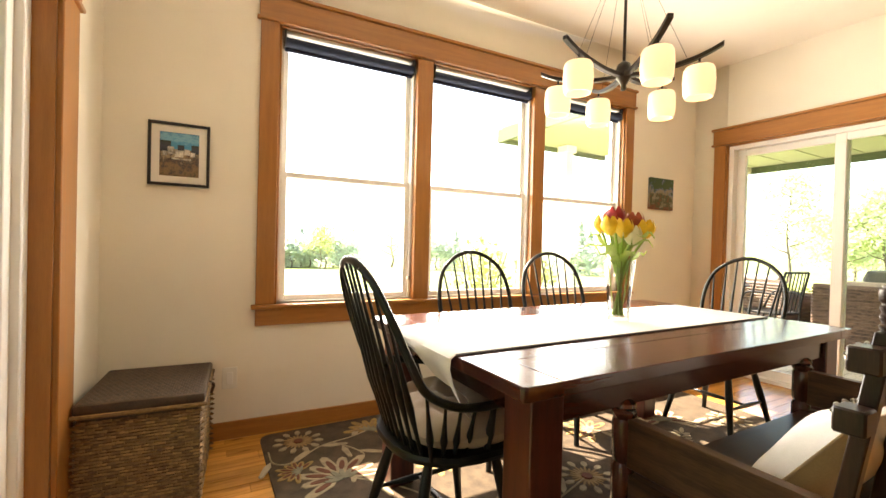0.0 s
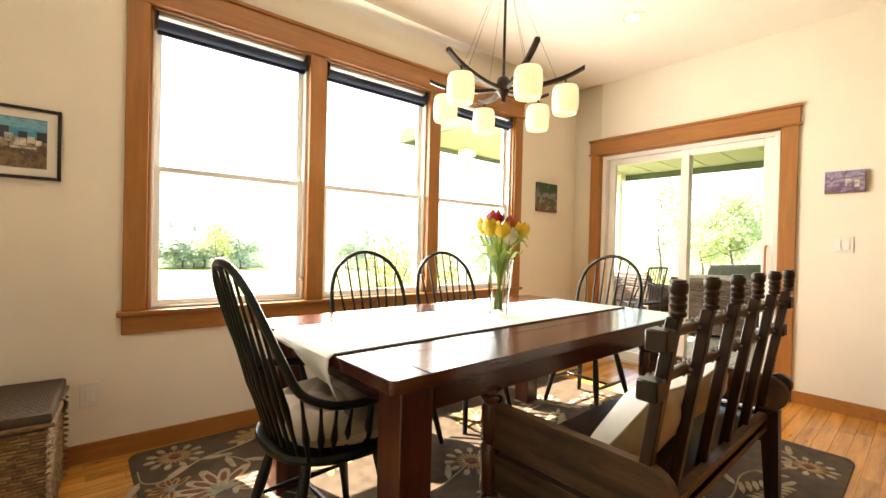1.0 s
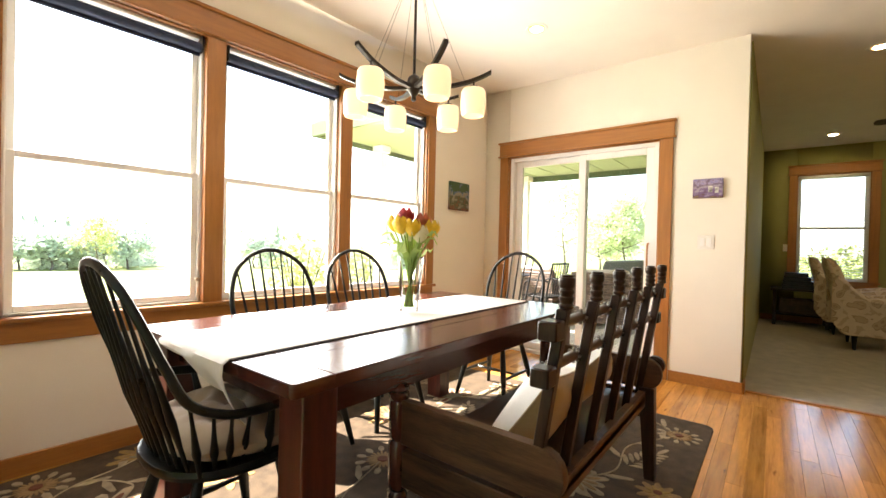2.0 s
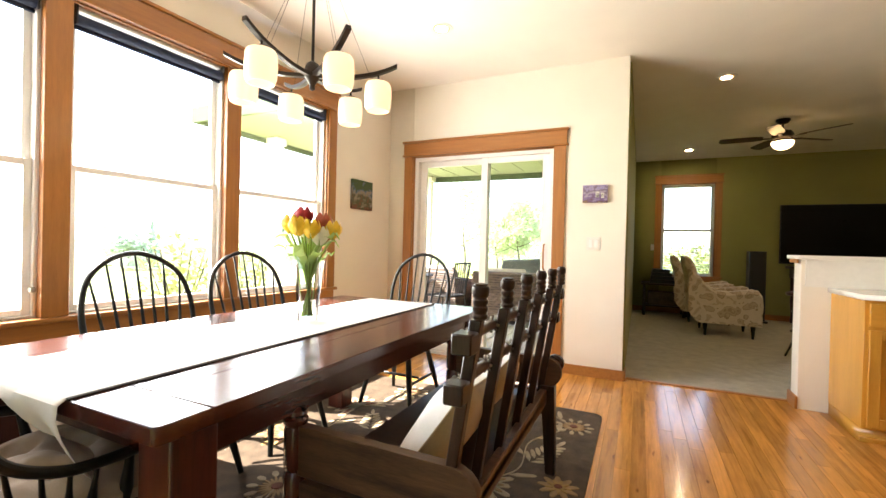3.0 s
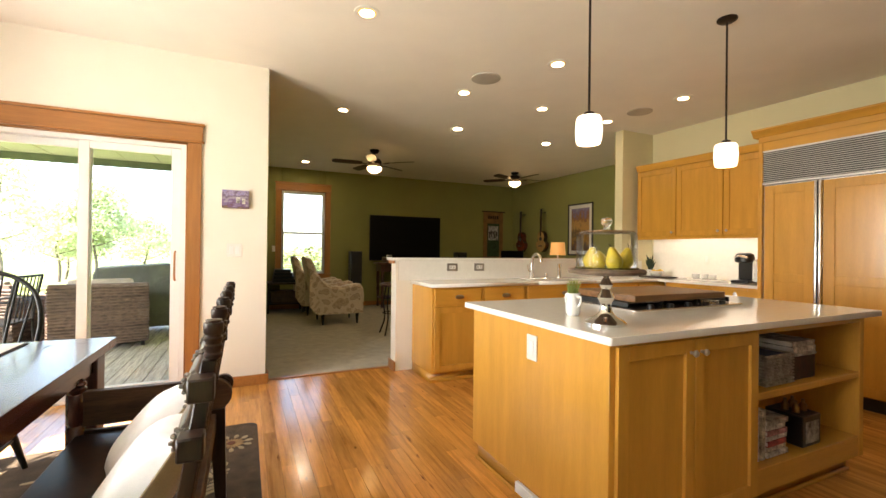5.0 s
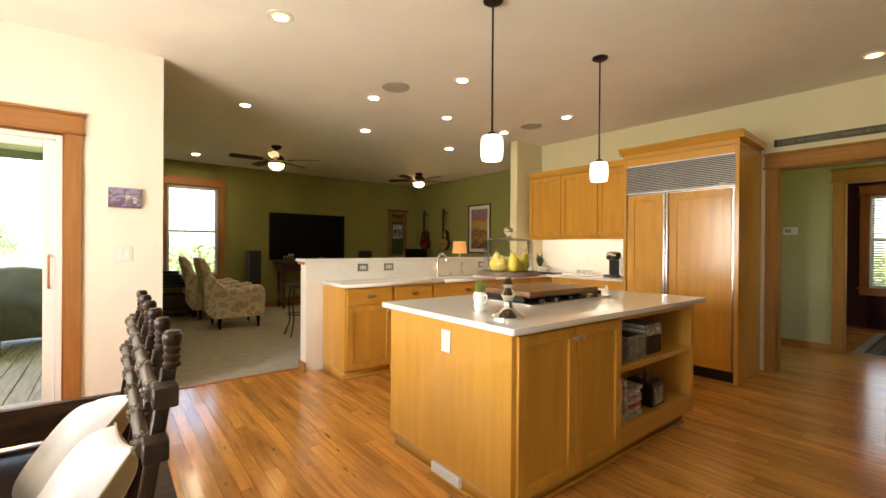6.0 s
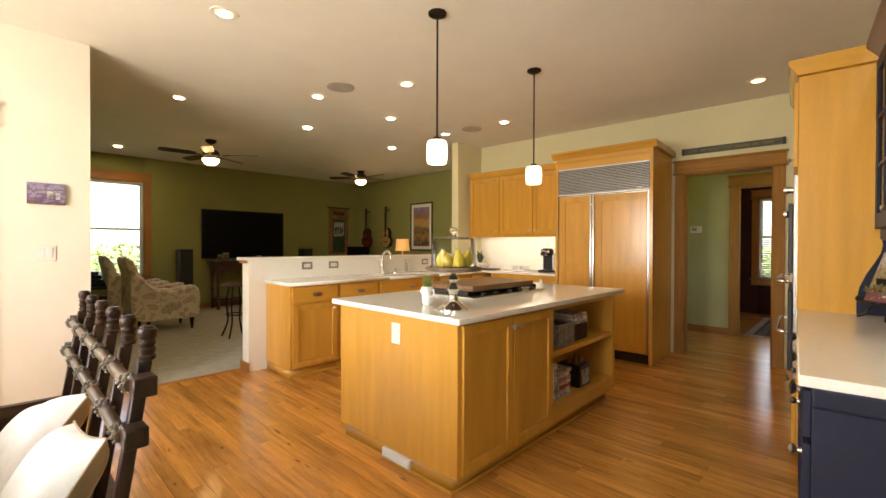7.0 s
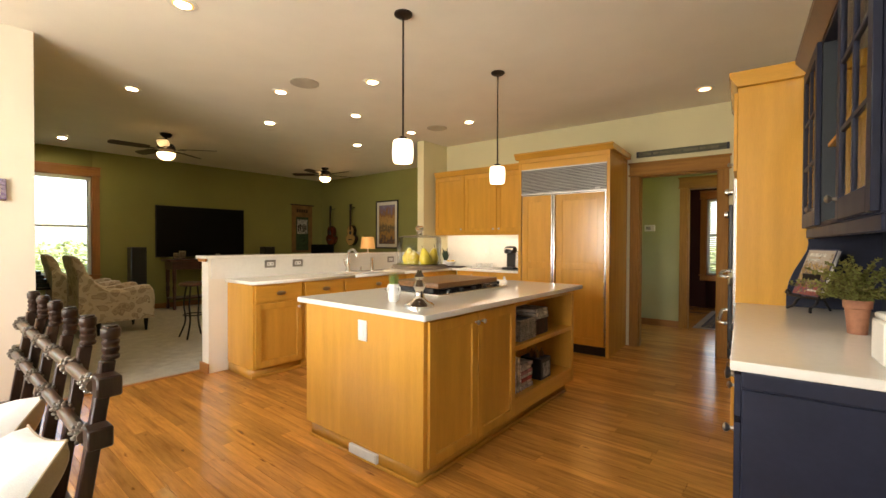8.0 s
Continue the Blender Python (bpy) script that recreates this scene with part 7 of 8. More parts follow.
for x0, x1, z0, z1 in ((-0.07, 0.04, 0.222, 0.240), (-0.07, 0.01, 0.196, 0.210), (0.005, 0.07, 0.03, 0.04)):
    part("title_bar", box(B(), x0, x1, -0.0024, -0.0015, z0, z1), WHITEB, cb)
hp = thing("potted_herb", "bushy green herb in a terracotta pot on the counter", "plant", pose(-0.30, -1.50, 0.9))
part("pot", lathe(B(), [(0.030, 0), (0.039, 0.10), (0.044, 0.104), (0.046, 0.135), (0.041, 0.135), (0.037, 0.115), (0.003, 0.112)], seg=26), mat("terracotta", (0.36, 0.155, 0.085), 0.75, vary=0.2, scale=10, bump=0.2), hp)
HERB = leaf_mat("herb_leaf", (0.25, 0.25, 0.07), 0.4)
bm = B()
r5 = random.Random(9)
for k in range(80):
    a, l = r5.random() * 6.283, 0.10 + 0.13 * r5.random()
    el = 0.35 + 1.1 * r5.random()
    P = smooth_path([(0.02 * math.cos(a), 0.02 * math.sin(a), 0.11), (0.5 * l * math.cos(a) * math.cos(el), 0.5 * l * math.sin(a) * math.cos(el), 0.12 + 0.6 * l * math.sin(el)), (1.05 * l * math.cos(a) * math.cos(el), 1.05 * l * math.sin(a) * math.cos(el), 0.12 + l * math.sin(el) * 0.95 - 0.02)], 6)
    tube(bm, P, 0.0012, 4)
    for i in range(2, len(P)):
        for q in range(4):
            d = Vector((r5.uniform(-1, 1), r5.uniform(-1, 1), r5.uniform(-0.4, 1))).normalized()
            s = d.orthogonal().normalized()
            ln, w = 0.010 + 0.008 * r5.random(), 0.004 + 0.002 * r5.random()
            c = P[i]
            bm.faces.new([bm.verts.new(v) for v in (c, c + d * ln * 0.5 + s * w, c + d * ln, c + d * ln * 0.5 - s * w)])
tagged(part("foliage", bm, HERB, hp), kind="stuff")
cn = thing("canister", "white square canister on the counter", "canister", pose(-0.36, -0.97, 0.9, 0, 0, 6))
part("body", box(B(), -0.065, 0.065, -0.065, 0.065, 0, 0.13, 0.008, 2), CER, cn)
part("lid", box(B(), -0.06, 0.06, -0.06, 0.06, 0.1305, 0.15, 0.008, 2), CER, cn)


# ---- living room ----
tv = thing("television", "large flat black television hanging on the olive wall", "television", pose(XT, -2.747, 1.463, 0, 0, -90))
part("back_box", box(B(), -0.5, 0.5, -0.03, 0, -0.3, 0.3, 0.01), BLACK, tv)
part("body", box(B(), -0.83, 0.83, -0.06, -0.03, -0.49, 0.49, 0.006, 2), BLACK, tv)
part("screen", box(B(), -0.815, 0.815, -0.062, -0.06, -0.472, 0.478), SCREEN, tv)
RED = mat("red_brown_console_wood", (0.075, 0.022, 0.014), 0.35, vary=0.3, scale=4, stretch=(6, 1, 6), bump=0.08, coat=0.3)
co = thing("console_table", "dark red-brown wooden console under the television", "console", pose(8.85, -2.55, 0.008))
part("top", box(B(), -0.23, 0.23, -0.55, 0.55, 0.89, 0.93, 0.006, 2), RED, co)
part("frieze", box(B(), -0.20, 0.20, -0.50, 0.50, 0.74, 0.889, 0.004), RED, co)
for sx in (-1, 1):
    for sy in (-1, 1):
        part("leg", lathe(B(), [(0.025, 0), (0.03, 0.05), (0.02, 0.1), (0.034, 0.4), (0.022, 0.46), (0.034, 0.52), (0.034, 0.739)], (sx * 0.165, sy * 0.46, 0), 14), RED, co)
part("shelf", box(B(), -0.19, 0.19, -0.48, 0.48, 0.18, 0.21, 0.004), RED, co)
for y in (-1.545, -3.95):
    t = thing("floor_speaker", "tall slim black loudspeaker standing on the carpet", "loudspeaker", pose(8.80, y, 0.008), "speakers beside the television")
    part("plinth", box(B(), -0.14, 0.14, -0.15, 0.15, 0, 0.03, 0.006), BLACK, t)
    part("cabinet", box(B(), -0.12, 0.12, -0.115, 0.115, 0.03, 1.16, 0.012, 2), BLACK, t)
    part("grille", box(B(), -0.132, -0.12, -0.10, 0.10, 0.06, 1.14, 0.006), BLACK, t)
for y, w, h in ((-2.15, 0.05, 0.12), (-2.25, 0.06, 0.16), (-2.9, 0.05, 0.09)):
    e = thing("small_photo_frame", "small standing photo frame on the console", "photo frame", pose(8.78, y, 0.9385, 0, -12, 0))
    part("frame", box(B(), 0, 0.012, -w, w, 0, h, 0.003), STEEL, e)
    part("print", box(B(), -0.002, 0, -w * 0.8, w * 0.8, h * 0.12, h * 0.88), EARTH, e)

st = thing("side_table", "dark wooden side table below the living-room window", "table", pose(8.80, -0.20, 0.008))
part("top", box(B(), -0.27, 0.27, -0.36, 0.36, 0.53, 0.56, 0.006, 2), WALNUT, st)
part("shelf", box(B(), -0.25, 0.25, -0.33, 0.33, 0.16, 0.18, 0.003), WALNUT, st)
for sx in (-1, 1):
    for sy in (-1, 1):
        part("leg", box(B(), sx * 0.23 - 0.022, sx * 0.23 + 0.022, sy * 0.31 - 0.022, sy * 0.31 + 0.022, 0, 0.529, 0.003), WALNUT, st)
for k in range(4):
    e = thing("stereo_unit", "black stereo component stacked on the side table", "stereo", pose(8.80, -0.18 + 0.01 * k, 0.5685 + 0.062 * k), "stereo stack")
    part("case", box(B(), -0.16, 0.16, -0.2 + 0.02 * k, 0.2 - 0.02 * k, 0, 0.06, 0.004), BLACK, e)
    part("front", box(B(), -0.164, -0.16, -0.19 + 0.02 * k, 0.19 - 0.02 * k, 0.006, 0.054), NAVYIN, e)
bt = thing("magazine_bin", "dark woven bin standing on the table's lower shelf", "basket", pose(8.80, -0.2, 0.1885))
part("bin", box(B(), -0.18, 0.18, -0.25, 0.25, 0, 0.22, 0.01), WICKD, bt)

PAIS = print_mat("paisley_upholstery", (0.60, 0.50, 0.36), (0.22, 0.14, 0.08), (0.40, 0.30, 0.19))


def paisley_armchair(at):
    """Front to +x; the back slopes, the wings curve."""
    e = thing("armchair", "paisley upholstered armchair with a high back and dark legs", "armchair", at, "armchairs in the living room")
    bm, rows = B(), []
    for u, xb, th, hw in ((0.0, -0.30, 0.16, 0.27), (0.2, -0.33, 0.17, 0.275), (0.45, -0.375, 0.17, 0.285), (0.7, -0.425, 0.16, 0.30), (0.88, -0.465, 0.145, 0.305), (0.96, -0.475, 0.11, 0.29), (1.0, -0.465, 0.05, 0.26)):
        z, ring = 0.17 + 0.87 * u, []
        for i in range(24):      # a soft rectangle at each height
            a = 2 * math.pi * i / 24
            c, q = math.cos(a), math.sin(a)
            ring.append(bm.verts.new((xb + th / 2 + th / 2 * math.copysign(abs(c) ** 0.6, c), hw * math.copysign(abs(q) ** 0.45, q), z + 0.03 * u * math.cos(q * 1.4))))
        rows.append(ring)
    for p, q in zip(rows, rows[1:]):
        for i in range(24):
            bm.faces.new((p[i], p[(i + 1) % 24], q[(i + 1) % 24], q[i]))
    bm.faces.new(list(reversed(rows[0])))
    bm.faces.new(rows[-1])
    part("backrest", bm, PAIS, e)
    part("seat", box(B(), -0.22, 0.38, -0.25, 0.25, 0.17, 0.36, 0.03, 3), PAIS, e)
    part("seat_cushion", box(B(), -0.20, 0.42, -0.24, 0.24, 0.36, 0.50, 0.055, 4), PAIS, e)
    for s in (-1, 1):
        bm, rows = B(), []
        for x, zt, w in ((-0.40, 0.82, 0.05), (-0.35, 0.87, 0.07), (-0.27, 0.80, 0.085), (-0.20, 0.70, 0.09), (-0.08, 0.625, 0.09), (0.06, 0.61, 0.092), (0.20, 0.635, 0.095), (0.32, 0.655, 0.098), (0.39, 0.64, 0.098), (0.43, 0.58, 0.085), (0.44, 0.50, 0.06)):
            lo = 0.17 + max(0.0, -x - 0.30) * 1.6
            pts = [(0.25, lo), (0.335, lo), (0.345, (lo + zt) / 2), (0.345 + w * 0.3, zt - 0.10), (0.345 + w * 0.35, zt - 0.05), (0.30 + w * 0.5, zt - 0.008), (0.30, zt), (0.262, zt - 0.02), (0.25, zt - 0.07), (0.25, (lo + zt) / 2)]
            rows.append([bm.verts.new((x, s * yy, zz)) for yy, zz in pts])
        for p, q in zip(rows, rows[1:]):
            for i in range(len(p)):
                bm.faces.new((p[i], p[(i + 1) % len(p)], q[(i + 1) % len(p)], q[i]))
        bm.faces.new(list(reversed(rows[0])))
        bm.faces.new(rows[-1])
        part("arm", bm, PAIS, e)
        for x in (-0.19, 0.35):
            part("leg", lathe(B(), [(0.014, 0), (0.02, 0.06), (0.026, 0.11), (0.03, 0.17)], (x, s * 0.29, 0), 12), BLACKW, e)
    return e


ac = paisley_armchair(pose(7.32, -0.82, 0.008, 0, 0, -90))
copy_thing(ac, pose(8.42, -0.74, 0.008, 0, 0, -92))
ab = thing("bar_stool", "black iron bar stool standing on the carpet", "stool", pose(6.0, -1.42, 0.008))
part("seat", lathe(B(), [(0.16, 0.68), (0.175, 0.69), (0.175, 0.71), (0.15, 0.725), (0.01, 0.727)], seg=24), RED, ab)
for k in range(4):
    a = radians(45 + 90 * k)
    c, s = math.cos(a), math.sin(a)
    part("leg", tube(B(), smooth_path([(0.09 * c, 0.09 * s, 0.685), (0.13 * c, 0.13 * s, 0.45), (0.11 * c, 0.11 * s, 0.22), (0.19 * c, 0.19 * s, 0.0)], 5), 0.011, 8), IRON, ab)
part("ring", tube(B(), [(0.125 * math.cos(i * math.pi / 8), 0.125 * math.sin(i * math.pi / 8), 0.3) for i in range(17)], 0.008, 8), IRON, ab)
rg = thing("stool_scrolls", "scrolled iron side table beside the bar", "table", pose(5.75, -1.95, 0.008))
part("top", lathe(B(), [(0.2, 0.7), (0.21, 0.71), (0.2, 0.725), (0.01, 0.727)], seg=24), RED, rg)
for k in range(3):
    a = radians(20 + 120 * k)
    c, s = math.cos(a), math.sin(a)
    part("leg", tube(B(), smooth_path([(0.12 * c, 0.12 * s, 0.70), (0.05 * c, 0.05 * s, 0.4), (0.18 * c, 0.18 * s, 0.0)], 6), 0.012, 8), IRON, rg)

# hanging, guitars, picture, lamp
TANC = mat("tan_hanging_cloth", (0.27, 0.15, 0.06), 0.9, vary=0.2, scale=8, fine=300, bump=0.4)
tp = thing("wall_hanging", "tan cloth wall hanging with a dark printed panel", "wall hanging", pose(XT, -5.03, 1.02, 0, 0, -90))
part("cloth", box(B(), -0.28, 0.28, -0.012, 0, 0, 1.14, 0.003), TANC, tp)
part("rod", tube(B(), [(-0.32, -0.02, 1.15), (0.32, -0.02, 1.15)], 0.014, 10), WALNUT, tp)
part("dark_panel", box(B(), -0.17, 0.17, -0.0135, -0.012, 0.05, 0.86), DKG, tp)
part("pale_panel", box(B(), -0.14, 0.14, -0.015, -0.0135, 0.45, 0.8), COV[2], tp)
for k in range(5):
    part("letter_bar", box(B(), -0.15 + 0.062 * k, -0.105 + 0.062 * k, -0.0135, -0.012, 0.97, 1.05), EDGE, tp)
    part("branch_mark", box(B(), -0.12 + 0.05 * k, -0.09 + 0.05 * k, -0.0165, -0.015, 0.5 + 0.04 * (k % 3), 0.66 + 0.03 * (k % 2)), EDGE, tp)


def guitar(x, body, top):
    e = thing("guitar", "acoustic guitar hanging from a wall hook", "guitar", pose(x, YG, 1.19, 0, 0, 180))
    out = []
    for i in range(48):
        a = 2 * math.pi * i / 48
        r = 0.165 + 0.012 * math.cos(2 * a)
        z = 0.24 * math.sin(a)
        w = 0.185 if z < 0 else 0.145
        w = w - 0.045 * math.exp(-((z - 0.035) / 0.055) ** 2)
        out.append((w * math.cos(a), 0.24 + z))
    part("body", prism(B(), out, 1, -0.14, -0.05, 0.006), body, e)
    part("soundboard", prism(B(), [(u * 0.95, 0.24 + (v - 0.24) * 0.95) for u, v in out], 1, -0.142, -0.14), top, e)
    part("sound_hole", lathe(B(), [(0.046, 0), (0.044, 0.001)], seg=20, m=pose(0, -0.1425, 0.30, 90)), BLACK, e)
    part("bridge", box(B(), -0.07, 0.07, -0.152, -0.142, 0.13, 0.155, 0.003), WALNUT, e)
    part("neck", box(B(), -0.026, 0.026, -0.152, -0.125, 0.36, 0.82, 0.006), WALNUT, e)
    part("headstock", box(B(), -0.035, 0.035, -0.140, -0.122, 0.82, 0.97, 0.005), BLACK, e)
    for k in range(6):
        part("tuning_peg", lathe(B(), [(0.005, 0), (0.005, 0.02), (0.009, 0.03), (0.002, 0.033)], seg=8, m=pose(0.035 * (1 if k % 2 else -1), -0.131, 0.845 + 0.022 * k, 0, 90 if k % 2 else -90)), STEEL, e)
    part("wall_hook", tube(B(), smooth_path([(0, 0, 0.90), (0, -0.08, 0.88), (0.0, -0.125, 0.86), (0.03, -0.15, 0.87)], 4), 0.008, 8), BLACK, e)


guitar(8.61, mat("guitar_red_brown", (0.10, 0.018, 0.010), 0.2, vary=0.3, scale=5, bump=0.02, coat=0.6), mat("sunburst_top", (0.20, 0.035, 0.012), 0.2, vary=0.4, scale=4, bump=0.02, coat=0.6))
guitar(7.84, mat("guitar_dark_side", (0.05, 0.022, 0.012), 0.25, vary=0.3, scale=5, bump=0.02, coat=0.5), mat("spruce_top", (0.52, 0.33, 0.13), 0.25, vary=0.12, scale=4, stretch=(8, 8, 1), bump=0.02, coat=0.5))
framed(pose(6.75, YG, 1.66, 0, 0, 180), 0.70, 1.05, "tall framed poster of a hill town in a black frame", BLACK, 0.10,
       [("print", -0.5, 0.5, -0.5, 0.5, art_mat("hill_town_print", ((0.25, 0.12, 0.04), (0.07, 0.05, 0.06), (0.42, 0.22, 0.05), (0.10, 0.08, 0.05), (0.55, 0.32, 0.10), (0.30, 0.14, 0.05), (0.22, 0.18, 0.30), (0.35, 0.33, 0.40)), amp=0.7))], 0.03)
lt = thing("lamp_table", "dark wooden lamp table beside the living-room wall", "table", pose(6.02, -4.42, 0.008))
part("top", box(B(), -0.28, 0.28, -0.28, 0.28, 0.70, 0.73, 0.006, 2), WALNUT, lt)
for sx in (-1, 1):
    for sy in (-1, 1):
        part("leg", box(B(), sx * 0.24 - 0.02, sx * 0.24 + 0.02, sy * 0.24 - 0.02, sy * 0.24 + 0.02, 0, 0.699, 0.003), WALNUT, lt)
lp = thing("table_lamp", "table lamp with a glowing orange drum shade", "lamp", pose(6.02, -4.42, 0.7385))
part("base", lathe(B(), [(0.08, 0), (0.08, 0.012), (0.03, 0.03), (0.045, 0.12), (0.055, 0.22), (0.03, 0.32), (0.012, 0.36), (0.012, 0.42)], seg=20), CER, lp)
part("shade", lathe(B(), [(0.135, 0.41), (0.115, 0.63), (0.112, 0.63), (0.132, 0.41)], seg=28), glow("lit_orange_shade", (0.85, 0.42, 0.13), 0.06), lp, "glowing orange drum shade")
part("bulb", lathe(B(), [(0.012, 0.43), (0.03, 0.47), (0.032, 0.50), (0.022, 0.53), (0.003, 0.54)], seg=16), glow("lamp_bulb", (1.0, 0.72, 0.38), 18.0), lp, "lit warm bulb")
dk = thing("desk", "dark desk in the living-room corner", "desk", pose(8.25, -5.05, 0.008))
part("top", box(B(), -0.6, 0.6, -0.32, 0.32, 0.72, 0.75, 0.004), WALNUT, dk)
for sx in (-1, 1):
    part("side_panel", box(B(), sx * 0.57 - 0.02, sx * 0.57 + 0.02, -0.3, 0.3, 0, 0.719, 0.003), WALNUT, dk)
mo = thing("monitor", "black computer monitor standing on the desk", "monitor", pose(8.2, -4.95, 0.7585, 0, 0, 200))
part("screen", box(B(), -0.3, 0.3, -0.02, 0.02, 0.12, 0.46, 0.006), SCREEN, mo)
part("stand", box(box(B(), -0.03, 0.03, 0.0, 0.03, 0.01, 0.2), -0.12, 0.12, -0.09, 0.09, 0, 0.012, 0.003), BLACK, mo)


def ceiling_fan(x, y, zb, turn):
    e = thing("ceiling_fan", "bronze ceiling fan with five blades and a lit glass bowl", "ceiling fan", pose(x, y, H, 0, 0, turn), "ceiling fans")
    d = zb - H
    part("canopy", lathe(B(), [(0.075, 0), (0.075, -0.02), (0.05, -0.05), (0.016, -0.06)], seg=24), BRONZE, e)
    part("rod", tube(B(), [(0, 0, -0.05), (0, 0, d + 0.17)], 0.013, 10), BRONZE, e)
    part("motor", lathe(B(), [(0.03, d + 0.19), (0.09, d + 0.17), (0.115, d + 0.13), (0.115, d + 0.09), (0.09, d + 0.065), (0.10, d + 0.045)], seg=28), BRONZE, e)
    part("bowl", lathe(B(), [(0.115, d + 0.04), (0.112, d + 0.01), (0.09, d - 0.025), (0.05, d - 0.05), (0.004, d - 0.058)], seg=28), FANGLOW, e, "lit amber glass bowl")
    for k in range(5):
        at = pose(0, 0, d + 0.10, 0, 0, 72 * k)
        b = part("blade", prism(B(), [(0.20, -0.05), (0.30, -0.068), (0.62, -0.07), (0.66, -0.05), (0.67, 0.0), (0.66, 0.05), (0.62, 0.07), (0.30, 0.068), (0.20, 0.05)], 2, -0.003, 0.004), WALNUT, e, at=at @ pose(0, 0, 0, 11))
        part("blade_iron", box(B(), 0.10, 0.25, -0.018, 0.018, -0.012, -0.004, 0.003), BRONZE, e, at=at @ pose(0, 0, 0, 11))


ceiling_fan(6.86, -1.38, 2.49, 14)
ceiling_fan(7.42, -4.47, 2.57, 40)
plate(pose(XT, -0.02, 1.2, 0, 0, -90), "white switch on the olive wall", 0.075, 0.115, 1)


# ---- outdoors ----
GRASS = mat("lawn_grass", (0.20, 0.25, 0.06), 0.9, vary=0.3, scale=0.35, fine=9, bump=0.6, world_space=True)


def fall(r):
    """How far the lawn has sunk towards the trees, 0 to 1."""
    u = min(1.0, max(0.0, (r - 12) / 58))
    return u * u * (3 - 2 * u)


bm = B()
n = 60
vs = []
for i in range(n + 1):
    row = []
    for j in range(n + 1):
        u, v = 2 * i / n - 1, 2 * j / n - 1
        x, y = 700 * u ** 3 + 4, 700 * v ** 3 + 2
        r = math.hypot(x - 4, y)
        row.append(bm.verts.new((x, y, -0.42 - (2.2 + 0.3 * math.sin(x * 0.05)) * fall(r))))
    vs.append(row)
for i in range(n):
    for j in range(n):
        bm.faces.new((vs[i][j], vs[i + 1][j], vs[i + 1][j + 1], vs[i][j + 1]))
solid("ground", bm, GRASS, "mown green lawn reaching to far trees", "lawn", S)
solid("foundation", box(box(B(), -0.47, 4.40, -5.0, 2.98, -0.5, -0.101), 4.40, XT + 0.16, YG - 0.14, YS + 0.13, -0.5, -0.101), WHITEP, "pale concrete house foundation", "foundation", S)
DECKW = mat("grey_deck_board", (0.52, 0.48, 0.44), 0.75, vary=0.25, scale=5, stretch=(0.8, 9, 9), fine=40, bump=0.25, rnd=0.15)
deck = thing("deck", "weathered grey board terrace outside the sliding door", "deck", pose(0, 0, 0), kind=S)
bd0 = None
for k in range(34):
    y = 0.47 + k * 0.145
    if bd0 is None:
        bd0 = part("deck_board", box(B(), 4.42, 8.8, 0.0, 0.139, -0.07, -0.04, 0.003), DECKW, deck, at=pose(0, y, 0))
    else:
        o = new("deck_board", bd0.data)
        o.parent, o.matrix_basis = deck, pose(0, y, 0)
part("skirt", box(B(), 8.8, 8.83, 0.47, 5.4, -0.42, -0.045), DECKW, deck)
SOFFIT = mat("green_porch_boards", (0.33, 0.36, 0.22), 0.6, vary=0.1, scale=3, stretch=(9, 0.8, 9), bump=0.1)
FASC = mat("dark_green_fascia", (0.09, 0.12, 0.06), 0.6, vary=0.15)
porch = thing("porch_roof", "green boarded porch roof over the terrace", "porch", pose(0, 0, 0), kind=S)
part("soffit", box(box(B(), 4.42, 7.75, 0.46, 4.05, 2.46, 2.52), 3.35, 4.42, 3.05, 4.6, 2.46, 2.52), SOFFIT, porch)
part("soffit", box(B(), 4.42, 5.2, 4.05, 4.6, 2.46, 2.52), SOFFIT, porch)
for k in range(8):
    part("batten", box(B(), 4.45, 7.7, 0.8 + k * 0.42, 0.83 + k * 0.42, 2.452, 2.46), SOFFIT, porch)
part("fascia", box(B(), 7.75, 7.79, 0.46, 4.09, 2.36, 2.56), FASC, porch)
part("fascia", box(B(), 5.2, 7.75, 4.05, 4.09, 2.36, 2.56), FASC, porch)
part("fascia", box(B(), 3.31, 5.24, 4.6, 4.64, 2.40, 2.56), FASC, porch)
part("fascia", box(B(), 3.31, 3.35, 3.05, 4.6, 2.40, 2.56), FASC, porch)
part("roof_deck", box(box(B(), 4.42, 7.75, 0.46, 4.05, 2.521, 2.6), 3.35, 5.2, 4.05, 4.6, 2.521, 2.6), FASC, porch)
# unseen eave, added to keep direct sun out of the garden door
eave = thing("eave", "unseen green eave added over the garden door to block sun", "eave", pose(0, 0, 0), kind=S)
part("soffit", box(B(), -2.1, -0.48, -1.6, 4.4, 2.46, 2.52), SOFFIT, eave)
part("fascia", box(B(), -2.14, -2.1, -1.6, 4.4, 2.36, 2.56), FASC, eave)
for x, y in ((4.32, 4.45), (7.6, 3.9), (7.6, 0.65)):
    p = thing("porch_post", "cream porch post with a moulded cap", "post", pose(x, y, -0.42 if y > 4 else -0.04), "porch posts", S)
    z0 = 0.42 if y > 4 else 0.04
    part("shaft", box(B(), -0.06, 0.06, -0.06, 0.06, 0, 2.36 + z0, 0.006), CREAM, p)
    part("cap", box(B(), -0.09, 0.09, -0.09, 0.09, 2.36 + z0, 2.455 + z0, 0.012, 2), CREAM, p)
pl = thing("porch_light", "round flush porch ceiling light", "ceiling light", pose(6.3, 1.9, 2.452))
part("glass", lathe(B(), [(0.12, 0), (0.13, -0.02), (0.10, -0.06), (0.01, -0.075)], seg=24), WHITEP, pl)

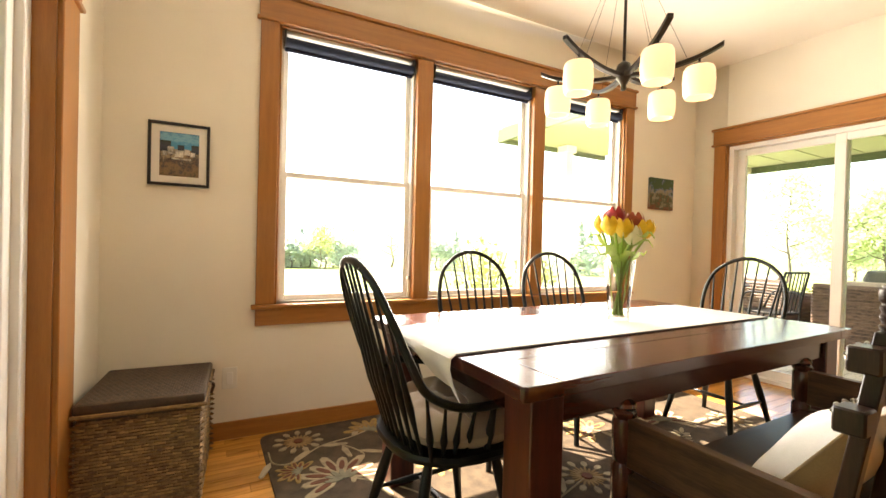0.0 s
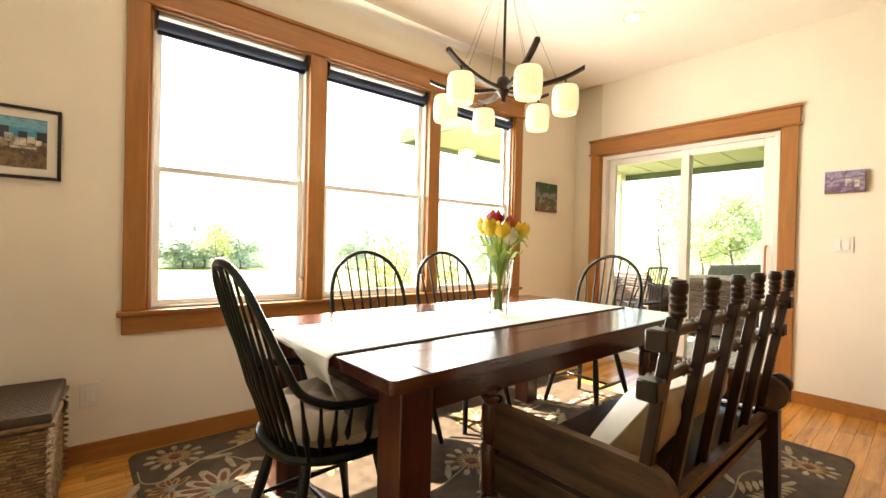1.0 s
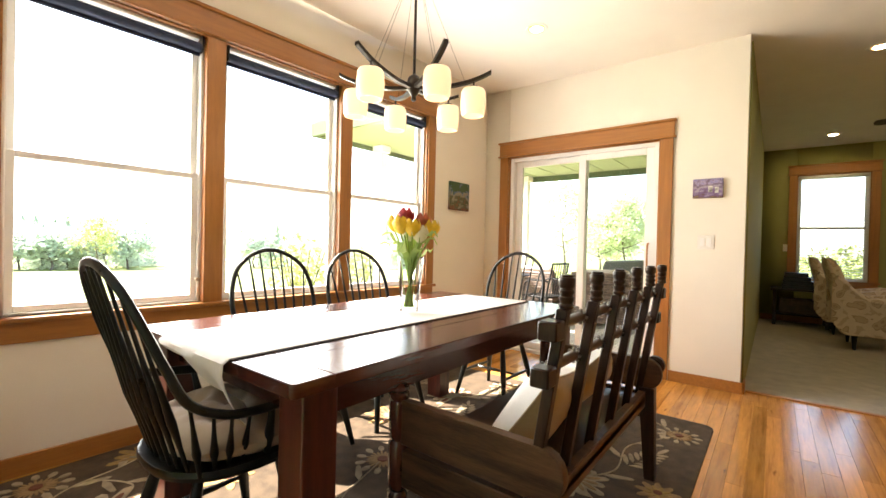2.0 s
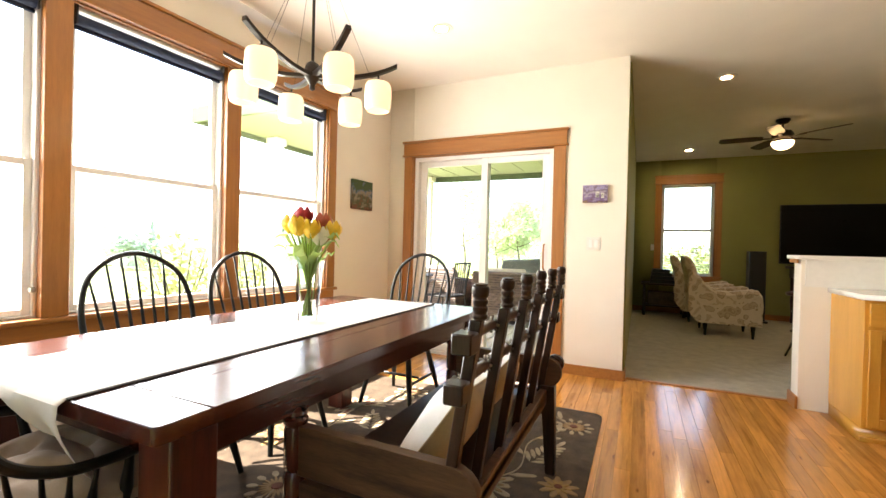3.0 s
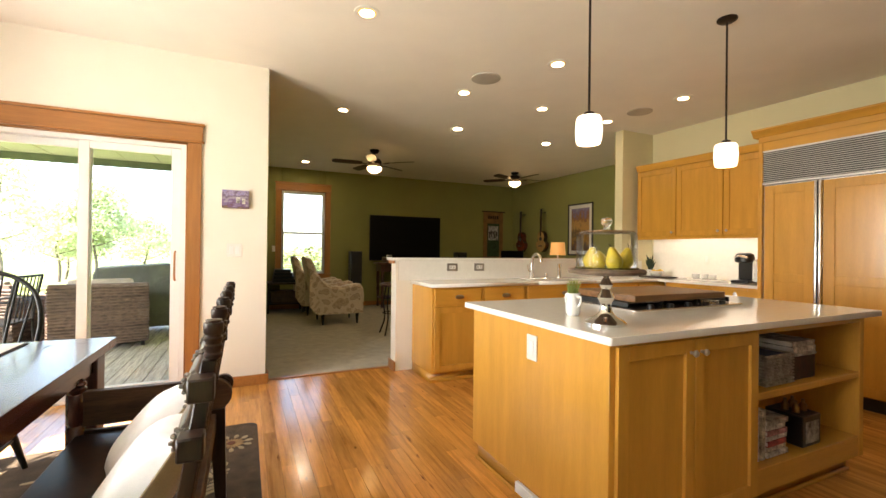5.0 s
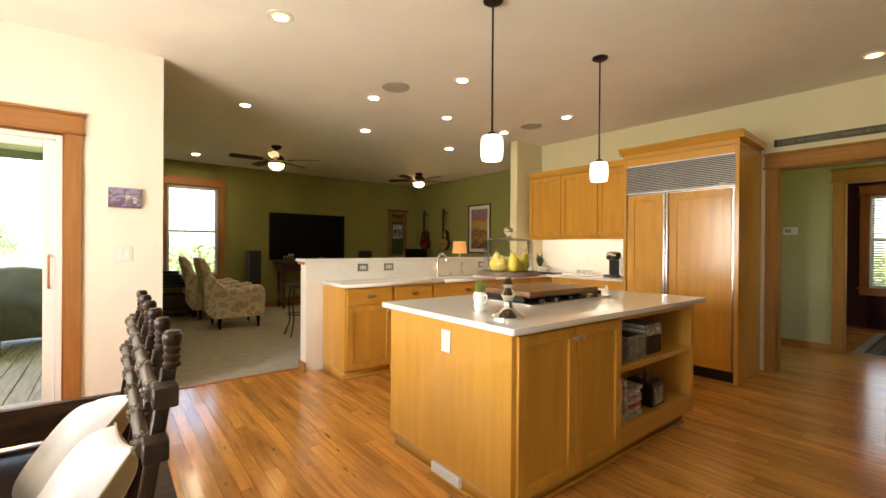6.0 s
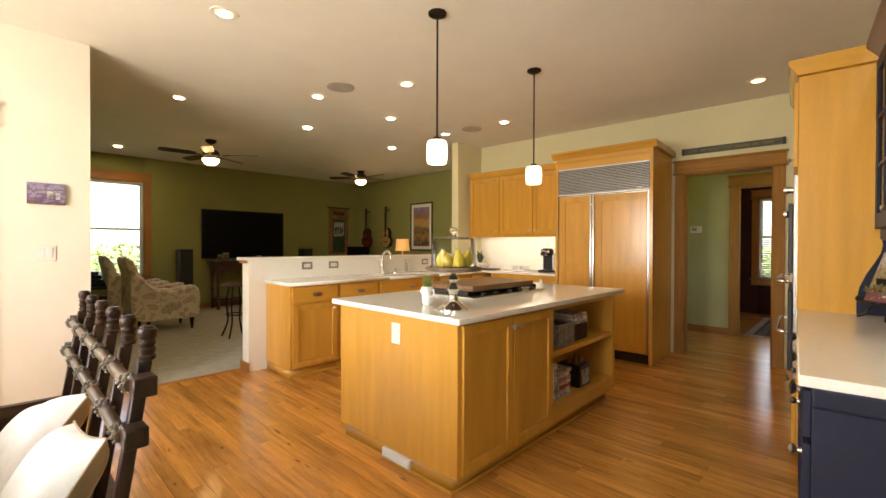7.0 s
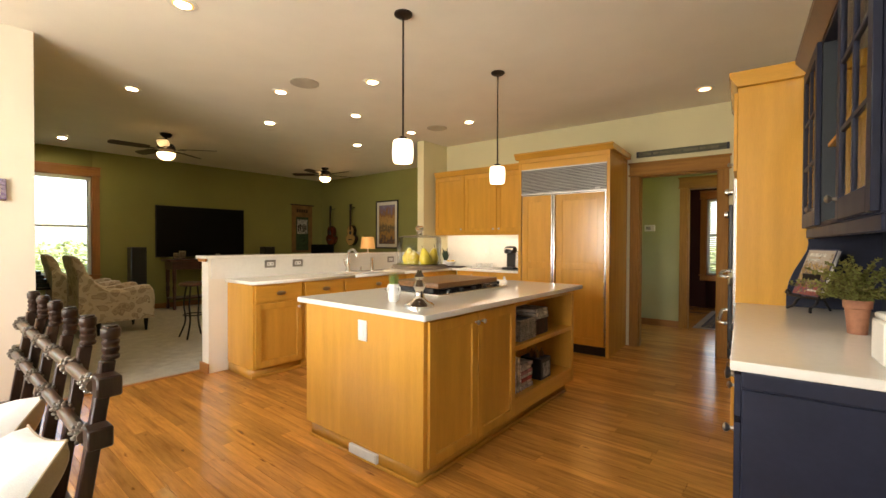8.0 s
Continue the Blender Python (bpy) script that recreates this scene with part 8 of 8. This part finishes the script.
# terrace furniture
WIK = mat("terrace_wicker", (0.24, 0.165, 0.13), 0.6, vary=0.3, scale=14, stretch=(1, 1, 8), fine=60, bump=0.8)
WIKB = mat("terrace_wicker_strand", (0.20, 0.125, 0.095), 0.55, vary=0.35, scale=18, fine=80, bump=0.5, rnd=0.3, island=True)
CUSH = mat("terrace_cushion", (0.55, 0.46, 0.38), 0.9, vary=0.1, scale=10, bump=0.3)


def wicker_sofa(at, w, label, name="wicker_sofa"):
    e = thing(name, label, "sofa", at, "wicker terrace seats")
    part("back", prism(B(), [(-0.42, 0.06), (-0.30, 0.06), (-0.30, 0.62), (-0.40, 0.80), (-0.48, 0.80)], 1, -w / 2, w / 2, 0.02), WIK, e)
    for s in (-1, 1):
        y0, y1 = sorted((s * w / 2, s * (w / 2 - 0.13)))
        part("arm", prism(B(), [(-0.42, 0.06), (0.40, 0.06), (0.42, 0.55), (0.36, 0.62), (-0.35, 0.66), (-0.46, 0.78)], 1, y0 + (0.002 if s < 0 else -0.0), y1, 0.02), WIK, e)
    part("seat", box(B(), -0.30, 0.38, -w / 2 + 0.13, w / 2 - 0.13, 0.06, 0.30, 0.01), WIK, e)
    bm = B()
    for k in range(19):
        z = 0.08 + k * 0.037
        xr = -0.425 - max(0.0, z - 0.06) * 0.081
        tube(bm, [(xr, -w / 2 - 0.006, z), (xr, w / 2 + 0.006, z)], 0.0165, 6, 0.6)
        if z < 0.60:
            for s in (-1, 1):
                tube(bm, [(xr, s * (w / 2 + 0.004), z), (0.405, s * (w / 2 + 0.004), z)], 0.0165, 6, 0.6)
    tagged(part("weave", bm, WIKB, e), kind="stuff")
    nb = max(1, round((w - 0.26) / 0.6))
    cw = (w - 0.28) / nb
    for k in range(nb):
        y = -w / 2 + 0.14 + k * cw
        part("seat_cushion", box(B(), -0.28, 0.40, y + 0.005, y + cw - 0.005, 0.301, 0.43, 0.035, 3), CUSH, e)
        part("back_cushion", box(B(), -0.30, -0.16, y + 0.01, y + cw - 0.01, 0.43, 0.84, 0.045, 3), CUSH, e)
    for sx in (-1, 1):
        for sy in (-1, 1):
            part("foot", box(B(), sx * 0.36 - 0.02, sx * 0.36 + 0.02, sy * (w / 2 - 0.05) - 0.02, sy * (w / 2 - 0.05) + 0.02, 0, 0.06), BLACK, e)


wicker_sofa(pose(6.95, 2.15, -0.04, 0, 0, 12), 0.95, "brown wicker club chair with beige cushions on the deck", "wicker_chair")
wicker_sofa(pose(7.0, 3.25, -0.04, 0, 0, -8), 0.95, "brown wicker club chair with a rust pillow on the deck", "wicker_chair")
gc = thing("covered_grill", "dark grey covered grill standing on the deck", "grill", pose(7.75, 1.75, -0.04, 0, 0, 8))
part("cover", prism(B(), [(-0.62, 0.10), (0.62, 0.10), (0.66, 0.85), (0.62, 0.95), (-0.2, 1.0), (-0.62, 0.93), (-0.66, 0.8)], 0, -0.32, 0.32, 0.03), mat("grey_cover_cloth", (0.13, 0.135, 0.11), 0.7, vary=0.2, scale=6, bump=0.5), gc)
for sx in (-1, 1):
    for sy in (-1, 1):
        part("leg", box(B(), sx * 0.25 - 0.02, sx * 0.25 + 0.02, sy * 0.5 - 0.02, sy * 0.5 + 0.02, 0, 0.1), BLACK, gc)
tb2 = thing("terrace_table", "round dark metal terrace table", "table", pose(6.1, 3.55, -0.04))
part("top", lathe(B(), [(0.45, 0.70), (0.46, 0.71), (0.45, 0.725), (0.02, 0.726)], seg=32), IRON, tb2)
part("column", lathe(B(), [(0.25, 0.0), (0.24, 0.02), (0.03, 0.05), (0.03, 0.70)], seg=20), IRON, tb2)


def metal_chair(at):
    e = thing("metal_chair", "black metal terrace chair with a slatted back", "chair", at, "terrace chairs")
    part("seat", box(B(), -0.22, 0.22, -0.22, 0.22, 0.42, 0.445, 0.008), IRON, e)
    for s in (-1, 1):
        part("rear_leg", tube(B(), smooth_path([(-0.25, s * 0.21, 0), (-0.21, s * 0.21, 0.43), (-0.30, s * 0.2, 0.92)], 5), 0.013, 8), IRON, e)
        part("front_leg", tube(B(), [(0.21, s * 0.21, 0), (0.20, s * 0.21, 0.43)], 0.013, 8), IRON, e)
        part("armrest", tube(B(), smooth_path([(-0.25, s * 0.21, 0.66), (0.1, s * 0.25, 0.66), (0.21, s * 0.21, 0.43)], 5), 0.012, 8), IRON, e)
    part("top_rail", tube(B(), [(-0.30, -0.2, 0.92), (-0.30, 0.2, 0.92)], 0.013, 8), IRON, e)
    for k in range(6):
        y = -0.15 + k * 0.06
        part("back_slat", tube(B(), [(-0.22, y, 0.45), (-0.30, y, 0.92)], 0.007, 6), IRON, e)
    return e


mc = metal_chair(pose(5.55, 3.3, -0.04, 0, 0, 20))
copy_thing(mc, pose(6.15, 2.85, -0.04, 0, 0, 80))
copy_thing(mc, pose(6.5, 4.1, -0.04, 0, 0, 230))

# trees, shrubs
# far foliage: the distance haze is put into this pale leaf colour
LEAFA = leaf_mat("haze_paled_foliage", (0.60, 0.67, 0.57), 0.2)
# trees beyond the terrace: hazy glare is painted in as a bleached leaf colour
LEAFB = leaf_mat("glare_paled_leaves", (0.50, 0.57, 0.36), 0.3)
LEAFC = leaf_mat("spring_leaves", (0.33, 0.36, 0.12), 0.3)
LEAFD = leaf_mat("plum_leaves", (0.30, 0.19, 0.15), 0.3)
BARK = mat("bark", (0.16, 0.125, 0.095), 0.9, vary=0.4, scale=12, stretch=(1, 1, 0.3), bump=0.8)


def card(bm, c, s, r):
    d = Vector((r.uniform(-1, 1), r.uniform(-1, 1), r.uniform(-0.7, 0.7))).normalized()
    q = d.cross(Vector((r.uniform(-1, 1), r.uniform(-1, 1), r.uniform(-1, 1)))).normalized()
    p = [c - d * s, c + q * s * 0.5, c + d * s, c - q * s * 0.5]
    bm.faces.new([bm.verts.new(v) for v in p])


def broad_tree(name, label, h, w, leaf, seed, count=1500, ls=0.2, at=None):
    r = random.Random(seed)
    e = thing(name, label, "tree", at, "garden trees")
    bm = tube(B(), smooth_path([(0, 0, 0), (0.05 * w, 0.02, h * 0.2), (0, 0.04 * w, h * 0.45), (0.03, 0, h * 0.8)], 4), [0.026 * w * (1 - 0.07 * i) for i in range(13)], 10)
    tips = []
    for k in range(11):
        a, z = k * 2.4, h * (0.25 + 0.055 * k)
        l = w * 0.5 * r.uniform(0.6, 1.0) * math.sin(math.pi * min(0.95, 0.25 + 0.065 * k)) ** 0.6
        tip = Vector((l * math.cos(a), l * math.sin(a), z + l * 0.6))
        tube(bm, smooth_path([(0, 0, z), (tip.x * 0.5, tip.y * 0.5, z + l * 0.2), tuple(tip)], 3), [0.011 * w, 0.009 * w, 0.0075 * w, 0.006 * w, 0.005 * w, 0.004 * w, 0.002 * w], 6)
        tips += [tip, tip * 0.6 + Vector((0, 0, z * 0.4 + 0.1 * h))]
    tips.append(Vector((0, 0, h * 0.9)))
    part("trunk", bm, BARK, e)
    bm = B()
    for k in range(count):
        t = tips[r.randrange(len(tips))]
        c = t + Vector((r.gauss(0, 1), r.gauss(0, 1), r.gauss(0, 0.8))) * w * r.choice((0.09, 0.12, 0.17))
        card(bm, c, ls * r.uniform(0.6, 1.3), r)
    tagged(part("crown", bm, leaf, e), kind="stuff")
    return e


def fir_tree(seed, h, at, count=2400):
    r = random.Random(seed)
    e = thing("fir_tree", "tall fir tree beyond the lawn, paled for distance haze", "tree", at, "garden trees")
    part("trunk", tube(B(), [(0, 0, 0), (0, 0, h * 0.5), (0, 0, h)], [h * 0.018, h * 0.011, 0.01], 8), BARK, e)
    bm = B()
    for k in range(count):
        u = r.random() ** 0.75
        z = h * (1 - 0.92 * u)
        tier = 0.75 + 0.25 * math.sin(z * 9.0 / h * 6.28)
        a = r.random() * 6.283
        rad = h * 0.42 * u * tier * math.sqrt(r.random()) * (1 + 0.25 * math.sin(3 * a + z))
        card(bm, Vector((rad * math.cos(a), rad * math.sin(a), z - rad * 0.25)), h * 0.027 * r.uniform(0.6, 1.4), r)
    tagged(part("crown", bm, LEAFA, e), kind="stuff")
    return e


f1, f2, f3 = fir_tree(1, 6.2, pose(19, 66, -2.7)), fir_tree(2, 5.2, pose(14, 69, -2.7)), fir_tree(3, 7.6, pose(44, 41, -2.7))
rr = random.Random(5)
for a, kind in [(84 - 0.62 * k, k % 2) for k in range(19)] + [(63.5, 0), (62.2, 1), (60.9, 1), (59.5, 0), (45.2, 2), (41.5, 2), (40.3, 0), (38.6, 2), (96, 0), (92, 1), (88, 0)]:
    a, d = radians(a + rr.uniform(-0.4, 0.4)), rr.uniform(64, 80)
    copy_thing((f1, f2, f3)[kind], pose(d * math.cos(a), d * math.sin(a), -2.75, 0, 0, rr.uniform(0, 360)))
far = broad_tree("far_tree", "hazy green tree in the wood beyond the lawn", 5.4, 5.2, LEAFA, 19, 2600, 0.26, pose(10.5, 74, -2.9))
for a in (82.5, 80.4, 78.2, 76.3, 74.2, 61.6, 43.2, 39.4, 86.0):
    d = rr.uniform(60, 66)
    copy_thing(far, pose(d * math.cos(radians(a)), d * math.sin(radians(a)), -2.8, 0, 0, rr.uniform(0, 360)) @ Matrix.Diagonal((1.0, 1.0, rr.uniform(0.75, 1.05), 1)))
b1 = broad_tree("plum_tree", "reddish plum tree on the lawn", 4.6, 5.0, LEAFD, 11, 1800, 0.08, pose(18.5, 45, -1.6))
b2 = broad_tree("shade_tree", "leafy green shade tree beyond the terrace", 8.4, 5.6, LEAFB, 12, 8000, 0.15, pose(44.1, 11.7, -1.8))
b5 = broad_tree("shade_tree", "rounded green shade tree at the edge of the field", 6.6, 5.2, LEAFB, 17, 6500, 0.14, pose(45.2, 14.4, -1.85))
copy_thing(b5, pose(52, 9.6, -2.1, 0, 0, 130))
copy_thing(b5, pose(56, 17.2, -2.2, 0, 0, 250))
b3 = broad_tree("young_tree", "young bright green tree on the lawn", 3.6, 2.6, LEAFC, 13, 2200, 0.075, pose(8.2, 35, -1.1))
b4 = broad_tree("feathery_tree", "tall feathery tree beyond the terrace, paled for glare", 6.6, 3.4, LEAFB, 14, 3600, 0.10, pose(26.4, 10.7, -0.9))


def shrub(at, w, h, seed, leaf, label, count=900):
    r = random.Random(seed)
    e = thing("shrub", label, "shrub", at, "garden shrubs")
    bm = B()
    for k in range(7):
        a = k * 0.9
        tube(bm, smooth_path([(0, 0, 0), (0.2 * w * math.cos(a), 0.2 * w * math.sin(a), h * 0.4), (0.38 * w * math.cos(a), 0.38 * w * math.sin(a), h * 0.8)], 3), 0.012, 5)
    part("stem", bm, BARK, e)
    bm = B()
    for k in range(count):
        d = Vector((r.gauss(0, 1), r.gauss(0, 1), abs(r.gauss(0, 1)))).normalized() * (r.random() ** 0.4)
        c = Vector((d.x * w / 2 * (1 + 0.2 * math.sin(5 * d.y)), d.y * w / 2, 0.1 * h + d.z * h * 0.9))
        card(bm, c, 0.05 * r.uniform(0.6, 1.5), r)
    tagged(part("foliage", bm, leaf, e), kind="stuff")
    return e


s1 = shrub(pose(4.75, 7.0, -0.42), 1.25, 1.75, 21, LEAFC, "yellow-green flowering shrub outside the windows")
copy_thing(s1, pose(6.9, 8.0, -0.62, 0, 0, 60))
s2 = shrub(pose(9.9, 2.6, -0.42), 2.2, 1.0, 22, LEAFC, "low yellow-green hedge behind the terrace", 1200)
for x, y in ((10.0, 4.4), (10.1, 0.9), (9.9, 6.2)):
    copy_thing(s2, pose(x, y, -0.42, 0, 0, 40 * y))
LEAFE = leaf_mat("shaded_shrub_leaves", (0.21, 0.25, 0.08), 0.6)
s3 = shrub(pose(11.2, -0.9, -0.42), 2.4, 1.75, 23, LEAFE, "leafy shrub outside the living-room window", 2600)
copy_thing(s3, pose(12.0, 0.9, -0.42, 0, 0, 100) @ Matrix.Diagonal((1.2, 1.2, 0.8, 1)))
copy_thing(s3, pose(11.6, -2.4, -0.42, 0, 0, 220))
copy_thing(s3, pose(13.2, -0.6, -0.42, 0, 0, 300) @ Matrix.Diagonal((1.3, 1.3, 0.85, 1)))
# shrubs by the garden door, stretched tall to block west sky light
for x, y, k in ((-2.3, 2.6, 1.9), (-2.5, 1.0, 2.1), (-2.2, -0.8, 1.9), (-2.6, 4.4, 2.0)):
    copy_thing(s3, pose(x, y, -0.42, 0, 0, 90 * y) @ Matrix.Diagonal((0.95, 0.95, k, 1)))
copy_thing(s3, pose(0.9, -11.5, -0.42, 0, 0, 30))
copy_thing(s3, pose(2.6, -12, -0.42, 0, 0, 70))


# ---- oak floor boards ----
rb = random.Random(8)
FW = 0.076
floor = thing("floor", "honey oak strip floor with a satin finish", "floor", pose(0, 0, 0), kind=S)
bm0 = B()
box(bm0, 0, 1, 0, FW - 0.0016, -0.012, 0.0, 0)
unit = link("board", bm0, OAK, False)
unit.parent = floor
rest, count, used = [], 0, False
row = 0
y = -4.95
while y < 2.95:
    x = -0.78 - rb.random() * 0.9
    while x < 4.352:
        l = rb.choice((0.4, 0.55, 0.75, 0.95, 1.2, 1.6)) * rb.uniform(0.9, 1.1)
        x0, x1 = max(x, -0.78), min(x + l, 4.352)
        x += l
        if x1 - x0 < 0.02:
            continue
        near = 0.3 < (x0 + x1) / 2 < 3.9 and -1.6 < y < 0.42
        if near and count < 300:
            m = Matrix.Translation((x0, y, 0)) @ Matrix.Diagonal((x1 - x0 - 0.0016, 1, 1, 1))
            if not used:
                unit.matrix_basis, used = m, True
            else:
                o = new("board", unit.data)
                o.parent, o.matrix_basis = floor, m
            count += 1
        else:
            rest.append((x0, x1 - 0.0016, y))
    y += FW
verts, faces = [], []
for x0, x1, y in rest:
    i = len(verts)
    verts += [(a, b, c) for a in (x0, x1) for b in (y, y + FW - 0.0016) for c in (-0.012, 0.0)]
    faces += [tuple(i + k for k in q) for q in ((0, 1, 3, 2), (4, 6, 7, 5), (0, 4, 5, 1), (2, 3, 7, 6), (0, 2, 6, 4), (1, 5, 7, 3))]
me = bpy.data.meshes.new("boards_rest")
me.from_pydata(verts, [], faces)
me.materials.append(OAKR)
o = new("boards_rest", me)
o.parent = floor
tagged(o, kind="stuff")
